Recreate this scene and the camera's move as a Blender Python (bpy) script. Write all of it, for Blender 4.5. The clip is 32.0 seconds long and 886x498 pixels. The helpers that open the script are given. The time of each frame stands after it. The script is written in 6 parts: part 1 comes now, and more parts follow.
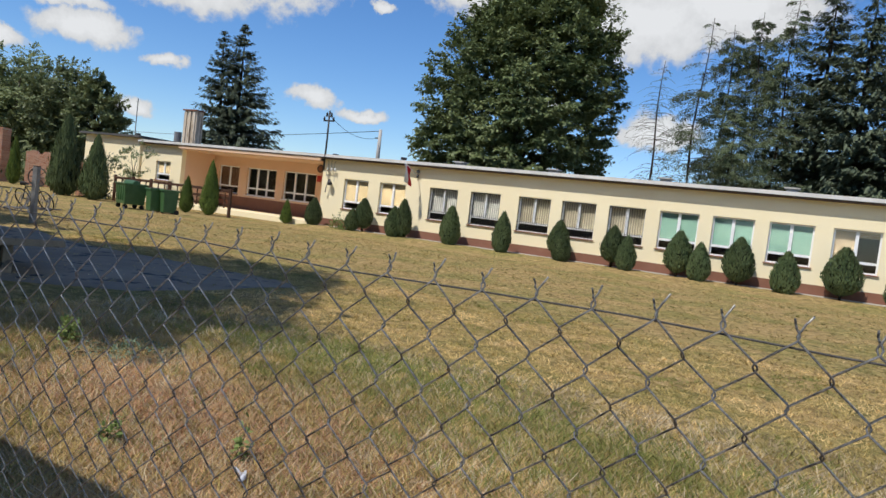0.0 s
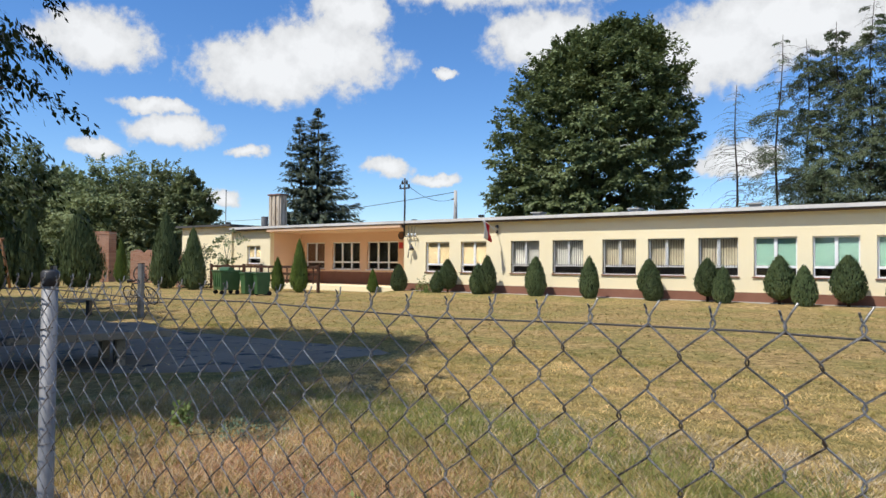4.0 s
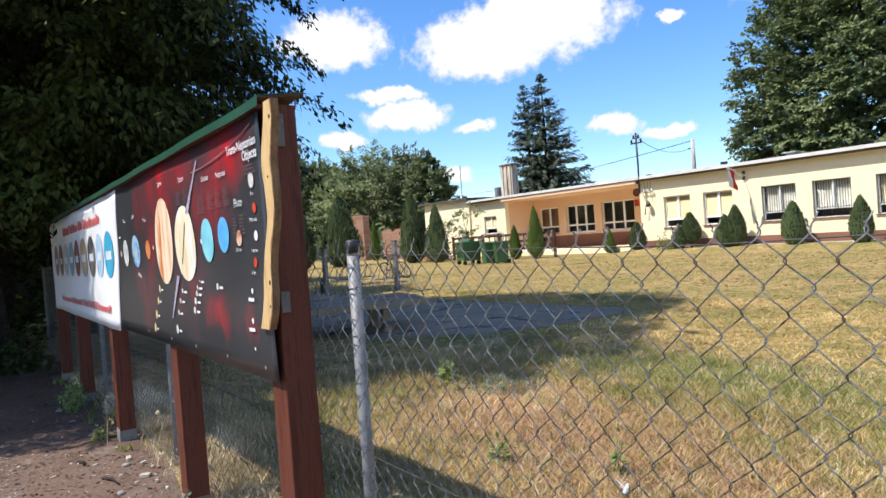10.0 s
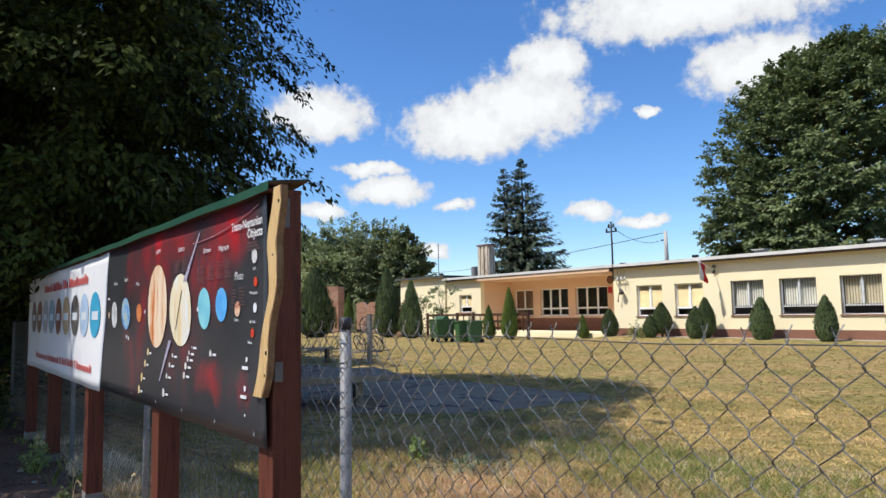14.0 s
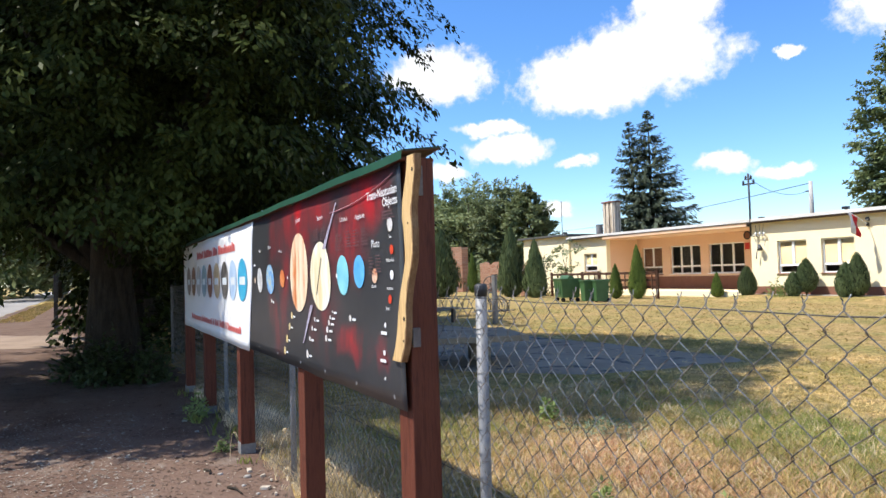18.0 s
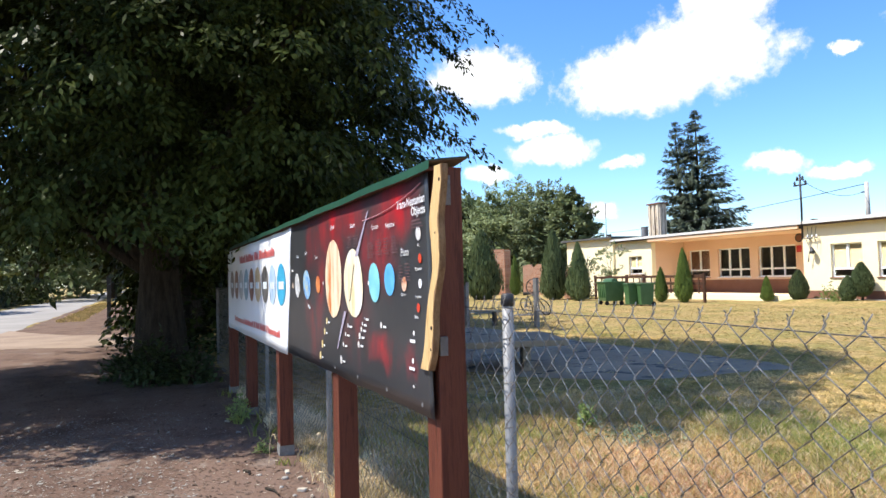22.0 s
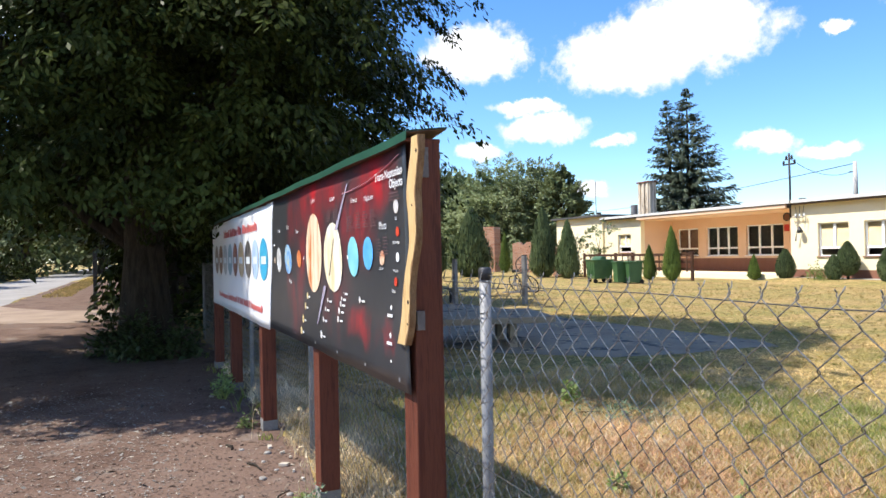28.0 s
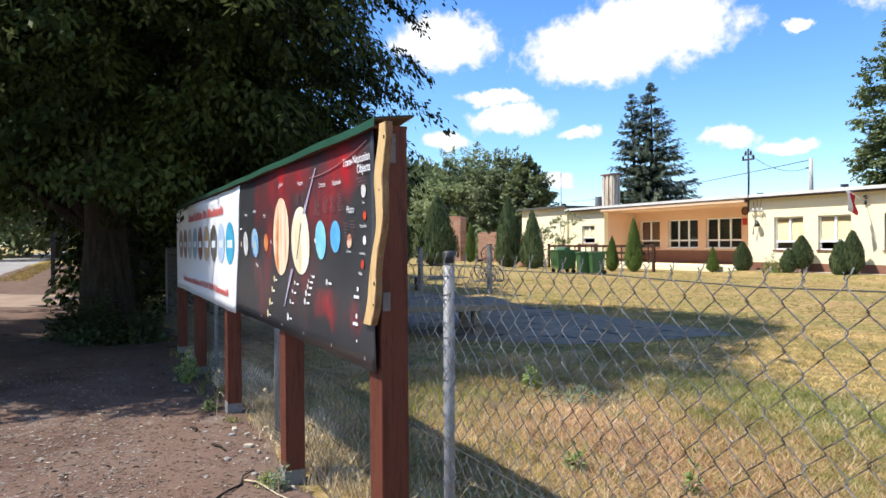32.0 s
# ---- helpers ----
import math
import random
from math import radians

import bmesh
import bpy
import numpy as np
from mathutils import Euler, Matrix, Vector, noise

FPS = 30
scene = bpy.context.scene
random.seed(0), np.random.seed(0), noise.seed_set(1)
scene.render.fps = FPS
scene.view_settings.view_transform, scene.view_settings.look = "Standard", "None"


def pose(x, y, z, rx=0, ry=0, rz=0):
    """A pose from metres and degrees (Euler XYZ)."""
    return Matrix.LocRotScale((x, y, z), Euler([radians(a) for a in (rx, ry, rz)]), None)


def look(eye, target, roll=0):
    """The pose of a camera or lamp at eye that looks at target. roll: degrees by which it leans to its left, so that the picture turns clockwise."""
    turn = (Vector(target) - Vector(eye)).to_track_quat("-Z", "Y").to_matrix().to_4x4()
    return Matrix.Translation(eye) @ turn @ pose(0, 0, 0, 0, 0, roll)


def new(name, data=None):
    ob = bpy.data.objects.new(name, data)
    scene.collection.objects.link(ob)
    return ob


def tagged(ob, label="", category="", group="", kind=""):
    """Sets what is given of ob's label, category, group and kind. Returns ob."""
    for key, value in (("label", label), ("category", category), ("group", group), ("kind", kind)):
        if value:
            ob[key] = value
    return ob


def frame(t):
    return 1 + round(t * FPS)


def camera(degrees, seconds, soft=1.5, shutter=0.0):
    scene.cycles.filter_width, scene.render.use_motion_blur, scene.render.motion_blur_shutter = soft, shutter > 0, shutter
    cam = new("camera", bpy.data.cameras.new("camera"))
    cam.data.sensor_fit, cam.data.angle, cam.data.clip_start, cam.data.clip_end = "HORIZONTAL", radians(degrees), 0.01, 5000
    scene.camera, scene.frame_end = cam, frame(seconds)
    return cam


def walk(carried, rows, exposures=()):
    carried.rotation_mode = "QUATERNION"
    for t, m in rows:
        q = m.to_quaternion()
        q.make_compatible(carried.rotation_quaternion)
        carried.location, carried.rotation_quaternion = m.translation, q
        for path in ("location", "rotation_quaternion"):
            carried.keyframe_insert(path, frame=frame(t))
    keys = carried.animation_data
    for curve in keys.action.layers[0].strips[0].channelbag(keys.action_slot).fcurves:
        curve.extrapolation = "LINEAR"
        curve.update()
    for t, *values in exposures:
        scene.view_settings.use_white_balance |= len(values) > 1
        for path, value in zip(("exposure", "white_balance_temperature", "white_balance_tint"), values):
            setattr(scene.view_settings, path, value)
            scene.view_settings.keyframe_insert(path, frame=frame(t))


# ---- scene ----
cam = camera(65.3, 32.0)
PATH = [
    (0, (-0.261, 0.337, 1.504), (-1.22, 2.089, 1.397), 6.8),
    (0.5, (-0.26, 0.311, 1.499), (-1.491, 1.886, 1.437), 5.7),
    (1, (-0.221, 0.298, 1.521), (-1.553, 1.79, 1.507), 4.4),
    (1.5, (-0.195, 0.28, 1.516), (-1.623, 1.68, 1.53), 2.0),
    (2, (-0.136, 0.258, 1.483), (-1.567, 1.654, 1.416), -0.9),
    (2.5, (-0.167, 0.265, 1.459), (-1.621, 1.634, 1.347), -1.7),
    (3, (-0.26, 0.32, 1.49), (-1.578, 1.824, 1.523), 0.7),
    (3.5, (-0.284, 0.328, 1.477), (-1.455, 1.949, 1.518), 0.3),
    (5.5, (-0.288, 0.384, 1.496), (-1.532, 1.949, 1.562), 2.8),
    (6, (-0.305, 0.362, 1.508), (-1.666, 1.825, 1.6), 2.4),
    (6.5, (-0.323, 0.345, 1.51), (-1.772, 1.72, 1.615), 2.6),
    (7, (-0.335, 0.336, 1.509), (-1.827, 1.665, 1.592), 2.7),
    (7.5, (-0.345, 0.306, 1.517), (-1.901, 1.56, 1.609), 2.6),
    (8, (-0.343, 0.292, 1.516), (-1.902, 1.543, 1.597), 2.5),
    (8.5, (-0.341, 0.263, 1.511), (-1.979, 1.41, 1.552), 2.0),
    (9, (-0.289, 0.248, 1.512), (-1.942, 1.374, 1.53), 1.1),
    (9.5, (-0.202, 0.218, 1.463), (-1.881, 1.299, 1.351), -2.3),
    (10, (-0.216, 0.174, 1.438), (-1.858, 1.316, 1.403), -4.3),
    (10.5, (-0.244, 0.035, 1.449), (-1.881, 1.173, 1.605), -1.3),
    (11, (-0.216, -0.045, 1.469), (-1.882, 1.037, 1.703), 0.4),
    (11.5, (-0.115, -0.049, 1.481), (-1.816, 0.967, 1.754), -0.5),
    (12, (-0.039, -0.037, 1.488), (-1.746, 0.964, 1.781), 0.5),
    (12.5, (-0.039, -0.029, 1.478), (-1.74, 0.995, 1.718), 0.1),
    (13, (-0.051, -0.01, 1.477), (-1.654, 1.16, 1.729), -0.4),
    (13.5, (-0.065, 0.004, 1.47), (-1.639, 1.218, 1.692), -0.9),
    (14, (-0.061, 0.005, 1.465), (-1.648, 1.208, 1.646), -1.1),
    (14.5, (-0.096, 0.027, 1.459), (-1.649, 1.287, 1.497), -2.3),
    (15, (-0.103, 0.016, 1.439), (-1.743, 1.158, 1.348), -4.5),
    (15.5, (-0.095, 0.001, 1.449), (-1.767, 1.094, 1.353), -3.5),
    (17.5, (-0.108, -0.012, 1.521), (-1.884, 0.897, 1.657), -1.4),
    (18, (-0.109, -0.018, 1.492), (-1.89, 0.889, 1.565), -1.7),
    (18.5, (-0.1, 0.003, 1.485), (-1.899, 0.875, 1.552), -2.1),
    (19, (-0.071, 0.019, 1.495), (-1.88, 0.866, 1.595), -2.0),
    (19.5, (-0.044, 0.025, 1.501), (-1.873, 0.825, 1.622), -3.0),
    (20, (-0.045, 0.03, 1.499), (-1.899, 0.772, 1.617), -2.9),
    (20.5, (-0.047, 0.04, 1.499), (-1.884, 0.822, 1.616), -2.0),
    (21, (-0.058, 0.035, 1.499), (-1.895, 0.819, 1.59), -2.4),
    (21.5, (-0.073, 0.033, 1.512), (-1.907, 0.822, 1.628), -2.0),
    (22, (-0.07, 0.034, 1.519), (-1.904, 0.828, 1.601), -1.5),
    (22.5, (-0.054, 0.027, 1.515), (-1.906, 0.78, 1.579), -2.6),
    (23, (-0.056, 0.027, 1.504), (-1.93, 0.724, 1.555), -3.7),
    (23.5, (-0.068, 0.035, 1.501), (-1.95, 0.713, 1.528), -3.9),
    (24, (-0.072, 0.053, 1.494), (-1.945, 0.754, 1.501), -3.9),
    (24.5, (-0.08, 0.073, 1.487), (-1.942, 0.801, 1.489), -2.6),
    (25, (-0.094, 0.094, 1.487), (-1.953, 0.833, 1.497), -2.6),
    (25.5, (-0.077, 0.089, 1.495), (-1.926, 0.851, 1.506), -2.8),
    (27.5, (-0.085, 0.086, 1.496), (-1.908, 0.907, 1.484), -2.4),
    (28, (-0.092, 0.099, 1.503), (-1.916, 0.917, 1.519), -1.2),
    (28.5, (-0.1, 0.128, 1.493), (-1.902, 0.994, 1.506), -0.3),
    (29, (-0.104, 0.169, 1.493), (-1.702, 1.372, 1.502), 0.7),
    (29.5, (-0.122, 0.138, 1.509), (-1.52, 1.567, 1.543), 3.6),
    (30, (-0.146, 0.102, 1.499), (-1.604, 1.471, 1.533), 2.5),
    (30.5, (-0.099, 0.084, 1.478), (-1.682, 1.304, 1.417), 2.4),
    (31, (-0.042, 0.051, 1.477), (-1.787, 1.023, 1.388), 0.5),
    (31.5, (-0.012, 0.045, 1.487), (-1.811, 0.92, 1.441), -0.2),
    (32, (0.0, 0.059, 1.482), (-1.783, 0.966, 1.465), -0.4),
]
EXPOSURES = [(0.0, -0.24), (1.0, -0.08), (3.5, -0.03), (6.0, -0.15), (8.0, 0.02), (9.0, 0.27), (10.0, 0.42), (11.0, 0.14), (13.0, 0.09), (14.0, 0.07), (14.8, 0.27), (15.5, 0.32), (17.5, 0.5), (20.0, 0.63), (25.0, 0.79), (28.0, 0.7), (28.7, 0.55), (29.0, 0.5), (29.5, 0.2), (30.0, 0.05), (31.0, 0.35), (32.0, 0.55)]
walk(cam, [(t, look(eye, target, roll)) for t, eye, target, roll in PATH], EXPOSURES)

# ---- light ----
SUN_WAY = Vector((0.22, 0.61, -1.0)).normalized()
SUN_EL = math.asin(-SUN_WAY.z)
SUN_AZ = math.atan2(-SUN_WAY.x, -SUN_WAY.y)
sun = new("sun", bpy.data.lights.new("sun", "SUN"))
sun.data.energy, sun.data.angle, sun.data.color = 5.0, radians(0.55), (1.0, 0.95, 0.87)
sun.matrix_world = look((0, 0, 60), Vector((0, 0, 60)) + SUN_WAY)

# Cumulus clouds as azimuth, elevation, half width and half height, in degrees.
CLOUDS = [(-62.7, 16.0, 4.2, 2.1), (-50.5, 15.2, 6.0, 2.6), (-46.0, 16.6, 6.2, 3.0), (-43.4, 20.0, 3.2, 2.0), (-36, 15.2, 1.3, 0.45),
          (-31, 23.2, 12, 2.8), (-27.6, 18.0, 5.0, 2.4), (-58.9, 11.9, 2.8, 0.6), (-57.2, 10.1, 3.4, 1.3), (-51.5, 8.7, 1.5, 0.6),
          (-62.6, 8.5, 2.2, 0.7), (-40.6, 7.9, 2.1, 0.8), (-36.4, 7.1, 2.1, 0.5), (-53.6, 5.1, 1.7, 0.7), 
          (-14.5, 16.3, 6.0, 3.2), (-9, 17.8, 8.0, 3.0), (-12.7, 8.1, 3.2, 1.6), (-22, 9, 1.4, 0.6), (12, 14, 8, 3), (-75, 9, 4, 1.2)]
# The same cumulus, added out of view to whiten and lift the fill light.
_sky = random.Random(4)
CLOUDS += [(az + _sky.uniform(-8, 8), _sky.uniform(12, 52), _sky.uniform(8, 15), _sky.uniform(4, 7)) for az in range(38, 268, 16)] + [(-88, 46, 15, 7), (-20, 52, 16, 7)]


def sky_world():
    w = bpy.data.worlds.new("sky")
    w.use_nodes = True
    scene.world = w
    nt = w.node_tree
    nt.nodes.clear()
    N, L = nt.nodes.new, nt.links.new

    def math_(op, a, b=None, c=None):
        n = N("ShaderNodeMath")
        n.operation = op
        for i, v in enumerate((a, b, c)):
            if v is None:
                continue
            if isinstance(v, (int, float)):
                n.inputs[i].default_value = v
            else:
                L(v, n.inputs[i])
        return n.outputs[0]

    def vec(op, a, b):
        n = N("ShaderNodeVectorMath")
        n.operation = op
        L(a, n.inputs[0])
        if isinstance(b, tuple):
            n.inputs[1].default_value = b
        elif b is not None:
            L(b, n.inputs[1])
        return n

    co = N("ShaderNodeTexCoord").outputs["Generated"]
    sep = N("ShaderNodeSeparateXYZ")
    L(co, sep.inputs[0])
    az = math_("MULTIPLY", math_("WRAP", math_("ARCTAN2", sep.outputs[0], sep.outputs[1]), 1.5 * math.pi, -0.5 * math.pi), 180 / math.pi)
    el = math_("MULTIPLY", math_("ARCSINE", sep.outputs[2]), 180 / math.pi)
    comb = N("ShaderNodeCombineXYZ")
    L(az, comb.inputs[0])
    L(el, comb.inputs[1])
    # Edges torn at two scales.
    def noise_(scale, detail, rough):
        n = N("ShaderNodeTexNoise")
        n.inputs["Scale"].default_value, n.inputs["Detail"].default_value, n.inputs["Roughness"].default_value = scale, detail, rough
        L(co, n.inputs["Vector"])
        return n
    n1, n2 = noise_(16, 6, 0.62), noise_(42, 5, 0.6)
    off = vec("MULTIPLY", vec("SUBTRACT", n1.outputs["Color"], (0.5, 0.5, 0.5)).outputs[0], (4.2, 2.6, 0)).outputs[0]
    place = vec("ADD", comb.outputs[0], off).outputs[0]
    near = None
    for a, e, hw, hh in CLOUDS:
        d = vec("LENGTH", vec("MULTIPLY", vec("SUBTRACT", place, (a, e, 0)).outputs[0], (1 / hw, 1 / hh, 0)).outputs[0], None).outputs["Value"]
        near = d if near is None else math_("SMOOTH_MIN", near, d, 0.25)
    fine = math_("MULTIPLY", math_("SUBTRACT", n2.outputs["Fac"], 0.5), 1.1)
    inside = math_("SUBTRACT", 1.08, math_("ADD", near, fine))
    ramp = N("ShaderNodeMapRange")
    ramp.interpolation_type = "SMOOTHSTEP"
    L(inside, ramp.inputs["Value"])
    ramp.inputs["From Min"].default_value, ramp.inputs["From Max"].default_value = -0.12, 0.34
    ramp.inputs["To Max"].default_value = 0.97
    sky = N("ShaderNodeTexSky")
    sky.sky_type, sky.sun_disc, sky.sun_elevation, sky.sun_rotation = "NISHITA", False, SUN_EL, SUN_AZ
    sky.air_density, sky.dust_density, sky.ozone_density = 1.0, 0.0, 3.5
    deep = N("ShaderNodeHueSaturation")
    L(sky.outputs["Color"], deep.inputs["Color"])
    deep.inputs["Saturation"].default_value = 1.18
    blue = vec("MULTIPLY", deep.outputs[0], (SKY * 0.84, SKY * 0.93, SKY * 1.09)).outputs[0]
    shade = N("ShaderNodeMapRange")
    L(inside, shade.inputs["Value"])
    shade.inputs["From Min"].default_value, shade.inputs["From Max"].default_value = 0.1, 0.75
    shade.inputs["To Min"].default_value, shade.inputs["To Max"].default_value = 0.74, 0.97
    grey = N("ShaderNodeCombineColor")
    L(math_("MULTIPLY", shade.outputs[0], 0.97), grey.inputs[0])
    L(math_("MULTIPLY", shade.outputs[0], 0.985), grey.inputs[1])
    L(math_("MULTIPLY", shade.outputs[0], 1.0), grey.inputs[2])
    mix = N("ShaderNodeMix")
    mix.data_type = "RGBA"
    L(ramp.outputs[0], mix.inputs["Factor"])
    L(blue, mix.inputs[6])
    L(grey.outputs[0], mix.inputs[7])
    bg = N("ShaderNodeBackground")
    L(mix.outputs[2], bg.inputs["Color"])
    L(bg.outputs[0], N("ShaderNodeOutputWorld").inputs[0])


SKY = 0.15
sky_world()


# ---- materials ----
def surface(name, colours, scale=6.0, rough=0.75, bump=0.15, metal=0.0, fine=8.0, spec=0.3, spots=None, stretch=(1, 1, 1), vary=0.0, through_=0.0, where="Object", depth=0.01):
    """Colours mixed by noise at two scales, with bump. vary: brightness change from object to object or island to island."""
    m = bpy.data.materials.new(name)
    m.use_nodes = True
    nt = m.node_tree
    N, L = nt.nodes.new, nt.links.new
    bsdf = nt.nodes["Principled BSDF"]
    out = nt.nodes["Material Output"]
    tc = N("ShaderNodeTexCoord").outputs[where]
    mp = N("ShaderNodeMapping")
    mp.inputs["Scale"].default_value = stretch
    L(tc, mp.inputs["Vector"])

    def nz(s, detail=5.0, rg=0.6):
        n = N("ShaderNodeTexNoise")
        n.inputs["Scale"].default_value, n.inputs["Detail"].default_value, n.inputs["Roughness"].default_value = s, detail, rg
        L(mp.outputs[0], n.inputs["Vector"])
        return n.outputs["Fac"]

    a, b = nz(scale), nz(scale * fine, 3.0)
    add = N("ShaderNodeMath")
    add.operation = "MULTIPLY_ADD"
    L(b, add.inputs[0])
    add.inputs[1].default_value = 0.45
    L(a, add.inputs[2])
    sub = N("ShaderNodeMath")
    sub.operation = "SUBTRACT"
    L(add.outputs[0], sub.inputs[0])
    sub.inputs[1].default_value = 0.225
    ramp = N("ShaderNodeValToRGB")
    els = ramp.color_ramp.elements
    while len(els) < len(colours):
        els.new(0.5)
    for i, c in enumerate(colours):
        els[i].position = 0.32 + 0.36 * i / max(1, len(colours) - 1)
        els[i].color = (*c, 1)
    L(sub.outputs[0], ramp.inputs[0])
    col = ramp.outputs[0]
    if spots:
        colour, s, lo, hi = spots
        r = N("ShaderNodeMapRange")
        L(nz(s, 4.0), r.inputs["Value"])
        r.inputs["From Min"].default_value, r.inputs["From Max"].default_value = lo, hi
        mx = N("ShaderNodeMix")
        mx.data_type = "RGBA"
        L(r.outputs[0], mx.inputs["Factor"])
        L(col, mx.inputs[6])
        mx.inputs[7].default_value = (*colour, 1)
        col = mx.outputs[2]
    if vary:
        info = N("ShaderNodeObjectInfo").outputs["Random"]
        isl = N("ShaderNodeNewGeometry").outputs["Random Per Island"]
        sm = N("ShaderNodeMath")
        L(info, sm.inputs[0])
        L(isl, sm.inputs[1])
        mr = N("ShaderNodeMapRange")
        L(sm.outputs[0], mr.inputs["Value"])
        mr.inputs["From Max"].default_value = 2.0
        mr.inputs["To Min"].default_value, mr.inputs["To Max"].default_value = 1 - vary, 1 + vary
        hsv = N("ShaderNodeHueSaturation")
        L(col, hsv.inputs["Color"])
        L(mr.outputs[0], hsv.inputs["Value"])
        col = hsv.outputs[0]
    L(col, bsdf.inputs["Base Color"])
    bsdf.inputs["Roughness"].default_value, bsdf.inputs["Metallic"].default_value = rough, metal
    bsdf.inputs["Specular IOR Level"].default_value = spec
    if bump:
        bp = N("ShaderNodeBump")
        bp.inputs["Strength"].default_value, bp.inputs["Distance"].default_value = bump, depth
        L(add.outputs[0], bp.inputs["Height"])
        L(bp.outputs[0], bsdf.inputs["Normal"])
    if through_:
        tr = N("ShaderNodeBsdfTranslucent")
        L(col, tr.inputs["Color"])
        ms = N("ShaderNodeMixShader")
        ms.inputs[0].default_value = through_
        L(bsdf.outputs[0], ms.inputs[1])
        L(tr.outputs[0], ms.inputs[2])
        L(ms.outputs[0], out.inputs["Surface"])
    return m




def lawn_ground():
    """Thin dry turf: straw, olive and bare brown earth in patches, broken up finely by stalks and crumbs."""
    m = bpy.data.materials.new("dry_lawn")
    m.use_nodes = True
    nt = m.node_tree
    N, L = nt.nodes.new, nt.links.new
    bsdf = nt.nodes["Principled BSDF"]
    bsdf.inputs["Roughness"].default_value, bsdf.inputs["Specular IOR Level"].default_value = 0.95, 0.15
    co = N("ShaderNodeTexCoord").outputs["Object"]

    def nz(scale, detail, rough, warp=0.0):
        n = N("ShaderNodeTexNoise")
        n.inputs["Scale"].default_value, n.inputs["Detail"].default_value, n.inputs["Roughness"].default_value, n.inputs["Distortion"].default_value = scale, detail, rough, warp
        L(co, n.inputs["Vector"])
        return n.outputs["Fac"]

    def ramp(fac, stops):
        r = N("ShaderNodeValToRGB")
        els = r.color_ramp.elements
        while len(els) < len(stops):
            els.new(0.5)
        for e, (p, c) in zip(els, stops):
            e.position, e.color = p, (*c, 1)
        L(fac, r.inputs[0])
        return r.outputs[0]

    def mix(kind, fac, a, b):
        x = N("ShaderNodeMix")
        x.data_type, x.blend_type = "RGBA", kind
        if isinstance(fac, float):
            x.inputs["Factor"].default_value = fac
        else:
            L(fac, x.inputs["Factor"])
        L(a, x.inputs[6])
        if isinstance(b, tuple):
            x.inputs[7].default_value = (*b, 1)
        else:
            L(b, x.inputs[7])
        return x.outputs[2]

    def near(x, y, rx, ry):
        s = N("ShaderNodeVectorMath")
        s.operation = "SUBTRACT"
        L(co, s.inputs[0])
        s.inputs[1].default_value = (x, y, 0)
        t = N("ShaderNodeVectorMath")
        t.operation = "MULTIPLY"
        L(s.outputs[0], t.inputs[0])
        t.inputs[1].default_value = (1 / rx, 1 / ry, 0)
        d = N("ShaderNodeVectorMath")
        d.operation = "LENGTH"
        L(t.outputs[0], d.inputs[0])
        a = N("ShaderNodeMath")
        a.operation = "MULTIPLY_ADD"
        L(nz(2.6, 5, 0.65), a.inputs[0])
        a.inputs[1].default_value = 1.6
        L(d.outputs["Value"], a.inputs[2])
        r = N("ShaderNodeMapRange")
        r.interpolation_type = "SMOOTHSTEP"
        L(a.outputs[0], r.inputs["Value"])
        r.inputs["From Min"].default_value, r.inputs["From Max"].default_value = 1.25, 2.0
        r.inputs["To Min"].default_value, r.inputs["To Max"].default_value = 0.88, 0.0
        return r.outputs[0]

    big, mid, fine = nz(0.55, 4, 0.6), nz(5.5, 5, 0.7, 0.6), nz(75, 4, 0.75, 1.2)
    col = ramp(mid, [(0.30, (0.13, 0.100, 0.042)), (0.44, (0.29, 0.205, 0.085)), (0.55, (0.41, 0.288, 0.125)), (0.68, (0.56, 0.41, 0.20))])
    green = ramp(mid, [(0.30, (0.115, 0.118, 0.034)), (0.50, (0.25, 0.212, 0.072)), (0.68, (0.43, 0.33, 0.135))])
    pick = N("ShaderNodeMapRange")
    L(big, pick.inputs["Value"])
    pick.inputs["From Min"].default_value, pick.inputs["From Max"].default_value = 0.42, 0.60
    col = mix("MIX", pick.outputs[0], col, green)
    col = mix("MIX", near(-4.0, 3.6, 2.3, 1.1), col, (0.36, 0.195, 0.12))
    col = mix("MIX", near(-1.4, 2.7, 1.7, 0.7), col, (0.42, 0.26, 0.15))
    col = mix("MIX", near(-4.3, 5.6, 1.6, 0.8), col, (0.27, 0.27, 0.085))
    col = mix("MIX", near(-1.3, 4.7, 1.7, 0.9), col, (0.27, 0.275, 0.085))
    col = mix("MIX", near(-6.0, 2.8, 0.9, 0.8), col, (0.20, 0.22, 0.065))
    speck = ramp(fine, [(0.33, (0.18, 0.16, 0.13)), (0.43, (0.74, 0.71, 0.66)), (0.53, (1.06, 1.05, 1.04)), (0.63, (1.75, 1.70, 1.65))])
    col = mix("MULTIPLY", 1.0, col, speck)
    L(col, bsdf.inputs["Base Color"])
    add = N("ShaderNodeMath")
    add.operation = "ADD"
    L(mid, add.inputs[0])
    L(fine, add.inputs[1])
    bp = N("ShaderNodeBump")
    bp.inputs["Strength"].default_value, bp.inputs["Distance"].default_value = 0.8, 0.02
    L(add.outputs[0], bp.inputs["Height"])
    L(bp.outputs[0], bsdf.inputs["Normal"])
    return m


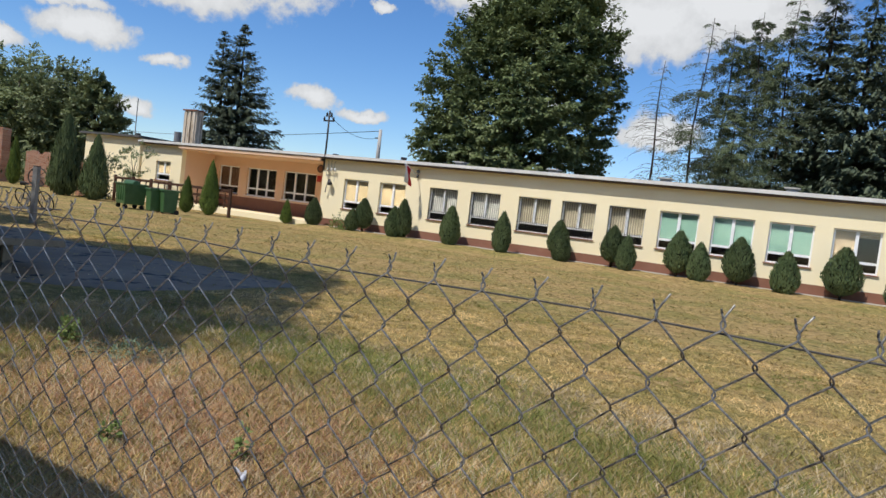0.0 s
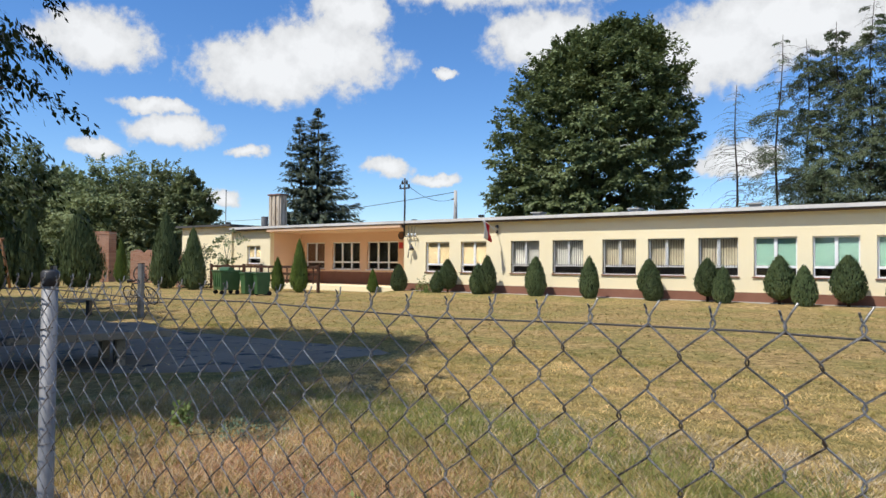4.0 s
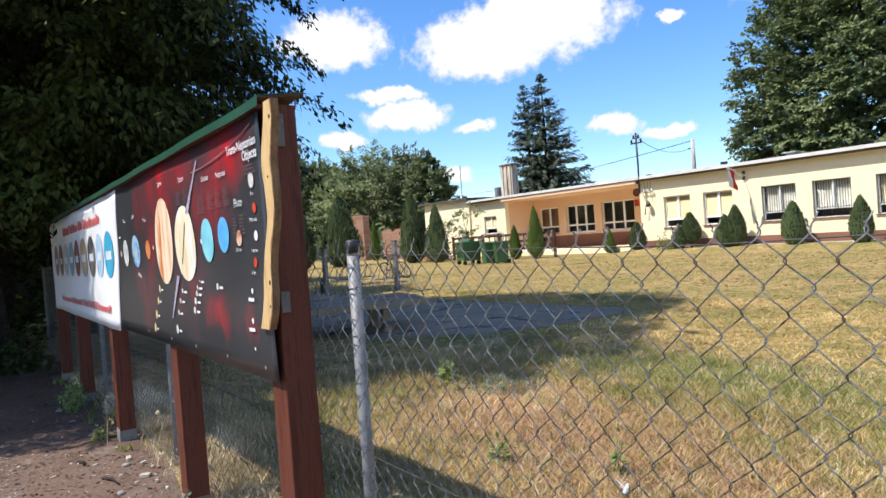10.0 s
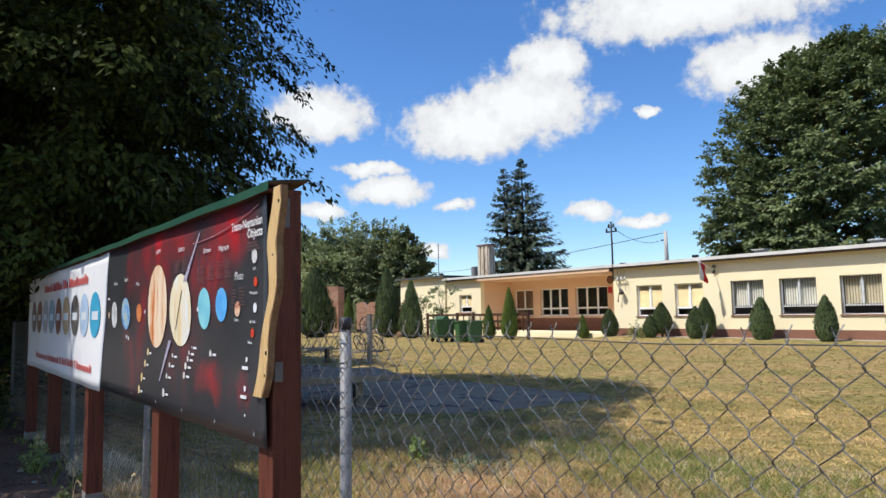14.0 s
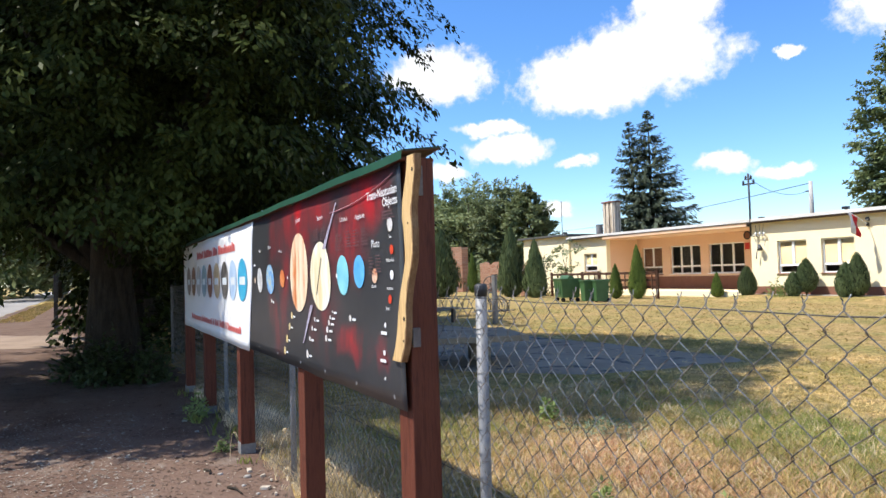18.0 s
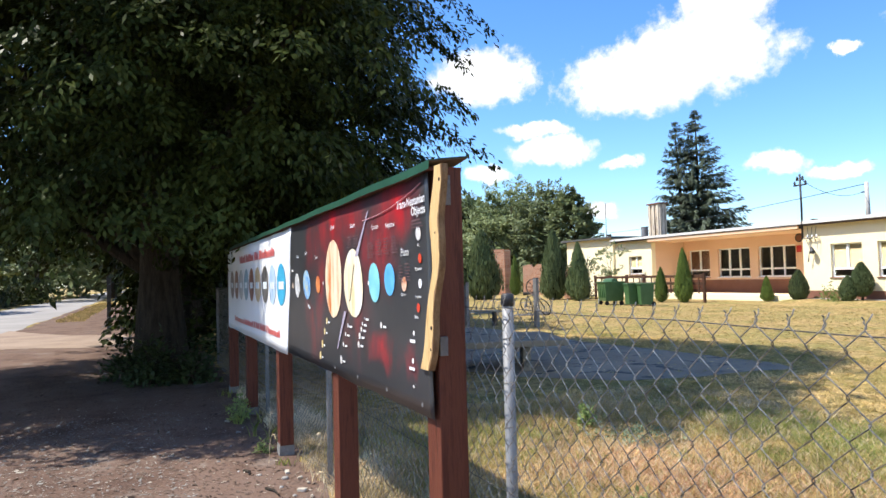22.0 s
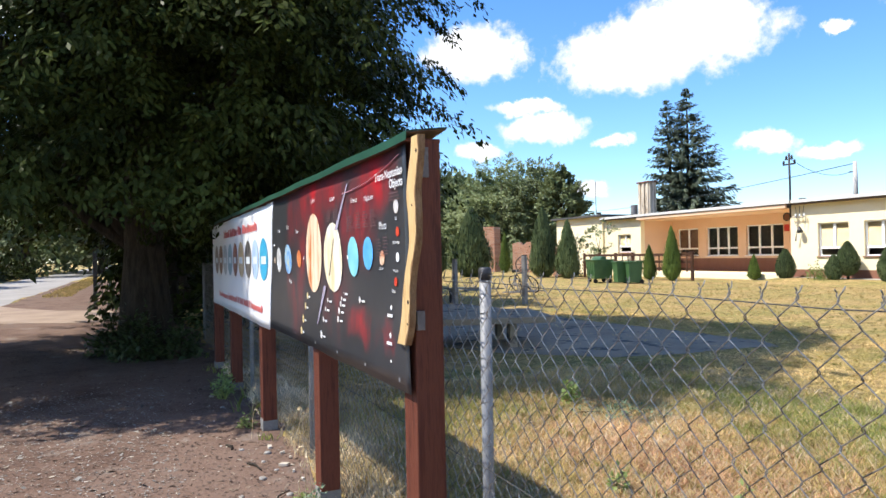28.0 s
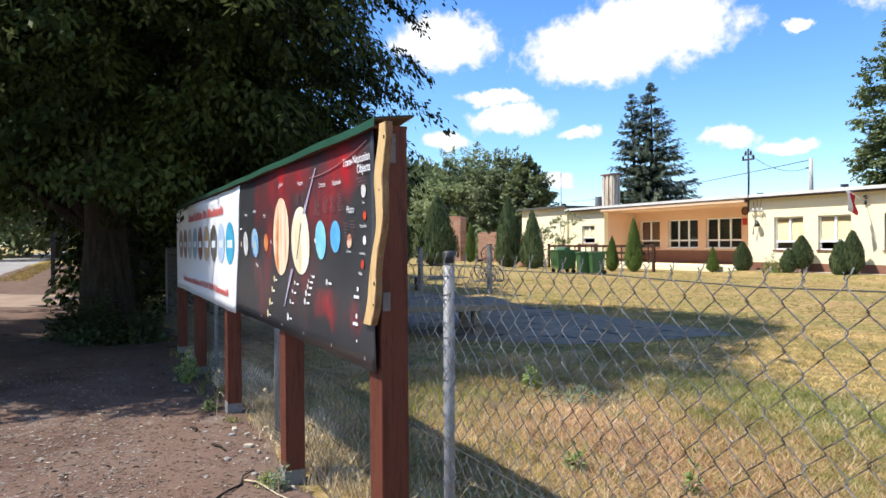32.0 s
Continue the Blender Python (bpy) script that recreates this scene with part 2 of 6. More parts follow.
LAWN = lawn_ground()
BLADE = surface("dry_grass", [(0.18, 0.182, 0.050), (0.42, 0.315, 0.122), (0.66, 0.475, 0.22)], 0.9, 0.8, 0, fine=5, vary=0.8, through_=0.3)
STRAW = surface("straw", [(0.40, 0.21, 0.12), (0.64, 0.40, 0.23), (0.46, 0.32, 0.14)], 1.6, 0.8, 0, vary=0.5, through_=0.25)
DIRT = surface("path_dirt", [(0.072, 0.040, 0.028), (0.125, 0.076, 0.054), (0.155, 0.100, 0.074), (0.118, 0.079, 0.060)], 0.9, 0.95, 0.7, fine=45, spots=((0.21, 0.17, 0.14), 1.7, 0.6, 0.75), depth=0.02)
SAND = surface("sand", [(0.23, 0.165, 0.12), (0.33, 0.25, 0.19)], 0.8, 0.95, 0.4, fine=30)
ROAD = surface("road_asphalt", [(0.25, 0.235, 0.22), (0.33, 0.31, 0.29)], 0.5, 0.9, 0.3, fine=60)
COURT = surface("court_asphalt", [(0.225, 0.176, 0.122), (0.320, 0.260, 0.186)], 0.9, 0.9, 0.4, fine=40, spots=((0.05, 0.052, 0.055), 2.3, 0.57, 0.64))
CREAM = surface("cream_render", [(0.88, 0.77, 0.52), (0.91, 0.81, 0.56)], 0.35, 0.9, 0.12, fine=60)
PEACH = surface("peach_render", [(0.74, 0.50, 0.34), (0.78, 0.54, 0.37)], 0.4, 0.9, 0.12, fine=60)
PLINTH = surface("brown_plinth", [(0.21, 0.095, 0.062), (0.26, 0.125, 0.085)], 0.8, 0.85, 0.2, fine=40)
WHITE = surface("white_upvc", [(0.84, 0.85, 0.85), (0.88, 0.88, 0.88)], 3, 0.4, 0.02)
CONCRETE = surface("pale_concrete", [(0.40, 0.38, 0.35), (0.52, 0.50, 0.46)], 1.6, 0.9, 0.35, fine=30)
FASCIA = surface("white_sheet_fascia", [(0.58, 0.57, 0.55), (0.72, 0.71, 0.69)], 1.2, 0.55, 0.1, fine=12)
ROOFING = surface("bitumen_roof", [(0.07, 0.07, 0.072), (0.11, 0.11, 0.11)], 1.5, 0.9, 0.3)
SOFFIT = surface("dark_soffit", [(0.10, 0.062, 0.045), (0.15, 0.098, 0.072)], 1.5, 0.8, 0.1)
STEEL = surface("galvanised_steel", [(0.19, 0.19, 0.195), (0.29, 0.29, 0.295)], 5, 0.6, 0.04, metal=0.3, fine=5)
WIRE = surface("galvanised_wire", [(0.045, 0.040, 0.034), (0.42, 0.39, 0.35)], 34, 0.30, 0.1, metal=0.75, vary=0.35, spec=0.5)
DARKMETAL = surface("dark_metal", [(0.035, 0.035, 0.038), (0.07, 0.07, 0.072)], 8, 0.5, 0.1, metal=0.4)
REDWOOD = surface("red_brown_wood", [(0.070, 0.018, 0.011), (0.135, 0.040, 0.022), (0.092, 0.024, 0.014)], 3.5, 0.6, 0.35, fine=9, stretch=(7, 7, 0.5), spec=0.25)
EDGEWOOD = surface("raw_pine", [(0.46, 0.28, 0.11), (0.66, 0.45, 0.21), (0.54, 0.35, 0.15)], 3.0, 0.7, 0.3, fine=8, stretch=(8, 8, 0.6))
BARK = surface("bark", [(0.022, 0.017, 0.012), (0.062, 0.047, 0.034)], 5, 0.95, 1.0, fine=5, stretch=(3, 3, 0.6), depth=0.05)
GREENROOF = surface("green_sheet_metal", [(0.014, 0.065, 0.038), (0.024, 0.092, 0.054)], 2, 0.42, 0.08, metal=0.1, fine=8, spec=0.5)
# Crown shade is put into this near-black tone, lit sprays into its spread.
LEAF_NEAR = surface("shade_dark_leaf", [(0.011, 0.015, 0.004), (0.050, 0.062, 0.015)], 1.0, 0.42, 0, vary=0.7, through_=0.08, spec=0.05)
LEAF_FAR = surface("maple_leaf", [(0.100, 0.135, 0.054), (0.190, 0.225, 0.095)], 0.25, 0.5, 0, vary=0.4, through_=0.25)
LEAF_ORCHARD = surface("orchard_leaf", [(0.165, 0.205, 0.095), (0.275, 0.315, 0.150)], 0.3, 0.5, 0, vary=0.4, through_=0.25)
NEEDLE = surface("spruce_needle", [(0.062, 0.084, 0.054), (0.120, 0.145, 0.088)], 0.4, 0.6, 0, vary=0.4, through_=0.08)
LARCH = surface("larch_needle", [(0.11, 0.15, 0.075), (0.19, 0.225, 0.115)], 0.4, 0.6, 0, vary=0.4, through_=0.2)
THUJA = surface("thuja_scale", [(0.07, 0.105, 0.043), (0.125, 0.165, 0.070)], 2.0, 0.6, 0, vary=0.4, through_=0.12)
THUJA_GOLD = surface("fresh_thuja_scale", [(0.085, 0.140, 0.026), (0.150, 0.210, 0.046)], 2.0, 0.6, 0, vary=0.35, through_=0.15)
# Shade inside the thuja crowns, painted as a near-black solid colour.
CORE = surface("crown_core_shade", [(0.012, 0.018, 0.008), (0.022, 0.03, 0.012)], 3, 0.9, 0.3)
GLASS = bpy.data.materials.new("window_glass")
GLASS.use_nodes = True
_g = GLASS.node_tree.nodes["Principled BSDF"]
_g.inputs["Base Color"].default_value = (0.02, 0.022, 0.024, 1)
_g.inputs["Roughness"].default_value, _g.inputs["Transmission Weight"].default_value, _g.inputs["IOR"].default_value = 0.03, 1.0, 1.45
_g.inputs["Base Color"].default_value = (0.92, 0.95, 0.94, 1)


# ---- mesh helpers ----
def part(name, bm, material, parent=None, label="", smooth=False):
    me = bpy.data.meshes.new(name)
    bm.to_mesh(me)
    bm.free()
    me.materials.append(material)
    if smooth:
        me.shade_smooth()
    ob = new(name, me)
    if parent:
        ob.parent = parent
    return tagged(ob, label)


def box(bm, x0, x1, y0, y1, z0, z1, bevel=0.0):
    r = bmesh.ops.create_cube(bm, size=1.0, matrix=Matrix.Translation(((x0 + x1) / 2, (y0 + y1) / 2, (z0 + z1) / 2)) @ Matrix.Diagonal((x1 - x0, y1 - y0, z1 - z0, 1)))
    if bevel:
        edges = list({e for v in r["verts"] for e in v.link_edges})
        bmesh.ops.bevel(bm, geom=edges, offset=bevel, segments=2, affect="EDGES", profile=0.6)
    return bm


def boxed(name, dims, material, parent=None, label="", bevel=0.0):
    return part(name, box(bmesh.new(), *dims, bevel), material, parent, label)


def tube(bm, points, radii, sides=8, caps=True):
    """A tapered tube along points."""
    rings = []
    points = [Vector(p) for p in points]
    for i, p in enumerate(points):
        d = (points[min(i + 1, len(points) - 1)] - points[max(i - 1, 0)]).normalized()
        u = d.cross(Vector((0.31, 0.95, 0.1)) if abs(d.z) > 0.7 else Vector((0, 0, 1))).normalized()
        v = d.cross(u)
        r = radii[i] if isinstance(radii, (list, tuple)) else radii
        rings.append([bm.verts.new(p + r * (math.cos(a) * u + math.sin(a) * v)) for a in [2 * math.pi * k / sides for k in range(sides)]])
    for a, b in zip(rings, rings[1:]):
        for k in range(sides):
            bm.faces.new((a[k], a[(k + 1) % sides], b[(k + 1) % sides], b[k]))
    if caps:
        bm.faces.new(rings[0][::-1])
        bm.faces.new(rings[-1])
    return bm


def thicken(bm, way):
    """Gives a sheet a back, shifted by a small vector, and closed edges."""
    way = Vector(way)
    front = bm.faces[:]
    rim = [e for e in bm.edges if len(e.link_faces) == 1]
    loops = [(e.link_loops[0].vert, e.link_loops[0].link_loop_next.vert) for e in rim]
    twin = {v: bm.verts.new(v.co + way) for v in bm.verts[:]}
    for f in front:
        bm.faces.new([twin[v] for v in reversed(f.verts[:])])
    for a, b in loops:
        bm.faces.new((b, a, twin[a], twin[b]))


def thing(name, label, category, at=(0, 0, 0), group="", turn=0.0):
    ob = new(name)
    ob.matrix_world = pose(*at, 0, 0, turn)
    ob.empty_display_size = 0.1
    return tagged(ob, label, category, group)


def np_mesh(name, verts, n_side, material):
    """A mesh of separate faces with n_side corners each."""
    me = bpy.data.meshes.new(name)
    n = len(verts) // n_side
    me.vertices.add(len(verts))
    me.vertices.foreach_set("co", np.asarray(verts, dtype=np.float32).ravel())
    me.loops.add(len(verts))
    me.loops.foreach_set("vertex_index", np.arange(len(verts), dtype=np.int32))
    me.polygons.add(n)
    me.polygons.foreach_set("loop_start", np.arange(0, len(verts), n_side, dtype=np.int32))
    me.update(calc_edges=True)
    me.materials.append(material)
    return me


def unit(v):
    return v / np.maximum(np.linalg.norm(v, axis=-1, keepdims=True), 1e-9)


def leaf_quads(rng, at, along, facing, length, width):
    """Pointed leaves at places, along a way and facing a way."""
    along = unit(along)
    side = unit(np.cross(along, facing))
    up = np.cross(side, along)
    l = length * rng.uniform(0.7, 1.3, (len(at), 1))
    w = width * rng.uniform(0.7, 1.3, (len(at), 1))
    a = at
    b = at + along * l * 0.45 + side * w * 0.5 - up * w * 0.12
    c = at + along * l - up * l * 0.12
    d = at + along * l * 0.45 - side * w * 0.5 - up * w * 0.12
    return np.stack([a, b, c, d], 1).reshape(-1, 3)


def ball(rng, n):
    return unit(rng.normal(size=(n, 3)))


# ---- ground ----
def sheet(name, outline, z, material, label="", category=""):
    bm = bmesh.new()
    bm.faces.new([bm.verts.new((x, y, z)) for x, y in outline])
    return tagged(part(name, bm, material), label, category, kind="structure")


sheet("ground", [(-1500, -1500), (1500, -1500), (1500, 1500), (-1500, 1500)], 0.0, LAWN, "sun-dried yellowing grass lawn with green patches", "ground")


def ragged(x0, x1, y0, y1, step, wob, seed):
    rng = random.Random(seed)
    n = int((x1 - x0) / step)
    low = [(x0 + (x1 - x0) * i / n, y0 + rng.uniform(-wob, wob)) for i in range(n + 1)]
    high = [(x1 - (x1 - x0) * i / n, y1 + rng.uniform(-wob, wob)) for i in range(n + 1)]
    return low + high


sheet("path", ragged(-60, 14, -4.15, 1.25, 0.35, 0.13, 3), 0.004, DIRT, "trodden earth path covered in bark chips and gravel", "path")
sheet("road", ragged(-220, 40, -9.0, -4.2, 2.5, 0.12, 4), 0.006, ROAD, "pale worn asphalt road beside the path", "road")
sheet("sand_patch", [(-29, -4.4), (-26.5, -3.2), (-24.7, -2.1), (-23.6, -0.6), (-21.5, -0.2), (-19.2, -0.25), (-19.4, -1.4), (-20.2, -2.6), (-20.6, -4.3), (-22, -4.5)], 0.009, SAND, "pale sandy patch at the road's edge", "sand")


def court():
    pts = []
    rng = random.Random(5)
    for cx, cy in ((-7.6, 8.95), (-8.3, 9.3), (-10.7, 9.15), (-13, 9.0), (-16, 9.3), (-19, 9.2), (-19.5, 6.5), (-19, 4), (-15, 3.9), (-11.5, 4.1), (-9.3, 5.2), (-8.1, 6.3), (-7.8, 7.4), (-7.7, 8.3)):
        pts.append((cx + rng.uniform(-0.1, 0.1), cy + rng.uniform(-0.1, 0.1)))
    sheet("court", pts, 0.005, COURT, "cracked grey asphalt play court in the lawn", "court")


court()


def bank():
    """A low grass bank and a narrow paving strip along the school wall."""
    bm = bmesh.new()
    rng = random.Random(8)
    prof = ((25.2, -0.01), (25.6, 0.03), (26.1, 0.10), (26.6, 0.135), (27.12, 0.14))
    rows = [[bm.verts.new((-22.44 + 32.4 * i / 80, y + rng.uniform(-0.06, 0.06) * (y < 27), z + rng.uniform(-0.012, 0.012) * (z > 0))) for y, z in prof] for i in range(81)]
    for a, b in zip(rows, rows[1:]):
        for k in range(len(prof) - 1):
            bm.faces.new((a[k], b[k], b[k + 1], a[k + 1]))
    ob = part("grass_bank", bm, LAWN, None, "", True)
    tagged(ob, "low grass bank before the school wall", "bank", kind="structure")
    tagged(boxed("paving_strip", (-22.4, 9.9, 27.13, 27.53, -0.05, 0.155), CONCRETE), "narrow concrete paving strip along the school wall", "pavement", kind="structure")


bank()


# ---- school building ----
FY = 27.55
WINDOWS = [(-21.05, "beige"), (-18.94, "beige"), (-16.18, "white"), (-14.09, "white"), (-11.79, "tan"), (-9.86, "tan"), (-7.90, "tan"),
           (-5.92, "green"), (-4.0, "green"), (-2.08, "green"), (-0.07, "half"), (2.0, "half"), (4.0, "half"), (6.0, "half")]
WIN_W, WIN_B, WIN_T = 1.44, 1.08, 2.54
BLINDS = {"beige": surface("beige_blind", [(0.62, 0.47, 0.27), (0.68, 0.53, 0.32)], 2, 0.9, 0.05), "white": surface("pale_blind", [(0.62, 0.60, 0.55), (0.70, 0.68, 0.62)], 2, 0.9, 0.05),
          "tan": surface("tan_blind", [(0.58, 0.50, 0.36), (0.64, 0.56, 0.41)], 2, 0.9, 0.05), "green": surface("mint_blind", [(0.20, 0.34, 0.275), (0.24, 0.39, 0.315)], 2, 0.9, 0.05),
          "half": surface("sand_blind", [(0.55, 0.42, 0.28), (0.60, 0.47, 0.31)], 2, 0.9, 0.05)}
BLINDS["brown"] = surface("brown_curtain", [(0.20, 0.10, 0.065), (0.25, 0.13, 0.085)], 2, 0.9, 0.05)
# The room's dimness is put into this dark wall and floor colour.
INSIDE = surface("room_dimness", [(0.10, 0.09, 0.08), (0.16, 0.14, 0.12)], 1, 0.9, 0.05)

school = thing("school_building", "long single-storey cream school with brown plinth and flat roof", "building")


def wall_with_holes(name, x0, x1, y0, y1, z0, z1, holes, material, parent, label=""):
    """A wall along x, with rectangular openings (x0, x1, z0, z1) through it, in one connected mesh."""
    bm = bmesh.new()
    xs = sorted({x0, x1, *(h[0] for h in holes), *(h[1] for h in holes)})
    zs = sorted({z0, z1, *(h[2] for h in holes), *(h[3] for h in holes)})
    grid = {(x, z): bm.verts.new((x, y0, z)) for x in xs for z in zs}
    for xa, xb in zip(xs, xs[1:]):
        for za, zb in zip(zs, zs[1:]):
            if not any(h[0] <= xa and xb <= h[1] and h[2] <= za and zb <= h[3] for h in holes):
                bm.faces.new((grid[xa, za], grid[xb, za], grid[xb, zb], grid[xa, zb]))
    back = bmesh.ops.extrude_face_region(bm, geom=bm.faces[:])
    bmesh.ops.translate(bm, vec=(0, y1 - y0, 0), verts=[v for v in back["geom"] if isinstance(v, bmesh.types.BMVert)])
    bmesh.ops.recalc_face_normals(bm, faces=bm.faces)
    return part(name, bm, material, parent, label)


def window(x0, x1, z0, z1, y, blind, grille, parent, cols=2, drop=1.0, transom=0.37):
    """A white window with sashes over a low row of panes, its frame set back in the wall."""
    fw, yf = 0.06, y + 0.115
    zt = z0 + transom
    w = bmesh.new()
    ring = [[w.verts.new((x, yf, z)) for x, z in q] for q in (((x0, z0), (x1, z0), (x1, z1), (x0, z1)), ((x0 + fw, z0 + fw), (x1 - fw, z0 + fw), (x1 - fw, z1 - fw), (x0 + fw, z1 - fw)))]
    for k in range(4):
        w.faces.new((ring[0][k], ring[0][(k + 1) % 4], ring[1][(k + 1) % 4], ring[1][k]))
    ex = bmesh.ops.extrude_face_region(w, geom=w.faces[:])
    bmesh.ops.translate(w, vec=(0, 0.07, 0), verts=[v for v in ex["geom"] if isinstance(v, bmesh.types.BMVert)])
    bmesh.ops.recalc_face_normals(w, faces=w.faces)
    win = part("window", w, WHITE, parent, "white window in a recessed reveal")
    boxed("transom", (x0 + fw, x1 - fw, yf - 0.004, yf + 0.066, zt - 0.045, zt + 0.045), WHITE, win)
    for k in range(1, cols):
        xc = x0 + (x1 - x0) * k / cols
        boxed("mullion", (xc - 0.055, xc + 0.055, yf - 0.008, yf + 0.062, zt + 0.045, z1 - fw), WHITE, win)
        if cols > 2:
            boxed("mullion", (xc - 0.045, xc + 0.045, yf - 0.008, yf + 0.062, z0 + fw, zt - 0.045), WHITE, win)
    for k in range(cols):
        a, b = x0 + (x1 - x0) * k / cols, x0 + (x1 - x0) * (k + 1) / cols
        g = boxed("pane", (a + 0.05, b - 0.05, yf + 0.03, yf + 0.036, zt + 0.04, z1 - 0.05), GLASS, win)
        g.visible_shadow = False
        if cols > 2:
            boxed("pane", (a + 0.05, b - 0.05, yf + 0.03, yf + 0.036, z0 + 0.05, zt - 0.04), GLASS, win).visible_shadow = False
    if cols == 2:
        boxed("pane", (x0 + 0.05, x1 - 0.05, yf + 0.03, yf + 0.036, z0 + 0.05, zt - 0.04), GLASS, win).visible_shadow = False
    boxed("sill", (x0 - 0.05, x1 + 0.05, y - 0.06, yf, z0 - 0.035, z0 + 0.002), PLINTH if cols == 2 else WHITE, win, "brown sheet sill", 0.006)
    if blind:
        zb = zt + 0.05 if drop >= 1 else z1 - (z1 - zt) * drop
        b = bmesh.new()
        if blind in ("white", "tan"):
            n = 16
            for k in range(n):
                xa = x0 + 0.07 + (x1 - x0 - 0.14) * k / n
                wd = (x1 - x0 - 0.14) / n
                tl = 0.35 * wd
                vs = [b.verts.new(p) for p in ((xa, yf + 0.12, zt - 0.03), (xa + wd * 0.86, yf + 0.12 + tl, zt - 0.03), (xa + wd * 0.86, yf + 0.12 + tl, z1), (xa, yf + 0.12, z1))]
                b.faces.new(vs)
        elif blind == "half":
            box(b, x0 + 0.05, (x0 + x1) / 2 - 0.03, yf + 0.11, yf + 0.113, zb - 0.02, z1)
            box(b, (x0 + x1) / 2 + 0.03, x1 - 0.05, yf + 0.11, yf + 0.113, z1 - 0.25, z1)
        else:
            for k in range(cols):
                a, c = x0 + (x1 - x0) * k / cols, x0 + (x1 - x0) * (k + 1) / cols
                box(b, a + 0.06, c - 0.06, yf + 0.045, yf + 0.048, zb, z1 - 0.05)
        part("blind", b, BLINDS[blind], win)
    if grille:
        g = bmesh.new()
        for k in range(15):
            xx = x0 + 0.03 + (x1 - x0 - 0.06) * k / 14
            box(g, xx - 0.007, xx + 0.007, y + 0.025, y + 0.039, z0 + 0.03, z1 - 0.02)
        for zz in (z0 + 0.05, zt + 0.02, z1 - 0.05):
            box(g, x0, x1, y + 0.04, y + 0.05, zz - 0.01, zz + 0.01)
        part("grille", g, DARKMETAL, win, "dark steel window grille")
    return win


def school_parts():
    holes = [(x, x + WIN_W, WIN_B, WIN_T) for x, _ in WINDOWS]
    east, wall_h = 9.5, 3.44
    wall_with_holes("wall", -22.42, east, FY, FY + 0.3, 0.5, wall_h, holes, CREAM, school)
    boxed("plinth", (-22.43, east + 0.01, FY - 0.012, FY + 0.3, -0.1, 0.5), PLINTH, school, "brown painted plinth")
    boxed("side_wall", (-22.42, -22.12, FY + 0.3, 30.0, 0.2, wall_h), PEACH, school)
    boxed("end_wall", (east - 0.3, east, FY + 0.3, 37.5, 0.0, wall_h), CREAM, school)
    boxed("back_wall", (-41.3, east, 37.5, 37.8, 0.0, wall_h), CREAM, school)
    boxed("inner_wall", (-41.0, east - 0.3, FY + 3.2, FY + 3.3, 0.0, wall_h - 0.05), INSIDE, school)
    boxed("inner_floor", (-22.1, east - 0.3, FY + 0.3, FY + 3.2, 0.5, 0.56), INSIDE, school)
    # recessed entrance
    ent = [(-32.25, -30.6, 1.12, 2.72), (-29.97, -27.72, 1.12, 2.72), (-27.17, -24.84, 1.12, 2.72)]
    wall_with_holes("recess_wall", -32.65, -22.12, 30.0, 30.3, 0.98, wall_h, ent, PEACH, school, "peach rendered wall of the recess")
    boxed("recess_plinth", (-32.65, -22.42, 29.98, 30.3, 0.2, 0.98), PLINTH, school, "brown painted wall base")
    boxed("recess_side", (-32.95, -32.65, FY + 0.3, 30.3, 0.0, wall_h), PEACH, school)
    boxed("terrace", (-32.65, -22.44, 27.0, 29.98, -0.05, 0.27), CREAM, school, "low cream-painted concrete terrace", 0.01)
    boxed("ceiling_slab", (-32.65, -22.42, FY - 0.2, 30.0, 3.26, 3.30), PEACH, school)
    for i, (a, b, c, d) in enumerate(ent):
        window(a, b, c, d, 30.0, "brown" if i == 0 else None, False, school, 2 if i == 0 else 3, 1.0, 0.42)
    # far wing
    wall_with_holes("wall", -36.1, -32.65, FY, FY + 0.3, 0.0, wall_h, [(-34.77, -33.54, 1.39, 2.50)], CREAM, school)
    window(-34.77, -33.54, 1.39, 2.50, FY, "beige", False, school)
    boxed("wall", (-41.3, -36.1, FY - 0.15, FY + 0.3, 0.0, 3.72), CREAM, school)
    boxed("side_wall", (-41.3, -41.0, FY + 0.3, 37.5, 0.0, 3.72), CREAM, school)
    boxed("roof", (-41.6, -35.9, FY - 0.45, 37.9, 3.72, 3.84), ROOFING, school, "dark flat roof of the taller wing")
    for x, b in WINDOWS:
        window(x, x + WIN_W, WIN_B, WIN_T, FY, b, b in ("white", "tan"), school, drop=1.0)
    boxed("roof", (-36.1, east + 0.35, FY - 0.32, 37.9, 3.46, 3.60), ROOFING, school, "flat bitumen roof")
    boxed("fascia", (-36.1, east + 0.36, FY - 0.36, FY - 0.322, 3.49, 3.625), FASCIA, school, "white sheet metal roof edge")
    boxed("eave", (-22.42, east + 0.3, FY - 0.30, FY - 0.002, 3.415, 3.458), SOFFIT, school, "brown boarded eave")
    boxed("eave", (-36.1, -32.65, FY - 0.30, FY - 0.002, 3.415, 3.458), SOFFIT, school)
    boxed("gutter", (-32.65, -22.42, FY - 0.30, FY - 0.2, 3.30, 3.458), PEACH, school)
    for x in (-15.64, -11.0, -6.2, -1.6, 2.2):
        v = bmesh.new()
        box(v, x - 0.2, x + 0.2, 29.0, 29.4, 3.6, 3.86, 0.02)
        box(v, x - 0.27, x + 0.27, 28.93, 29.47, 3.86, 3.92, 0.01)
        part("roof_vent", v, CONCRETE, school, "capped concrete roof vent")
    c = bmesh.new()
    box(c, -37.6, -36.45, 31.6, 32.15, 3.6, 6.05, 0.03)
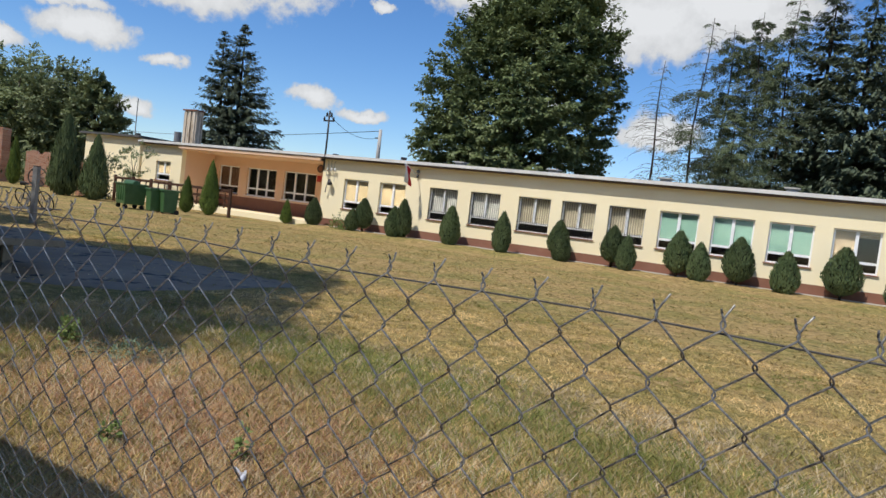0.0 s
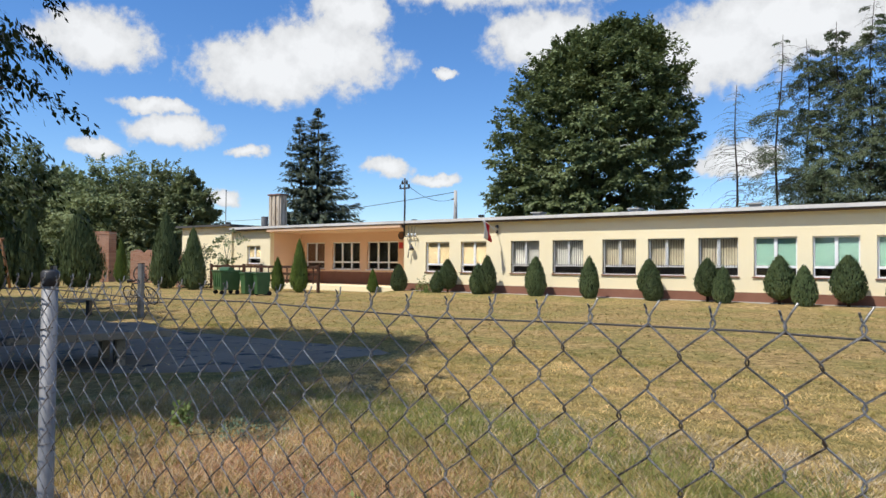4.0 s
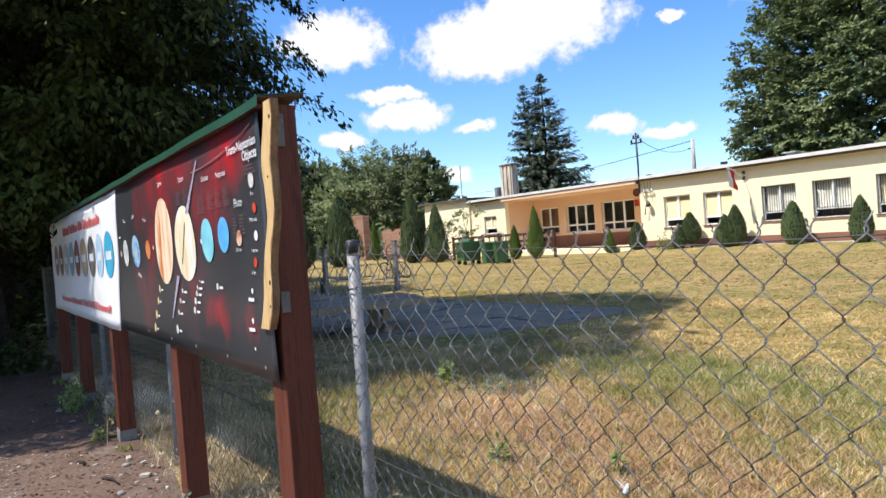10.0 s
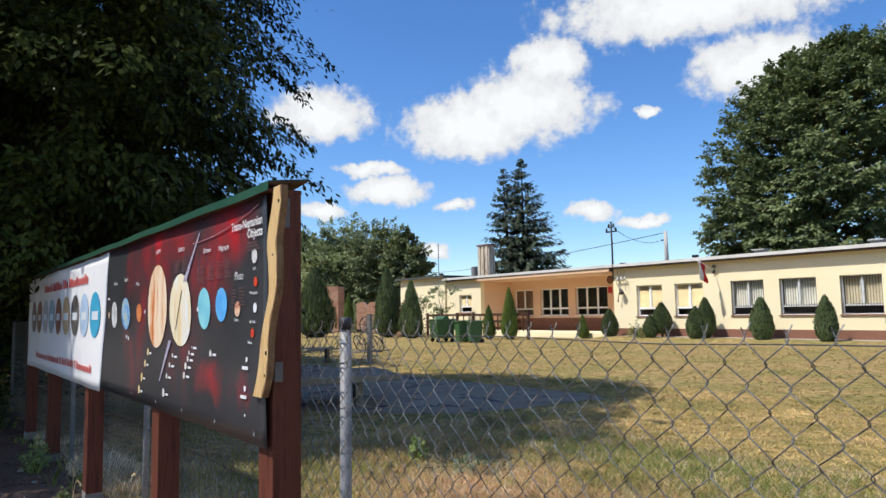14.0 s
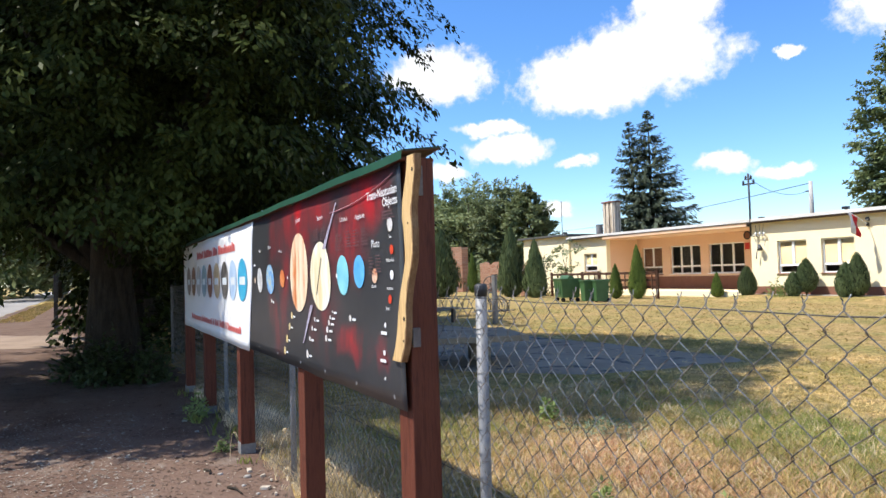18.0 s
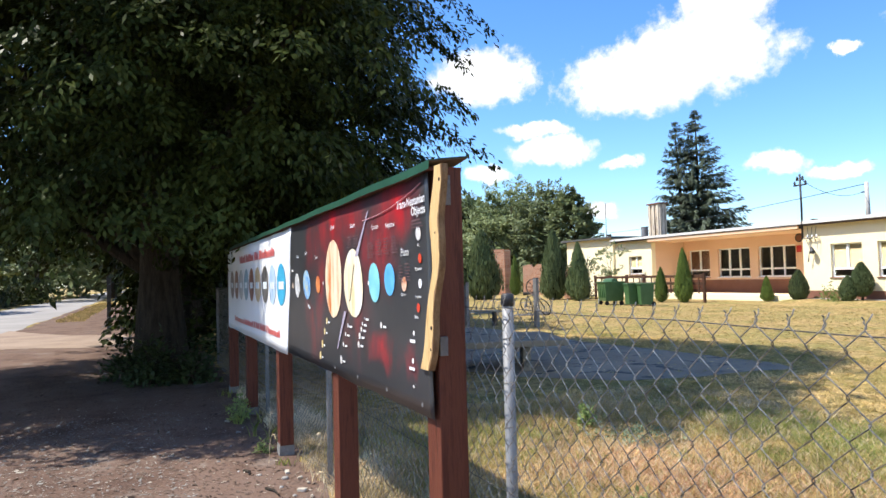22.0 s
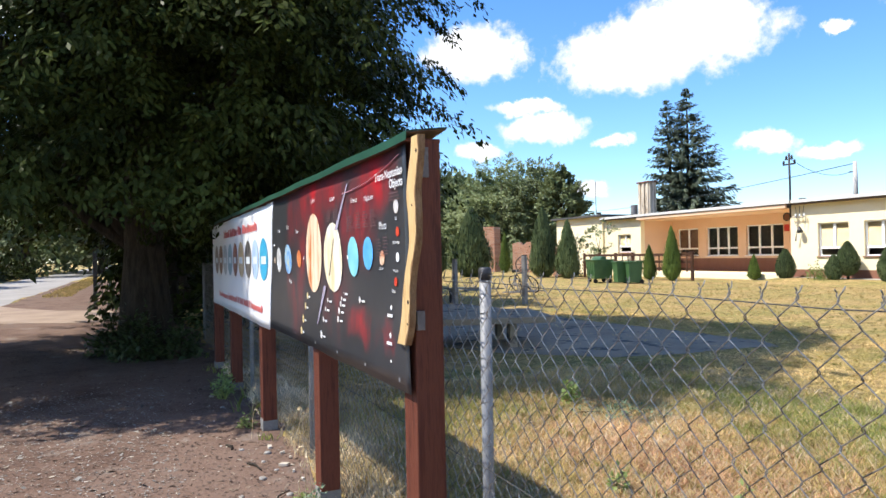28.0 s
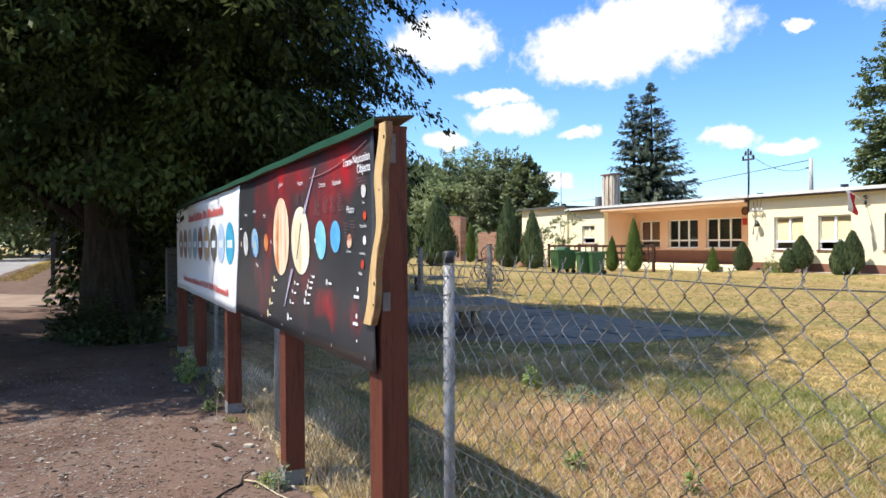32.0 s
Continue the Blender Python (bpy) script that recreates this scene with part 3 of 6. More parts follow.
    for k in range(3):
        box(c, -37.55 + 0.4 * k, -37.35 + 0.4 * k, 31.52, 31.6, 3.6, 6.0)
    part("chimney", c, surface("stained_concrete", [(0.22, 0.17, 0.12), (0.62, 0.52, 0.40), (0.74, 0.65, 0.52)], 1.6, 0.9, 0.4, stretch=(2.2, 2.2, 0.25)), school, "weathered ribbed concrete chimney")
    boxed("chimney_cap", (-37.67, -36.38, 31.47, 32.22, 6.05, 6.13), PLINTH, school)
    t = bmesh.new()
    tube(t, [(-38.3, 31.8, 3.7), (-38.3, 31.8, 4.65)], 0.24, 14)
    part("flue", t, STEEL, school, "short steel flue")
    for px, py, pz in ((-39.9, 30, 4.1), (-20.0, 31, 3.95), (-24.5, 31, 3.85)):
        t = bmesh.new()
        tube(t, [(px, py, 3.55), (px, py, pz)], 0.05, 8)
        tube(t, [(px, py, pz), (px, py, pz + 0.12)], 0.17, 10)
        part("vent_pipe", t, DARKMETAL, school)


school_parts()


# ---- chain-link fence ----
OLDWIRE = surface("weathered_wire", [(0.045, 0.04, 0.036), (0.10, 0.095, 0.09)], 30, 0.6, 0.1, metal=0.2)
MESH_Y, PITCH, ROW = 1.265, 0.04165, 0.0446
fence = thing("chain_link_fence", "galvanised diamond chain-link fence on round steel posts", "fence")


def link_wire(seed, reach=1.0):
    """One zigzag wire of the mesh, with its open twisted end on top."""
    rng = random.Random(seed)
    bm = bmesh.new()
    pts, n = [], 31
    for k in range(n + 1):
        s = 1 if k % 2 else -1
        z = 1.412 - k * ROW
        jx, jz = rng.uniform(-0.002, 0.002), rng.uniform(-0.002, 0.002)
        pts.append(Vector((s * (PITCH / 2 + 0.0006) + jx, -s * 0.0026, z + 0.0012 + jz)))
        pts.append(Vector((s * (PITCH / 2 + 0.0022) + jx, 0.0, z - 0.0036 + jz)))
        pts.append(Vector((s * (PITCH / 2 + 0.0004) + jx, s * 0.0032, z - 0.0085 + jz)))
    end = pts[0]
    tip = [end + Vector((0.003, -0.003, 0.005)), end + Vector((0.005, 0.002, 0.010)), end + Vector((rng.uniform(0.009, 0.016) * reach, rng.uniform(-0.004, 0.004), 0.010 + rng.uniform(0.008, 0.014) * reach))]
    tube(bm, tip[::-1] + pts, 0.0015, 5)
    return bm


def build_fence():
    meshes = [part("mesh_wire", link_wire(k), WIRE, fence, smooth=True) for k in range(4)]
    others = []
    for k in range(4):
        bm = link_wire(10 + k, 0.6)
        bmesh.ops.scale(bm, vec=(-1, 1, 1), verts=bm.verts)
        bmesh.ops.reverse_faces(bm, faces=bm.faces)
        others.append(part("mesh_wire", bm, WIRE, fence, smooth=True))
    rng = random.Random(2)

    def lie(x, i):
        return pose(x, MESH_Y + 0.006 * math.sin(x * 1.3), 0.006 * math.sin(x * 2.1) + rng.uniform(-0.0015, 0.0015))

    x0 = -0.525 + PITCH / 2 + PITCH * 30
    for i in range(290):
        kind = others if i % 2 else meshes
        src = kind[(i // 2) % len(kind)]
        ob = src if i // 2 < len(kind) else src.copy()
        if ob is not src:
            scene.collection.objects.link(ob)
        ob.parent = fence
        ob.matrix_basis = lie(x0 - i * PITCH, i)
    rest = bmesh.new()
    for i in [*range(-64, 0), *range(290, 346)]:
        me = (others if i % 2 else meshes)[0].data.copy()
        me.transform(lie(x0 - i * PITCH, i))
        rest.from_mesh(me)
    tagged(part("mesh_rest", rest, WIRE, fence, smooth=True), kind="stuff")
    for z, sagg in ((1.397, 0.005), (0.72, 0.01), (0.06, 0.004)):
        for a, b in zip(FENCE_POSTS, FENCE_POSTS[1:]):
            bm = bmesh.new()
            tube(bm, [(a + (b - a) * k / 12, MESH_Y - 0.004 + 0.004 * math.sin(k * 2.0 + a), z - sagg * math.sin(math.pi * k / 12) + 0.004 * math.sin(k * 1.7 + a)) for k in range(13)], 0.0015, 5)
            part("tension_wire", bm, OLDWIRE, fence, "straight steel tension wire", True)
    for x in FENCE_POSTS:
        bm = bmesh.new()
        lean = 0.012 * math.sin(x * 7)
        tube(bm, [(x, 1.30, -0.2), (x + lean * 0.5, 1.30, 0.7), (x + lean, 1.30, 1.42)], 0.0218, 18)
        p = part("post", bm, STEEL, fence, "round galvanised fence post", True)
        bm = bmesh.new()
        tube(bm, [(x + lean, 1.30, 1.405), (x + lean, 1.30, 1.445), (x + lean, 1.30, 1.452)], [0.0248, 0.0248, 0.018], 18)
        part("cap", bm, DARKMETAL, p, "black plastic post cap", True)
        for k in range(8):
            z = 0.10 + k * 0.166
            bm = bmesh.new()
            tube(bm, [(x + lean * z / 1.4 + 0.0242 * math.cos(q * 0.785), 1.30 + 0.0242 * math.sin(q * 0.785), z + 0.003 * q) for q in range(9)], 0.0014, 4)
            part("tie_wire", bm, WIRE, p)


FENCE_POSTS = [3.35, 0.49, -2.402, -5.22, -8.07, -10.92, -13.77]
build_fence()


# ---- information board ----
PY = 1.10
BX0, BXM, BX1 = -9.9, -5.76, -2.60
board = thing("information_board", "long timber display board with two astronomy banners and a green roof", "display board")


def space_print():
    """Dark vinyl printed with soft red clouds, as x, z, half width, half height and strength."""
    m = surface("dark_space_vinyl", [(0.030, 0.031, 0.034), (0.046, 0.047, 0.051)], 1.2, 0.32, 0.1, spec=0.5, fine=5)
    nt = m.node_tree
    N, L = nt.nodes.new, nt.links.new
    bsdf = nt.nodes["Principled BSDF"]
    dark = bsdf.inputs["Base Color"].links[0].from_socket
    tc = N("ShaderNodeTexCoord").outputs["Object"]
    nz = N("ShaderNodeTexNoise")
    nz.inputs["Scale"].default_value, nz.inputs["Detail"].default_value = 5.0, 6.0
    L(tc, nz.inputs["Vector"])
    sub = N("ShaderNodeVectorMath")
    sub.operation = "MULTIPLY_ADD"
    L(nz.outputs["Color"], sub.inputs[0])
    sub.inputs[1].default_value = (0.30, 0, 0.24)
    L(tc, sub.inputs[2])
    total = None
    for x, z, rx, rz, k in ((-4.25, 1.86, 0.48, 0.30, 1.0), (-4.15, 1.68, 0.36, 0.40, 0.9), (-4.75, 1.75, 0.26, 0.30, 0.6), (-3.05, 1.86, 0.42, 0.24, 0.95), (-3.32, 1.70, 0.36, 0.36, 0.85), (-4.72, 1.27, 0.34, 0.36, 0.6), (-4.5, 1.5, 0.3, 0.3, 0.5), (-3.28, 1.17, 0.36, 0.10, 0.9), (-2.88, 1.15, 0.10, 0.12, 0.7), (-3.7, 1.3, 0.35, 0.3, 0.4), (-3.75, 1.86, 0.4, 0.2, 0.6)):
        d = N("ShaderNodeVectorMath")
        d.operation = "SUBTRACT"
        L(sub.outputs[0], d.inputs[0])
        d.inputs[1].default_value = (x + 0.15, 0, z + 0.12)
        e = N("ShaderNodeVectorMath")
        e.operation = "MULTIPLY"
        L(d.outputs[0], e.inputs[0])
        e.inputs[1].default_value = (1 / rx, 0, 1 / rz)
        f = N("ShaderNodeVectorMath")
        f.operation = "LENGTH"
        L(e.outputs[0], f.inputs[0])
        g = N("ShaderNodeMapRange")
        g.interpolation_type = "SMOOTHSTEP"
        L(f.outputs["Value"], g.inputs["Value"])
        g.inputs["From Min"].default_value, g.inputs["From Max"].default_value = 0.0, 1.0
        g.inputs["To Min"].default_value, g.inputs["To Max"].default_value = k, 0.0
        if total is None:
            total = g.outputs[0]
        else:
            mx = N("ShaderNodeMath")
            mx.operation = "MAXIMUM"
            L(total, mx.inputs[0])
            L(g.outputs[0], mx.inputs[1])
            total = mx.outputs[0]
    torn = N("ShaderNodeTexNoise")
    torn.inputs["Scale"].default_value, torn.inputs["Detail"].default_value, torn.inputs["Roughness"].default_value = 2.6, 7.0, 0.62
    stretch = N("ShaderNodeMapping")
    stretch.inputs["Scale"].default_value = (1.9, 1.0, 0.75)
    L(tc, stretch.inputs["Vector"])
    L(stretch.outputs[0], torn.inputs["Vector"])
    keep = N("ShaderNodeMapRange")
    L(torn.outputs["Fac"], keep.inputs["Value"])
    keep.inputs["From Min"].default_value, keep.inputs["From Max"].default_value = 0.36, 0.64
    cut = N("ShaderNodeMath")
    cut.operation = "MULTIPLY"
    L(total, cut.inputs[0])
    L(keep.outputs[0], cut.inputs[1])
    total = cut.outputs[0]
    mix = N("ShaderNodeMix")
    mix.data_type = "RGBA"
    L(total, mix.inputs["Factor"])
    L(dark, mix.inputs[6])
    mix.inputs[7].default_value = (0.46, 0.016, 0.024, 1)
    L(mix.outputs[2], bsdf.inputs["Base Color"])
    return m


BLACKVINYL = space_print()
WHITEVINYL = surface("white_vinyl", [(0.84, 0.84, 0.85), (0.88, 0.88, 0.88)], 1.0, 0.35, 0.08)


def banner(name, x0, x1, z0, z1, material, label, seed, sag=0.012, slant=0.0, lift=0.0):
    """A printed sheet with soft folds and slack edges."""
    bm = bmesh.new()
    nx, nz = 60, 14
    rows = []
    for j in range(nz + 1):
        row = []
        for i in range(nx + 1):
            u, v = i / nx, j / nz
            x, z = x0 + (x1 + slant * v - x0) * u, z0 + (z1 - z0) * v
            wob = noise.noise(Vector((x * 1.4, z * 2.2, seed))) * sag
            dz = 0.008 * noise.noise(Vector((x * 2.0, 7.0 + v, seed))) * (1 if j in (0, nz) else 0.3)
            row.append(bm.verts.new((x, PY - 0.012 + wob - lift, z + dz)))
        rows.append(row)
    for a, b in zip(rows, rows[1:]):
        for i in range(nx):
            bm.faces.new((a[i], a[i + 1], b[i + 1], b[i]))
    thicken(bm, (0, 0.0015, 0))
    return part(name, bm, material, board, label, True)


# A darker grey than the other concrete.
FOOTING = surface("dull_grey_concrete", [(0.17, 0.16, 0.145), (0.27, 0.255, 0.235)], 6, 0.9, 0.4, fine=10)


def board_frame():
    for x, f in ((-2.69, True), (-4.27, True), (-6.29, True), (-8.35, True), (-10.1, True)):
        bm = bmesh.new()
        box(bm, x - 0.07, x + 0.07, PY + 0.008, PY + 0.128, 0.09, 1.955 if x > -3 else 1.9, 0.006)
        p = part("post", bm, REDWOOD, board, "red-brown stained square timber post")
        boxed("concrete_foot", (x - 0.065, x + 0.065, PY + 0.003, PY + 0.133, -0.1, 0.10), FOOTING, p, "grey concrete post foot", 0.008)
    boxed("rail", (BX0, BX1 - 0.16, PY + 0.004, PY + 0.05, 1.70, 1.82), REDWOOD, board, "", 0.004)
    boxed("rail", (BX0, BX1 - 0.16, PY + 0.004, PY + 0.05, 1.02, 1.14), REDWOOD, board, "", 0.004)
    # live-edge plank at the end
    bm = bmesh.new()
    cols, edge = [], []
    for k in range(29):
        z = 1.15 + 0.80 * k / 28
        q = k / 28
        xc = -2.672 + 0.165 * min(1.0, q * 1.55) ** 0.85 - 0.020 * math.sin(max(0.0, q - 0.5) * 8.0) + 0.010 * math.sin(q * 15)
        w = 0.040 + 0.007 * math.sin(q * 9 + 1)
        edge.append(Vector((xc + w, PY - 0.034, z)))
        cols.append([bm.verts.new((xc + s * w, y, z)) for s, y in ((-1, PY - 0.034), (1, PY - 0.034), (1, PY - 0.012), (-1, PY - 0.012))])
    for a, b in zip(cols, cols[1:]):
        for k in range(4):
            bm.faces.new((a[k], a[(k + 1) % 4], b[(k + 1) % 4], b[k]))
    bm.faces.new(cols[0][::-1])
    bm.faces.new(cols[-1])
    plank = part("edge_plank", bm, EDGEWOOD, board, "pale unpainted live-edge plank with knots")
    bm = bmesh.new()
    strip = []
    for k, ring in enumerate(edge):
        w = 0.006 + 0.004 * math.sin(k * 1.9) + 0.003 * math.sin(k * 0.7)
        strip.append([bm.verts.new(p) for p in ((ring.x - w, ring.y - 0.002, ring.z), (ring.x + 0.003, ring.y - 0.002, ring.z), (ring.x + 0.004, ring.y + 0.024, ring.z), (ring.x - w, ring.y + 0.003, ring.z))])
    for a, b in zip(strip, strip[1:]):
        for k in range(4):
            bm.faces.new((a[k], a[(k + 1) % 4], b[(k + 1) % 4], b[k]))
    part("bark_edge", bm, surface("inner_bark", [(0.16, 0.085, 0.04), (0.30, 0.18, 0.09)], 9, 0.9, 0.5, stretch=(4, 4, 1)), plank, "thin brown bark left on the plank's edge")
    for k, off, r in ((26, 0.012, 0.008), (19, -0.02, 0.005), (6, 0.016, 0.009), (3, 0.02, 0.006)):
        bm = bmesh.new()
        tube(bm, [(edge[k].x - 0.03 + off * 0.5, edge[k].y - 0.001, edge[k].z), (edge[k].x - 0.03 + off * 0.5, edge[k].y + 0.01, edge[k].z)], r, 10)
        part("knot", bm, BARK, plank, "dark wood knot")
    for z, dy, dz in ((1.87, 0.038, 0.06), (1.245, 0.01, 0.038)):
        boxed("wood_block", (-2.622, -2.606, PY + dy, PY + dy + 0.034, z - dz, z + dz), surface("weathered_batten", [(0.12, 0.105, 0.10), (0.20, 0.18, 0.165)], 8, 0.8, 0.3), board, "small grey weathered wood batten", 0.002)
    # roof: a folded sheet with a fascia, its far end bent up, over a dark board
    nx = 40
    def roof_strip(prof, thick, dx):
        bm = bmesh.new()
        prof2 = [(y + thick[0], z + thick[1]) for y, z in prof]
        rings = []
        for i in range(nx + 1):
            x = BX0 - 0.15 + (BX1 + 0.01 - dx - BX0 + 0.15) * i / nx
            dz = 0.0025 * math.sin(i * 1.1)
            q = max(0.0, i - nx + 2) / 2
            back = lambda y: (y - PY + 0.07) / 0.22
            rings.append([bm.verts.new((x + 0.04 * q * (1 - back(y)), y, z + dz + 0.022 * q * q * back(y))) for y, z in prof + prof2[::-1]])
        n = len(rings[0])
        for a, b in zip(rings, rings[1:]):
            for k in range(n):
                bm.faces.new((a[k], b[k], b[(k + 1) % n], a[(k + 1) % n]))
        bm.faces.new(rings[0])
        bm.faces.new(rings[-1][::-1])
        bmesh.ops.recalc_face_normals(bm, faces=bm.faces)
        return bm
    part("roof", roof_strip([(PY - 0.043, 1.943), (PY - 0.041, 1.976), (PY + 0.02, 1.980), (PY + 0.150, 1.986)], (0.0, 0.003), 0.0), GREENROOF, board, "folded green sheet metal roof strip")
    # A dark sheet added below the roof so that its underside shows dark.
    part("roof_underside", roof_strip([(PY - 0.038, 1.971), (PY + 0.02, 1.974), (PY + 0.148, 1.980)], (0.0, 0.003), 0.004), SOFFIT, board, "added dark sheet under the roof strip")
    boxed("roof_board", (BX0 - 0.1, BX1 - 0.02, PY - 0.034, PY + 0.13, 1.950, 1.966), REDWOOD, board, "", 0.003)


board_frame()
black = banner("banner", -5.78, BX1 - 0.03, 0.955, 1.944, BLACKVINYL, "dark vinyl banner printed with the planets on red nebulae", 3.0)
white = banner("banner", BX0 + 0.03, -5.68, 0.93, 1.935, WHITEVINYL, "white vinyl banner with red headings and planet ovals", 8.0, slant=0.24, lift=0.006)


# ---- plants ----
def leafy_tree(name, label, x, y, h, base, rx, ry, trunk_r, blobs, per, leaf, material, seed, blob_r=(0.8, 1.5), lean=(0, 0), droop=0.35, trunk_top=0.8, limbs=26, taper=0.25, spread=None, top_shift=0.0, low_side=1.0, slim=0.62, twigs=3, hang=0.35, rise=0.1, bulge=0.0):
    """A broadleaf tree: a tapered trunk, limbs, and leaves on many arching twigs that fan out and hang."""
    rng = np.random.default_rng(seed)
    root = thing(name, label, "tree", (x, y, 0))
    cz, rz = (h + base) / 2, (h - base) / 2
    d = ball(rng, blobs)
    rad = rng.uniform(0.35, 1.0, (blobs, 1)) ** 0.45
    c = d * rad * np.array([rx, ry, rz]) * rng.uniform(0.88, 1.1, (blobs, 1))
    high = (c[:, 2:3] / rz + 1) / 2
    c[:, :2] *= 1 + taper * (0.5 - high)
    c[:, 0] += top_shift * (high[:, 0] - 0.35)
    axis = np.zeros((blobs, 3))
    if spread:
        # half widths along x and y by height
        zs, wx, wy = spread
        z = rng.uniform(zs[0], zs[-1], blobs)
        a = rng.uniform(0, 2 * np.pi, blobs)
        q = rng.random(blobs) ** 0.32 * (1 + 0.22 * np.abs(np.sin(2 * a))) * rng.uniform(0.92, 1.06, blobs)
        c = np.stack([top_shift * (z / h - 0.35) + np.cos(a) * q * np.interp(z, zs, wx), np.sin(a) * q * np.interp(z, zs, wy) * np.where(np.sin(a) < 0, low_side, 1.0), z - cz], 1)
        axis[:, 0] = top_shift * (z / h - 0.35)
        c[:, 0] += bulge * np.exp(-((c[:, 1] - 1.1) / 1.1) ** 2) * (c[:, 0] > 0) * np.clip((z - 3.2) / 1.2, 0, 1) * np.clip((10.5 - z) / 2, 0, 1)
    axis[:, 2] = c[:, 2] * 0.55 - 0.25 * rz
    c += np.array([lean[0], lean[1], cz])
    axis += np.array([lean[0], lean[1], cz])
    c[:, 2] = np.maximum(c[:, 2], base * 0.85)
    br = rng.uniform(*blob_r, blobs)
    # twigs: each one starts in its clump and arches outwards and down
    who = np.repeat(np.arange(blobs), twigs)
    m = len(who)
    out = unit(c[who] - axis[who])
    way = unit(out * 0.85 + rng.normal(size=(m, 3)) * np.array([0.45, 0.45, 0.25]) + np.array([0, 0, rise]))
    start = c[who] + rng.normal(size=(m, 3)) * br[who][:, None] * 0.38 - way * br[who][:, None] * 0.35
    length = br[who][:, None] * rng.uniform(0.8, 1.6, (m, 1))
    side = unit(np.cross(way, np.array([0, 0, 1.0])) + rng.normal(size=(m, 3)) * 0.15)
    k = max(1, per // twigs)
    tw = np.repeat(np.arange(m), k)
    n = len(tw)
    u = rng.random((n, 1)) ** 0.75
    v = rng.normal(size=(n, 1)) * 0.24 * (1.05 - 0.75 * u)
    at = start[tw] + way[tw] * length[tw] * u + side[tw] * length[tw] * v - np.array([0, 0, 1.0]) * hang * length[tw] * (u ** 2 + 1.6 * v ** 2) + rng.normal(size=(n, 3)) * length[tw] * np.array([0.03, 0.03, 0.05])
    along = unit(way[tw] * 0.6 + side[tw] * np.sign(v) * 0.55 + rng.normal(size=(n, 3)) * 0.35 + np.array([0, 0, -droop]))
    facing = unit(out[tw] * 0.45 + np.array([0, 0, 0.95]) + rng.normal(size=(n, 3)) * 0.35)
    crown = new("crown", np_mesh("crown", leaf_quads(rng, at, along, facing, leaf, leaf * slim), 4, material))
    crown.parent = root
    bm = bmesh.new()
    pr = random.Random(seed)
    top = base + (h - base) * trunk_top
    spine = [(lean[0] * q * 0.7 + 0.12 * math.sin(q * 5 + seed), lean[1] * q * 0.7 + 0.1 * math.sin(q * 4 + seed * 2), -0.1 + (top + 0.1) * q) for q in [k / 7 for k in range(8)]]
    tube(bm, spine, [trunk_r * (1.35 if k == 0 else 1.0 - 0.12 * k) for k in range(8)], 12)
    for k in range(min(limbs, blobs)):
        e = Vector(c[int(k * blobs / min(limbs, blobs))])
        q = min(0.9, max(0.25, (e.z - 0.22 * (e.z + 1)) / top * 0.8))
        i = min(6, int(q * 7))
        s0 = Vector(spine[i])
        mid = s0.lerp(e, 0.5) + Vector((pr.uniform(-0.3, 0.3), pr.uniform(-0.3, 0.3), 0.25))
        r0 = trunk_r * (1 - 0.12 * i) * 0.42
        tube(bm, [s0, mid, e], [r0, r0 * 0.55, r0 * 0.15], 7)
    part("trunk", bm, BARK, root, "", True)
    return root


def spruce_stem(root, dx, dy, h, r, base, trunk_r, levels, arms, spray, material, seed, power=0.85, droop=0.3):
    """One spruce stem: tiers of arms that swing down and lift at the tip, each with side sprays like a fern."""
    rng = np.random.default_rng(seed)
    ats, alongs, faces, lens = [], [], [], []
    bm = bmesh.new()
    tube(bm, [(dx * 0.2, dy * 0.2, -0.1), (dx * 0.8, dy * 0.8, h * 0.45), (dx, dy, h * 0.99)], [trunk_r * 1.2, trunk_r * 0.7, 0.02], 9)
    up = np.array([0, 0, 1.0])
    for k in range(levels):
        q = (k + rng.uniform(0, 0.5)) / levels
        for j in range(max(5, int(arms * (1 - 0.5 * q)))):
            a = rng.uniform(0, 2 * math.pi)
            qq = min(0.985, max(0.0, q + rng.uniform(-0.4, 0.4) / levels))
            z = base + (h - base) * qq
            ln = r * (1 - qq) ** power * rng.uniform(0.68, 1.12) + 0.06
            way = np.array([math.cos(a), math.sin(a), 0])
            side = np.cross(way, up)
            n = int(8 + 14 * ln / r) * 3
            u = rng.uniform(0.1, 1.0, (n, 1))
            fall = (-droop * (1 - 1.3 * q) * u + 0.16 * u ** 4) * ln
            line = way * u * ln + up * fall + np.array([dx * (0.5 + 0.5 * qq), dy * (0.5 + 0.5 * qq), z])
            sd = np.where(rng.random((n, 1)) < 0.5, -1.0, 1.0)
            ats.append(line + rng.normal(size=(n, 3)) * 0.04)
            alongs.append(way * 0.8 + side * sd * rng.uniform(0.1, 1.0, (n, 1)) * (1.15 - u) + up * rng.uniform(-0.75, 0.05, (n, 1)))
            faces.append(up + way * 0.3 + rng.normal(size=(n, 3)) * 0.35)
            lens.append(np.full((n, 1), spray * (0.30 + 0.70 * (1 - qq) ** 0.7)))
    at, al, fc = np.concatenate(ats), np.concatenate(alongs), np.concatenate(faces)
    crown = new("crown", np_mesh("crown", leaf_quads(rng, at, al, unit(fc), np.concatenate(lens), np.concatenate(lens) * 0.30), 4, material))
    crown.parent = root
    part("trunk", bm, BARK, root, "", True)


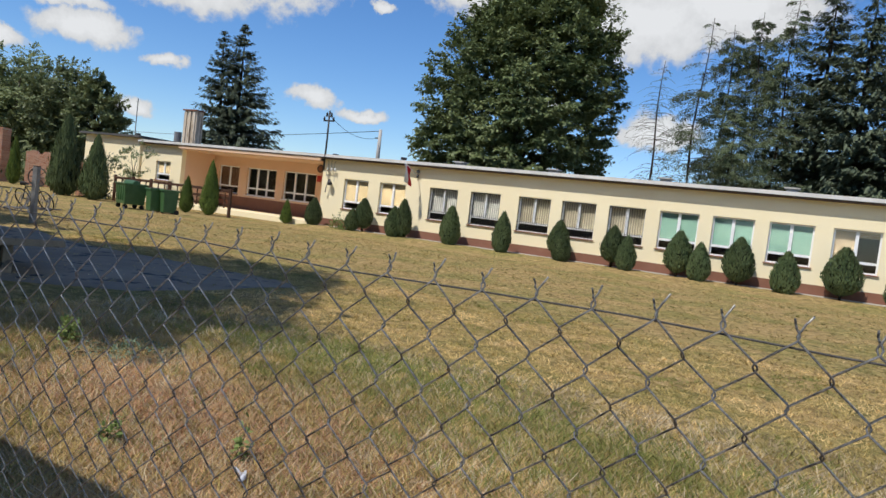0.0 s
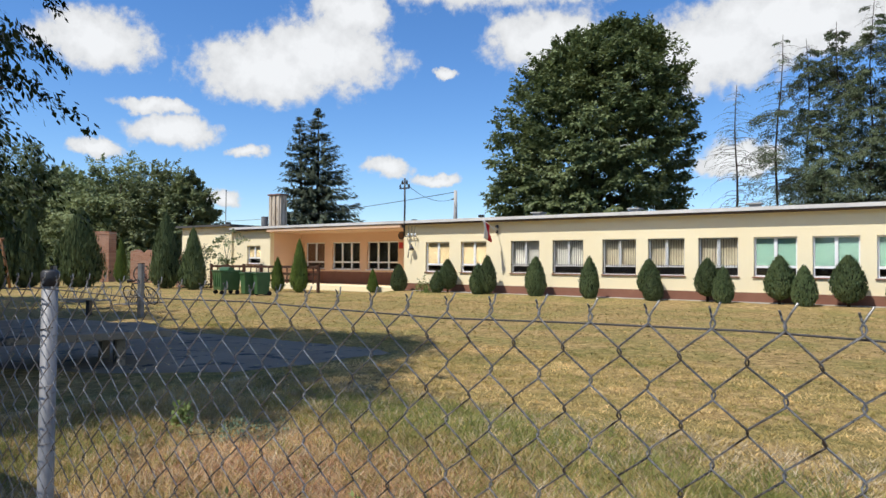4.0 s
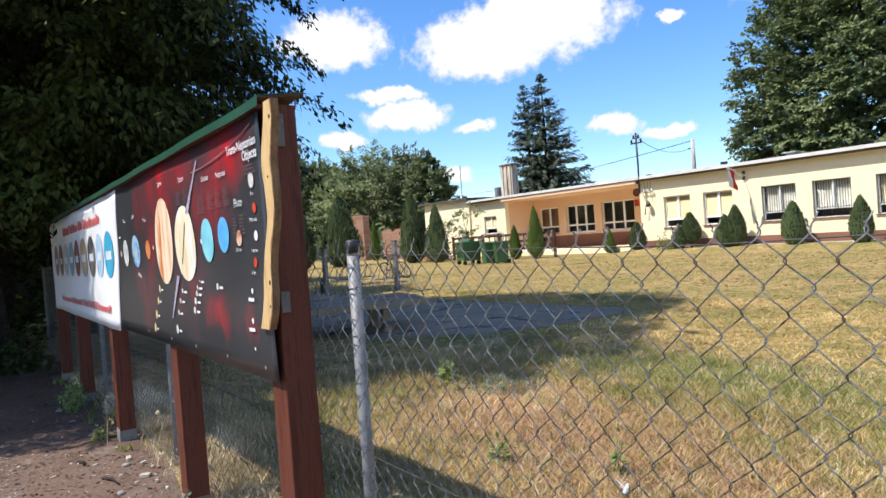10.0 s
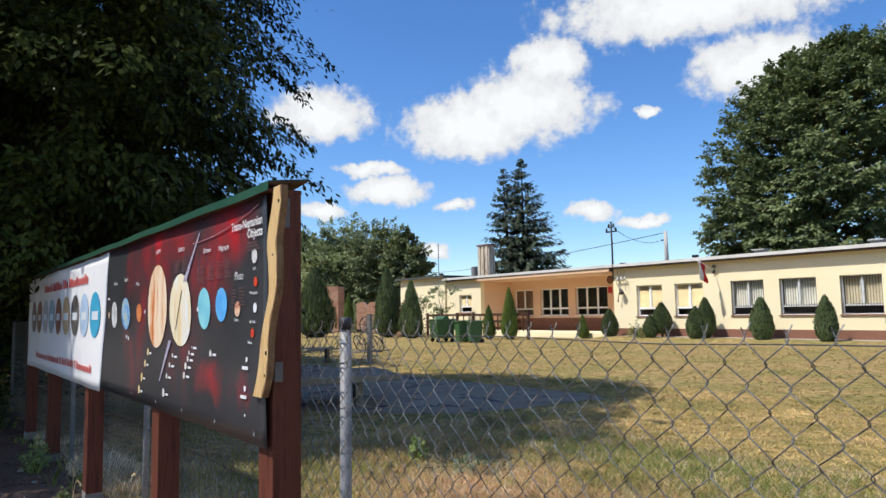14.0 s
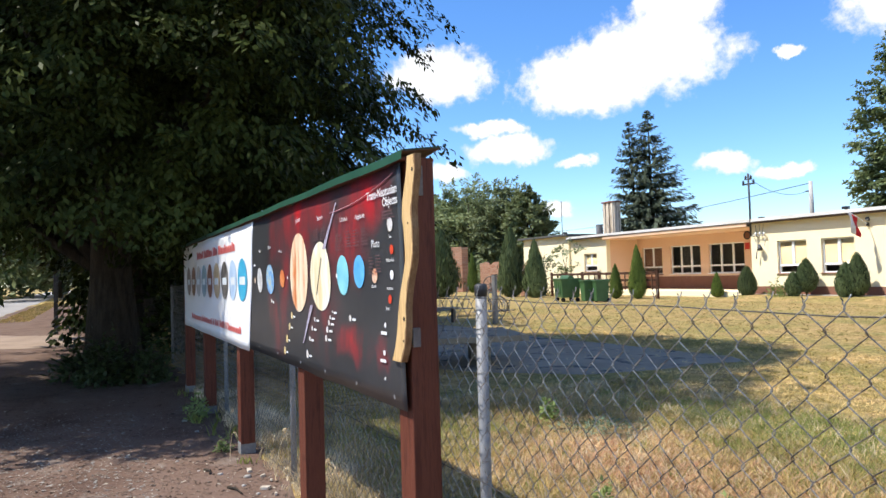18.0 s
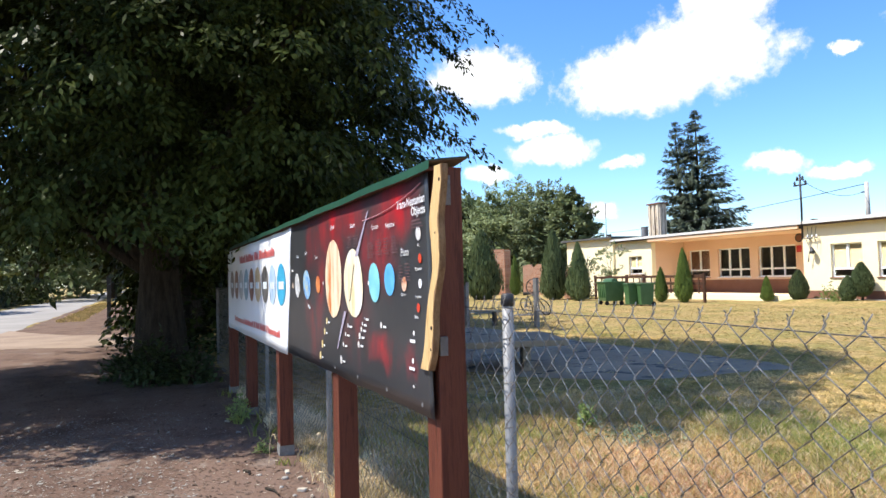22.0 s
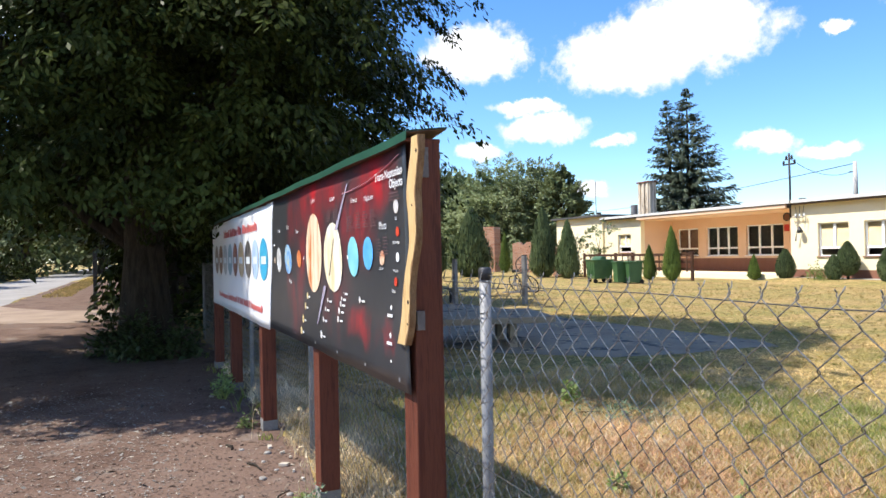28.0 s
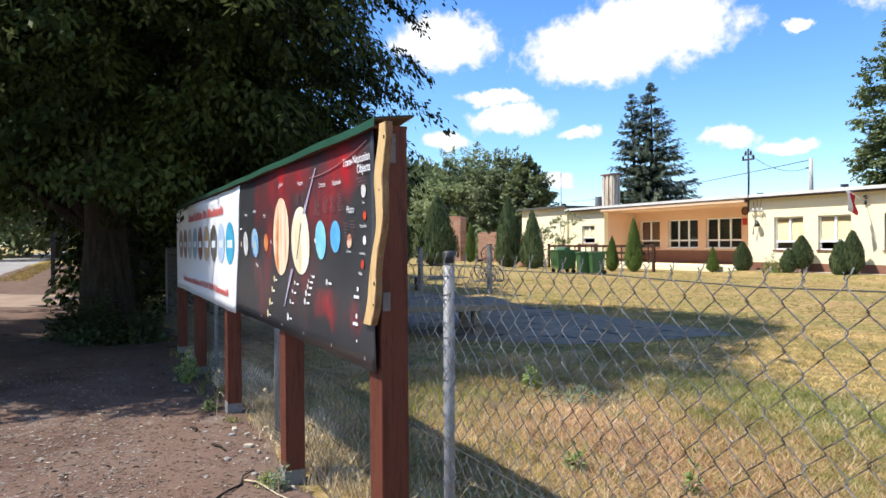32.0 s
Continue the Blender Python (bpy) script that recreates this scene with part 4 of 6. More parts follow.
def spruce(label, x, y, stems, material, seed, power=0.85):
    """stems: dx, dy, height, radius, levels, arms, spray"""
    root = thing("spruce_tree", label, "tree", (x, y, 0))
    for k, (dx, dy, h, r, levels, arms, spray) in enumerate(stems):
        spruce_stem(root, dx, dy, h, r, 0.9, 0.26, levels, arms, spray, material, seed + k, power)
    return root


TWIG = surface("dead_twig", [(0.075, 0.060, 0.050), (0.14, 0.118, 0.10)], 3, 0.9, 0.2)


def larch(label, x, y, h, r, seed, arms=90, needles=90, bare_from=1.0, lean=0.0, power=0.55, spray=0.15, low=1.0):
    """A larch: irregular thin arms with hanging twigs, needles in loose tufts; bare above a share of its height."""
    rng = np.random.default_rng(seed)
    root = thing("larch_tree", label, "tree", (x, y, 0))
    bm, wood = bmesh.new(), bmesh.new()
    spine = lambda z: np.array([lean * (z / h) ** 2 + 0.10 * math.sin(z * 0.7 + seed), 0.08 * math.sin(z * 0.9 + seed), z])
    tube(bm, [tuple(spine(h * k / 9) + np.array([0, 0, -0.1 if k == 0 else 0])) for k in range(10)], [0.10 * (1 - k / 9.6) + 0.010 for k in range(10)], 8)
    ats, alongs = [], []
    up = np.array([0, 0, 1.0])
    for j in range(arms):
        q = rng.uniform(low / h, 0.985)
        a = rng.uniform(0, 2 * math.pi)
        way = np.array([math.cos(a), math.sin(a), 0])
        side = np.cross(way, up)
        ln = r * (1 - q) ** power * rng.uniform(0.45, 1.15) + 0.22
        s0 = spine(q * h)
        bend, lift, sag = rng.normal() * 0.15, rng.uniform(-0.05, 0.35), rng.uniform(0.2, 0.6)
        curve = lambda u: s0 + ln * (way * u + side * bend * u * u + up * (lift * u - sag * u * u))
        r0 = 0.011 + 0.012 * (1 - q)
        tube(wood, [tuple(curve(u)) for u in (0.0, 0.35, 0.7, 1.0)], [r0, r0 * 0.75, r0 * 0.5, 0.004], 4, False)
        for t in range(3):
            u = rng.uniform(0.3, 1.0)
            p0 = curve(u)
            e = unit(way * 0.4 + side * rng.normal() * 0.7 + up * rng.uniform(-0.9, 0.1)) * ln * rng.uniform(0.15, 0.34)
            tube(wood, [tuple(p0), tuple(p0 + e * 0.5 + up * 0.02), tuple(p0 + e - up * 0.05)], [0.007, 0.006, 0.003], 3, False)
        if q > bare_from and rng.random() > 0.12:
            continue
        n = max(4, int(needles * (0.35 + ln / r)))
        u = rng.uniform(0.15, 1.0, (n, 1)) ** 0.8
        line = s0 + ln * (way * u + side * (bend * u * u + rng.normal(size=(n, 1)) * 0.16 * (1.1 - 0.5 * u)) + up * (lift * u - sag * u * u - np.abs(rng.normal(size=(n, 1))) * 0.10))
        ats.append(line)
        alongs.append(way * 0.5 + side * rng.normal(size=(n, 1)) * 0.7 + up * rng.uniform(-0.9, 0.2, (n, 1)))
    if ats:
        at, al = np.concatenate(ats), np.concatenate(alongs)
        crown = new("crown", np_mesh("crown", leaf_quads(rng, at, al, unit(rng.normal(size=(len(at), 3)) * 0.5 + up), spray, spray * 0.34), 4, LARCH))
        crown.parent = root
    part("trunk", bm, BARK, root, "", True)
    part("branchwork", wood, TWIG, root, "thin grey branches with hanging twigs")
    return root


def profile(z, shape):
    """Half width of a clipped crown at a height from 0 to 1."""
    foot = np.minimum(1.0, (z + 0.02) * 6) ** 0.5
    if shape == "egg":
        return 0.5 * np.sin(np.pi * np.clip(z, 0, 1) ** 0.66) ** 0.78
    if shape == "cone":
        return 0.5 * foot * np.clip(1 - z, 0, 1) ** 0.72
    return 0.5 * foot * np.clip(1 - z ** 1.8, 0, 1) ** 0.85


def bush_mesh(seed, n, material, shape, leaf=0.09, flat=1.0, ragged_=0.07):
    """A thuja crown one unit high and one wide: upright scale sprays over a dark core."""
    rng = np.random.default_rng(seed)
    z = rng.beta(1.15, 1.35, (n, 1)) * 0.98
    a = rng.uniform(0, 2 * np.pi, (n, 1))
    lump = 1 + ragged_ * np.sin(a * 5 + seed + z * 6) * np.sin(z * 14 + a * 2) + ragged_ * 0.7 * rng.normal(size=(n, 1))
    r = profile(z, shape) * lump
    d = np.concatenate([np.cos(a), np.sin(a), 0 * z], 1)
    at = d * r + np.concatenate([0 * z, 0 * z, z], 1)
    along = d * 0.55 + np.array([0, 0, 1.0]) * flat + rng.normal(size=(n, 3)) * 0.28
    verts = leaf_quads(rng, at - unit(along) * leaf * 0.4, along, unit(d + rng.normal(size=(n, 3)) * 0.4), leaf, leaf * 0.5)
    return np_mesh("crown", verts, 4, material)


# A solid body added in place of the shade between the sprays.
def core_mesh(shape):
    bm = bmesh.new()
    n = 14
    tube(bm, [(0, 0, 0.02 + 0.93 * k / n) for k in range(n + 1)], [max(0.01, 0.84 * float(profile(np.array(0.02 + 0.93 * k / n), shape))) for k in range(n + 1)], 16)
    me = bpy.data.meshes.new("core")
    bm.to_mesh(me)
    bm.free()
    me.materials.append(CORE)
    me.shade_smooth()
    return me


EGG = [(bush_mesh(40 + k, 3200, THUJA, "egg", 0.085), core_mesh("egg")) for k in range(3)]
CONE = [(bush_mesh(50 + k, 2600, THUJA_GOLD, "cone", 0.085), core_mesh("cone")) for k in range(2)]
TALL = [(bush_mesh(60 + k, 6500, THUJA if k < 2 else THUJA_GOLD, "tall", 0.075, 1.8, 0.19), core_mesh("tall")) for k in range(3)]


def bush(name, label, x, y, w, h, lift, meshes, group, turn=0.0):
    w *= 0.78
    root = thing(name, label, "shrub", (x, y, 0), group, turn)
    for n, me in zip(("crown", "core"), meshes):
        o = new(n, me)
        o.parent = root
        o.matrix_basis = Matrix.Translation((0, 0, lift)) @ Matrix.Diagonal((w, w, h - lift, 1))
    bm = bmesh.new()
    tube(bm, [(0, 0, -0.05), (0.01, 0, lift + 0.25)], [0.06, 0.04], 8)
    part("trunk", bm, BARK, root, "", True)
    return root


ROW_BUSHES = [(-22.79, 25.6, 0.82, 1.2, 0.04, 1), (-21.22, 25.7, 0.98, 1.45, 0.06, 0), (-18.54, 25.1, 0.78, 1.18, 0.08, 0), (-18.8, 26.3, 1.05, 1.7, 0.28, 0),
              (-16.55, 25.4, 0.95, 1.5, 0.05, 0), (-16.4, 25.9, 0.98, 1.85, 0.15, 0), (-13.87, 25.6, 1.05, 1.8, 0.05, 0), (-11.28, 25.1, 0.92, 1.78, 0.06, 0),
              (-9.35, 26.2, 1.05, 1.72, 0.35, 0), (-8.83, 25.15, 0.9, 1.25, 0.04, 0), (-7.2, 26.2, 1.08, 1.75, 0.35, 0), (-6.4, 25.15, 0.86, 1.45, 0.04, 0),
              (-4.85, 26.4, 1.18, 1.85, 0.3, 0), (-3.92, 25.2, 0.94, 1.5, 0.04, 0), (-2.8, 26.4, 1.3, 1.85, 0.28, 0), (-1.25, 25.1, 1.08, 1.55, 0.04, 0),
              (0.36, 26.4, 1.45, 1.9, 0.3, 0), (1.9, 25.2, 1.0, 1.5, 0.05, 0)]
for k, (x, y, w, h, lift, shape) in enumerate(ROW_BUSHES):
    far = (26.5 + (y - 25.1) * 0.35) / y
    x, y, w, h = -0.15 + (x + 0.15) * far, y * far, w * far, 1.5 + (h - 1.5) * far
    bush("thuja_shrub", ("small pointed" if shape else "clipped egg-shaped" if lift < 0.2 else "round-headed") + " green thuja in the row before the school wall", x, y, w, h, lift, (CONE[0] if shape else EGG[k % 3]), "row of thujas by the school", 47.0 * k)
for x, y, w, h, k in ((-27.37, 23.6, 0.76, 1.75, 2), (-26.23, 24.0, 0.98, 2.62, 2), (-35.56, 22.6, 1.95, 4.2, 0), (-32.85, 22.5, 1.5, 3.3, 1), (-46.7, 26.2, 0.95, 3.1, 2), (-40.5, 20.3, 2.9, 4.5, 0), (-41.5, 17.9, 2.0, 4.3, 1), (-42.0, 16.5, 2.5, 5.0, 0)):
    bush("conical_thuja", "tall conical evergreen thuja at the lawn's edge", x, y, w, h, 0.05, TALL[k], "conical evergreens", 31.0 * (x + y))

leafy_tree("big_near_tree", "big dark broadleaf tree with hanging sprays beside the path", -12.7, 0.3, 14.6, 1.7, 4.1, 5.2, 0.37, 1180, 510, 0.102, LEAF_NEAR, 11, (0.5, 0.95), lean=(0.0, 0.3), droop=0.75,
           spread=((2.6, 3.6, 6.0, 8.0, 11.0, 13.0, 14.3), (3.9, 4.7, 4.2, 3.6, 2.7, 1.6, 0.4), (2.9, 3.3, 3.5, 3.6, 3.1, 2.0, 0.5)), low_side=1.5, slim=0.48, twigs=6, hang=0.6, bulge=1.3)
leafy_tree("maple_tree", "large rounded dense green tree behind the school", -20.4, 45.0, 17.9, 2.0, 6.2, 6.0, 0.5, 1350, 140, 0.26, LEAF_FAR, 12, (0.5, 0.95), droop=0.35, top_shift=2.6, twigs=4, hang=0.22, rise=0.18,
           spread=((2.5, 5.0, 8.0, 11.0, 14.0, 16.0, 17.2), (5.2, 5.8, 6.0, 5.7, 4.9, 3.8, 2.0), (5.3, 5.7, 5.6, 4.8, 3.8, 2.6, 1.2)))
spruce("tall dark spruce with a forked top behind the entrance roof", -49.5, 47.5, ((0.0, 0.0, 16.8, 5.6, 27, 26, 0.66), (-1.3, -1.35, 15.8, 4.3, 25, 20, 0.62)), NEEDLE, 13)

# orchard and hedge trees beyond the brickwork
for k, (x, y, h, r, base) in enumerate(((-62.6, 35, 11.0, 4.6, 1.0), (-67.6, 35, 8.9, 3.4, 1.0), (-57.2, 35.5, 9.8, 3.2, 1.2), (-83.5, 33, 15.4, 6.6, 1.0), (-76, 33, 12.0, 3.6, 1.0), (-53.4, 36, 9.1, 2.1, 1.5), (-94, 32, 14.5, 6.5, 1.0))):
    leafy_tree("orchard_tree", "leafy garden tree behind the yard" if k != 5 else "thin greyish leafy tree behind the yard", x, y, h, base, r, r, 0.2, 200, 105, 0.29, LEAF_FAR if k in (3, 4, 6) else LEAF_ORCHARD, 20 + k, (0.6, 1.2) if k != 5 else (0.3, 0.7), limbs=14, rise=0.35, hang=0.25)
# tall conifers beyond the school
larch("bare dying larch with thin grey twigs behind the school", -10.8, 46, 12.8, 3.0, 60, 130, 30, 0.34, 0.1, 0.5)
larch("tall larch, bare and leaning at the top, behind the school", -8.9, 48, 16.1, 2.8, 61, 170, 130, 0.72, 0.5, 0.5)
larch("open feathery green larch behind the school", -7.3, 50, 16.2, 3.0, 62, 190, 170, 0.96, 0.0, 0.55, 0.17)
larch("open feathery green larch behind the school", -5.6, 51.5, 17.4, 3.2, 63, 210, 200, 0.97, -0.2, 0.5, 0.18)
larch("open feathery green larch behind the school", -3.9, 50, 18.0, 3.0, 64, 190, 180, 0.92, 0.2, 0.5, 0.18)
larch("low bushy larch behind the school", -6.4, 48.5, 10.5, 2.8, 65, 130, 140, 1.0, 0.0, 0.5, 0.17)
for k, (x, y, h, r) in enumerate(((-1.6, 51, 19.0, 4.0), (0.6, 49.5, 18.6, 4.2), (3.0, 49, 19.2, 4.4), (6.0, 50, 18.6, 4.4))):
    spruce("tall dense dark spruce behind the school", x, y, ((0.0, 0.0, h, r, 30, 26, 0.62),), NEEDLE, 70 + 3 * k, 0.62)
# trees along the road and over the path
# The nearer ones carry their shaded side in the near-black leaf colour.
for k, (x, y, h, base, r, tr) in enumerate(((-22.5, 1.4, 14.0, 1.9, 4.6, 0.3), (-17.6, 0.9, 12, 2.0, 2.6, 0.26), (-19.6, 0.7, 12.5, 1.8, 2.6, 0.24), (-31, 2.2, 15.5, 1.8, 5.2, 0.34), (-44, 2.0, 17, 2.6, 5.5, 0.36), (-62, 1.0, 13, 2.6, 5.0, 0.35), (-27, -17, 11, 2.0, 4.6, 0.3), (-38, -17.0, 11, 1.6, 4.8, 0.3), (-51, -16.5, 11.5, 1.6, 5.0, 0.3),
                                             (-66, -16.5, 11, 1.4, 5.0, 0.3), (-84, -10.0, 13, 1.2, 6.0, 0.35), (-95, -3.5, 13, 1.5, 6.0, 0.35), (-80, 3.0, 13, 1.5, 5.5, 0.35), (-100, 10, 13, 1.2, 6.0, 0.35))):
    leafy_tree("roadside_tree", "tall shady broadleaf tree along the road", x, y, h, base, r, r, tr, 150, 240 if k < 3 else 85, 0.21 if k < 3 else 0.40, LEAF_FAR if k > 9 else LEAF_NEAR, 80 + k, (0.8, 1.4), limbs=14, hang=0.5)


def woods():
    """Far woods that close the view along the road and behind the yard."""
    rng = np.random.default_rng(7)
    n = 70000
    u = rng.random((n, 1))
    which = rng.integers(0, 60, n)
    ang = np.radians(np.linspace(59, 128, 60))[which] + rng.normal(size=n) * 0.018
    far = 118 + 14 * np.sin(which * 2.4) + rng.normal(size=n) * 3.5
    top = 9 + 4 * np.abs(np.sin(which * 1.7)) + 2 * np.sin(which * 4.1)
    z = top * np.sqrt(rng.random(n)) * (0.75 + 0.25 * np.cos((ang - np.radians(np.linspace(59, 128, 60))[which]) / 0.03))
    at = np.stack([-np.sin(ang) * far, np.cos(ang) * far, np.maximum(z, 0.2)], 1)
    al = rng.normal(size=(n, 3)) + [0, 0, -0.2]
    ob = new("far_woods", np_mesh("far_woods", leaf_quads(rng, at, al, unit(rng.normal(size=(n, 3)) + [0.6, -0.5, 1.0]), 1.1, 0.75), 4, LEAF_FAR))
    tagged(ob, "distant green woods at the end of the road", "woods", kind="stuff")


woods()


# ---- banner prints ----
def banner_y(x, z, seed, sag=0.012):
    return PY - 0.012 + (-0.006 if seed > 5 else 0.0) + noise.noise(Vector((x * 1.4, z * 2.2, seed))) * sag


def ink(name, a, b, scale=9.0, stretch=(1, 1, 1), c=None):
    return surface(name, [a, b] if c is None else [a, b, c], scale, 0.4, 0, fine=3, stretch=stretch, spec=0.4)


def print_disc(name, x, z, rx, rz, material, parent, seed, lift=0.0045, tilt=0.0, z_lo=-1.0, z_hi=1.0):
    """A printed disc that lies on the banner; z_lo and z_hi cut it."""
    bm = bmesh.new()
    rings = [[bm.verts.new((x, banner_y(x, z, seed) - lift, z))]]
    for r in (0.5, 1.0):
        row = []
        for k in range(28):
            a = 2 * math.pi * k / 28
            u, v = r * math.cos(a), min(z_hi, max(z_lo, r * math.sin(a)))
            px, pz = x + rx * u * math.cos(tilt) - rz * v * math.sin(tilt), z + rx * u * math.sin(tilt) + rz * v * math.cos(tilt)
            row.append(bm.verts.new((px, banner_y(px, pz, seed) - lift, pz)))
        rings.append(row)
    for k in range(28):
        bm.faces.new((rings[0][0], rings[1][(k + 1) % 28], rings[1][k]))
        bm.faces.new((rings[1][k], rings[1][(k + 1) % 28], rings[2][(k + 1) % 28], rings[2][k]))
    return part(name, bm, material, parent)


def print_bar(name, x0, x1, z0, z1, material, parent, seed, lift=0.0065, slant=0.0):
    bm = bmesh.new()
    n = max(2, int((x1 - x0) / 0.12))
    low, high = [], []
    for i in range(n + 1):
        x = x0 + (x1 - x0) * i / n
        low.append(bm.verts.new((x, banner_y(x, z0, seed) - lift, z0)))
        high.append(bm.verts.new((x + slant, banner_y(x, z1, seed) - lift, z1)))
    for i in range(n):
        bm.faces.new((low[i], low[i + 1], high[i + 1], high[i]))
    return part(name, bm, material, parent)


def lettering(text, x, z, size, material, parent, seed, align="CENTER", bold=0.0):
    cu = bpy.data.curves.new("lettering", "FONT")
    cu.body, cu.size, cu.align_x, cu.align_y, cu.offset = text, size, align, "CENTER", bold
    ob = new("lettering", cu)
    me = bpy.data.meshes.new_from_object(ob)
    bpy.data.objects.remove(ob)
    bpy.data.curves.remove(cu)
    for v in me.vertices:
        px, pz = x + v.co.x, z + v.co.y
        v.co = (px, banner_y(px, pz, seed) - 0.0075, pz)
    me.materials.append(material)
    o = new("lettering", me)
    o.parent = parent
    return o


def black_prints():
    S = 3.0
    paper = ink("white_ink", (0.70, 0.70, 0.72), (0.80, 0.80, 0.80))
    grey = ink("grey_ink", (0.13, 0.07, 0.075), (0.18, 0.11, 0.115))
    pale = ink("pale_rock_ink", (0.45, 0.42, 0.40), (0.75, 0.72, 0.70), 14)
    red = ink("red_ink", (0.42, 0.02, 0.015), (0.60, 0.07, 0.03), 14)
    print_disc("planet", -4.174, 1.528, 0.215, 0.234, ink("jupiter_ink", (0.58, 0.16, 0.03), (0.82, 0.60, 0.40), 4, (3.2, 1, 0.5), (0.84, 0.72, 0.56)), black, S)
    print_disc("planet", -3.724, 1.501, 0.178, 0.186, ink("saturn_ink", (0.76, 0.56, 0.28), (0.82, 0.74, 0.54), 3.5, (2.6, 1, 0.5), (0.78, 0.82, 0.88)), black, S)
    # ring of the ringed planet: a narrow slanting band
    ring_ink = ink("ring_ink", (0.28, 0.22, 0.30), (0.45, 0.42, 0.52), 9)
    for q0, q1 in ((0.0, 0.30), (0.70, 1.0)):
        bm = bmesh.new()
        le, ri = [], []
        for i in range(7):
            q = q0 + (q1 - q0) * i / 6
            x, z = -4.085 + 0.63 * q, 1.115 + 0.755 * q
            w = 0.010 + 0.028 * math.sin(math.pi * q) ** 2
            le.append(bm.verts.new((x - w, banner_y(x, z, S) - 0.0055, z)))
            ri.append(bm.verts.new((x + w, banner_y(x, z, S) - 0.0055, z)))
        for i in range(6):
            bm.faces.new((le[i], ri[i], ri[i + 1], le[i + 1]))
        part("planet_ring", bm, ring_ink, black)
    print_bar("ring_edge", -3.80, -3.79, 1.40, 1.60, DARKMETAL, black, S, slant=0.11)
    print_disc("planet", -3.364, 1.502, 0.082, 0.098, ink("uranus_ink", (0.16, 0.50, 0.62), (0.28, 0.66, 0.72), 5), black, S)
    print_disc("planet", -3.144, 1.516, 0.070, 0.076, ink("neptune_ink", (0.06, 0.32, 0.72), (0.18, 0.52, 0.82), 5), black, S)
    print_disc("planet", -5.405, 1.486, 0.024, 0.024, ink("mercury_ink", (0.5, 0.36, 0.26), (0.66, 0.52, 0.40)), black, S)
    print_disc("planet", -5.228, 1.488, 0.086, 0.089, ink("venus_ink", (0.42, 0.42, 0.42), (0.80, 0.80, 0.78), 9), black, S)
    print_disc("planet", -4.915, 1.493, 0.10, 0.102, ink("earth_ink", (0.03, 0.12, 0.42), (0.22, 0.45, 0.70), 12, (1, 1, 1), (0.62, 0.52, 0.22)), black, S)
    print_disc("planet", -4.601, 1.494, 0.060, 0.057, ink("mars_ink", (0.55, 0.13, 0.04), (0.72, 0.28, 0.10), 9), black, S)
    print_disc("planet", -2.949, 1.494, 0.033, 0.032, ink("pluto_ink", (0.50, 0.16, 0.07), (0.72, 0.52, 0.38), 22), black, S)
    for x, z, r, m in ((-2.755, 1.706, 0.030, pale), (-2.748, 1.601, 0.020, red), (-2.750, 1.496, 0.020, paper), (-2.77, 1.395, 0.019, red), (-2.82, 1.286, 0.011, paper), (-2.83, 1.169, 0.012, paper), (-2.832, 1.061, 0.007, paper)):
        print_disc("planet", x, z, r, r, m, black, S)
    for x, z in ((-4.90, 1.345), (-4.86, 1.335), (-3.45, 1.50), (-4.46, 1.50)):
        print_disc("moon", x, z, 0.012, 0.012, paper, black, S)
    for x, z, r in ((-3.85, 1.264, 0.013), (-3.90, 1.213, 0.014), (-3.95, 1.151, 0.014), (-3.55, 1.317, 0.005), (-3.59, 1.286, 0.011), (-3.61, 1.256, 0.015), (-3.64, 1.219, 0.018), (-3.66, 1.173, 0.018),
                    (-4.36, 1.265, 0.022), (-4.42, 1.196, 0.022), (-4.49, 1.113, 0.026), (-4.55, 1.034, 0.026), (-4.01, 1.059, 0.024), (-3.28, 1.295, 0.016)):
        print_disc("moon", x, z, r, r, pale if x > -4.2 else ink("io_ink", (0.6, 0.42, 0.12), (0.7, 0.6, 0.4)), black, S)
        print_bar("caption", x + r + 0.02, x + r + 0.07, z - 0.010, z + 0.001, paper, black, S)
    lettering("Trans-Neptunian", -2.655, 1.845, 0.052, paper, black, S, "RIGHT", 0.0008)
    lettering("Objects", -2.655, 1.80, 0.052, paper, black, S, "RIGHT", 0.0008)
    lettering("Pluto", -2.925, 1.633, 0.048, paper, black, S)
    lettering("Jupiter", -4.15, 1.84, 0.038, paper, black, S)
    lettering("Saturn", -3.72, 1.815, 0.038, paper, black, S)
    lettering("Uranus", -3.33, 1.776, 0.036, paper, black, S)
    lettering("Neptune", -3.11, 1.77, 0.036, paper, black, S)
    for tx, x, z in (("Venus", -5.19, 1.70), ("Earth", -4.90, 1.712), ("Mars", -4.62, 1.672)):
        lettering(tx, x, z, 0.036, paper, black, S)
    for tx, x, z in (("Eris", -2.75, 1.655), ("Makemake", -2.76, 1.557), ("Haumea", -2.765, 1.441), ("Sedna", -2.785, 1.356), ("Charon", -2.95, 1.448)):
        lettering(tx, x, z, 0.02, paper, black, S)
    for x, z in ((-5.40, 1.60), (-2.83, 1.252), (-2.84, 1.135)):
        print_bar("caption", x - 0.032, x + 0.032, z - 0.007, z + 0.007, paper, black, S)
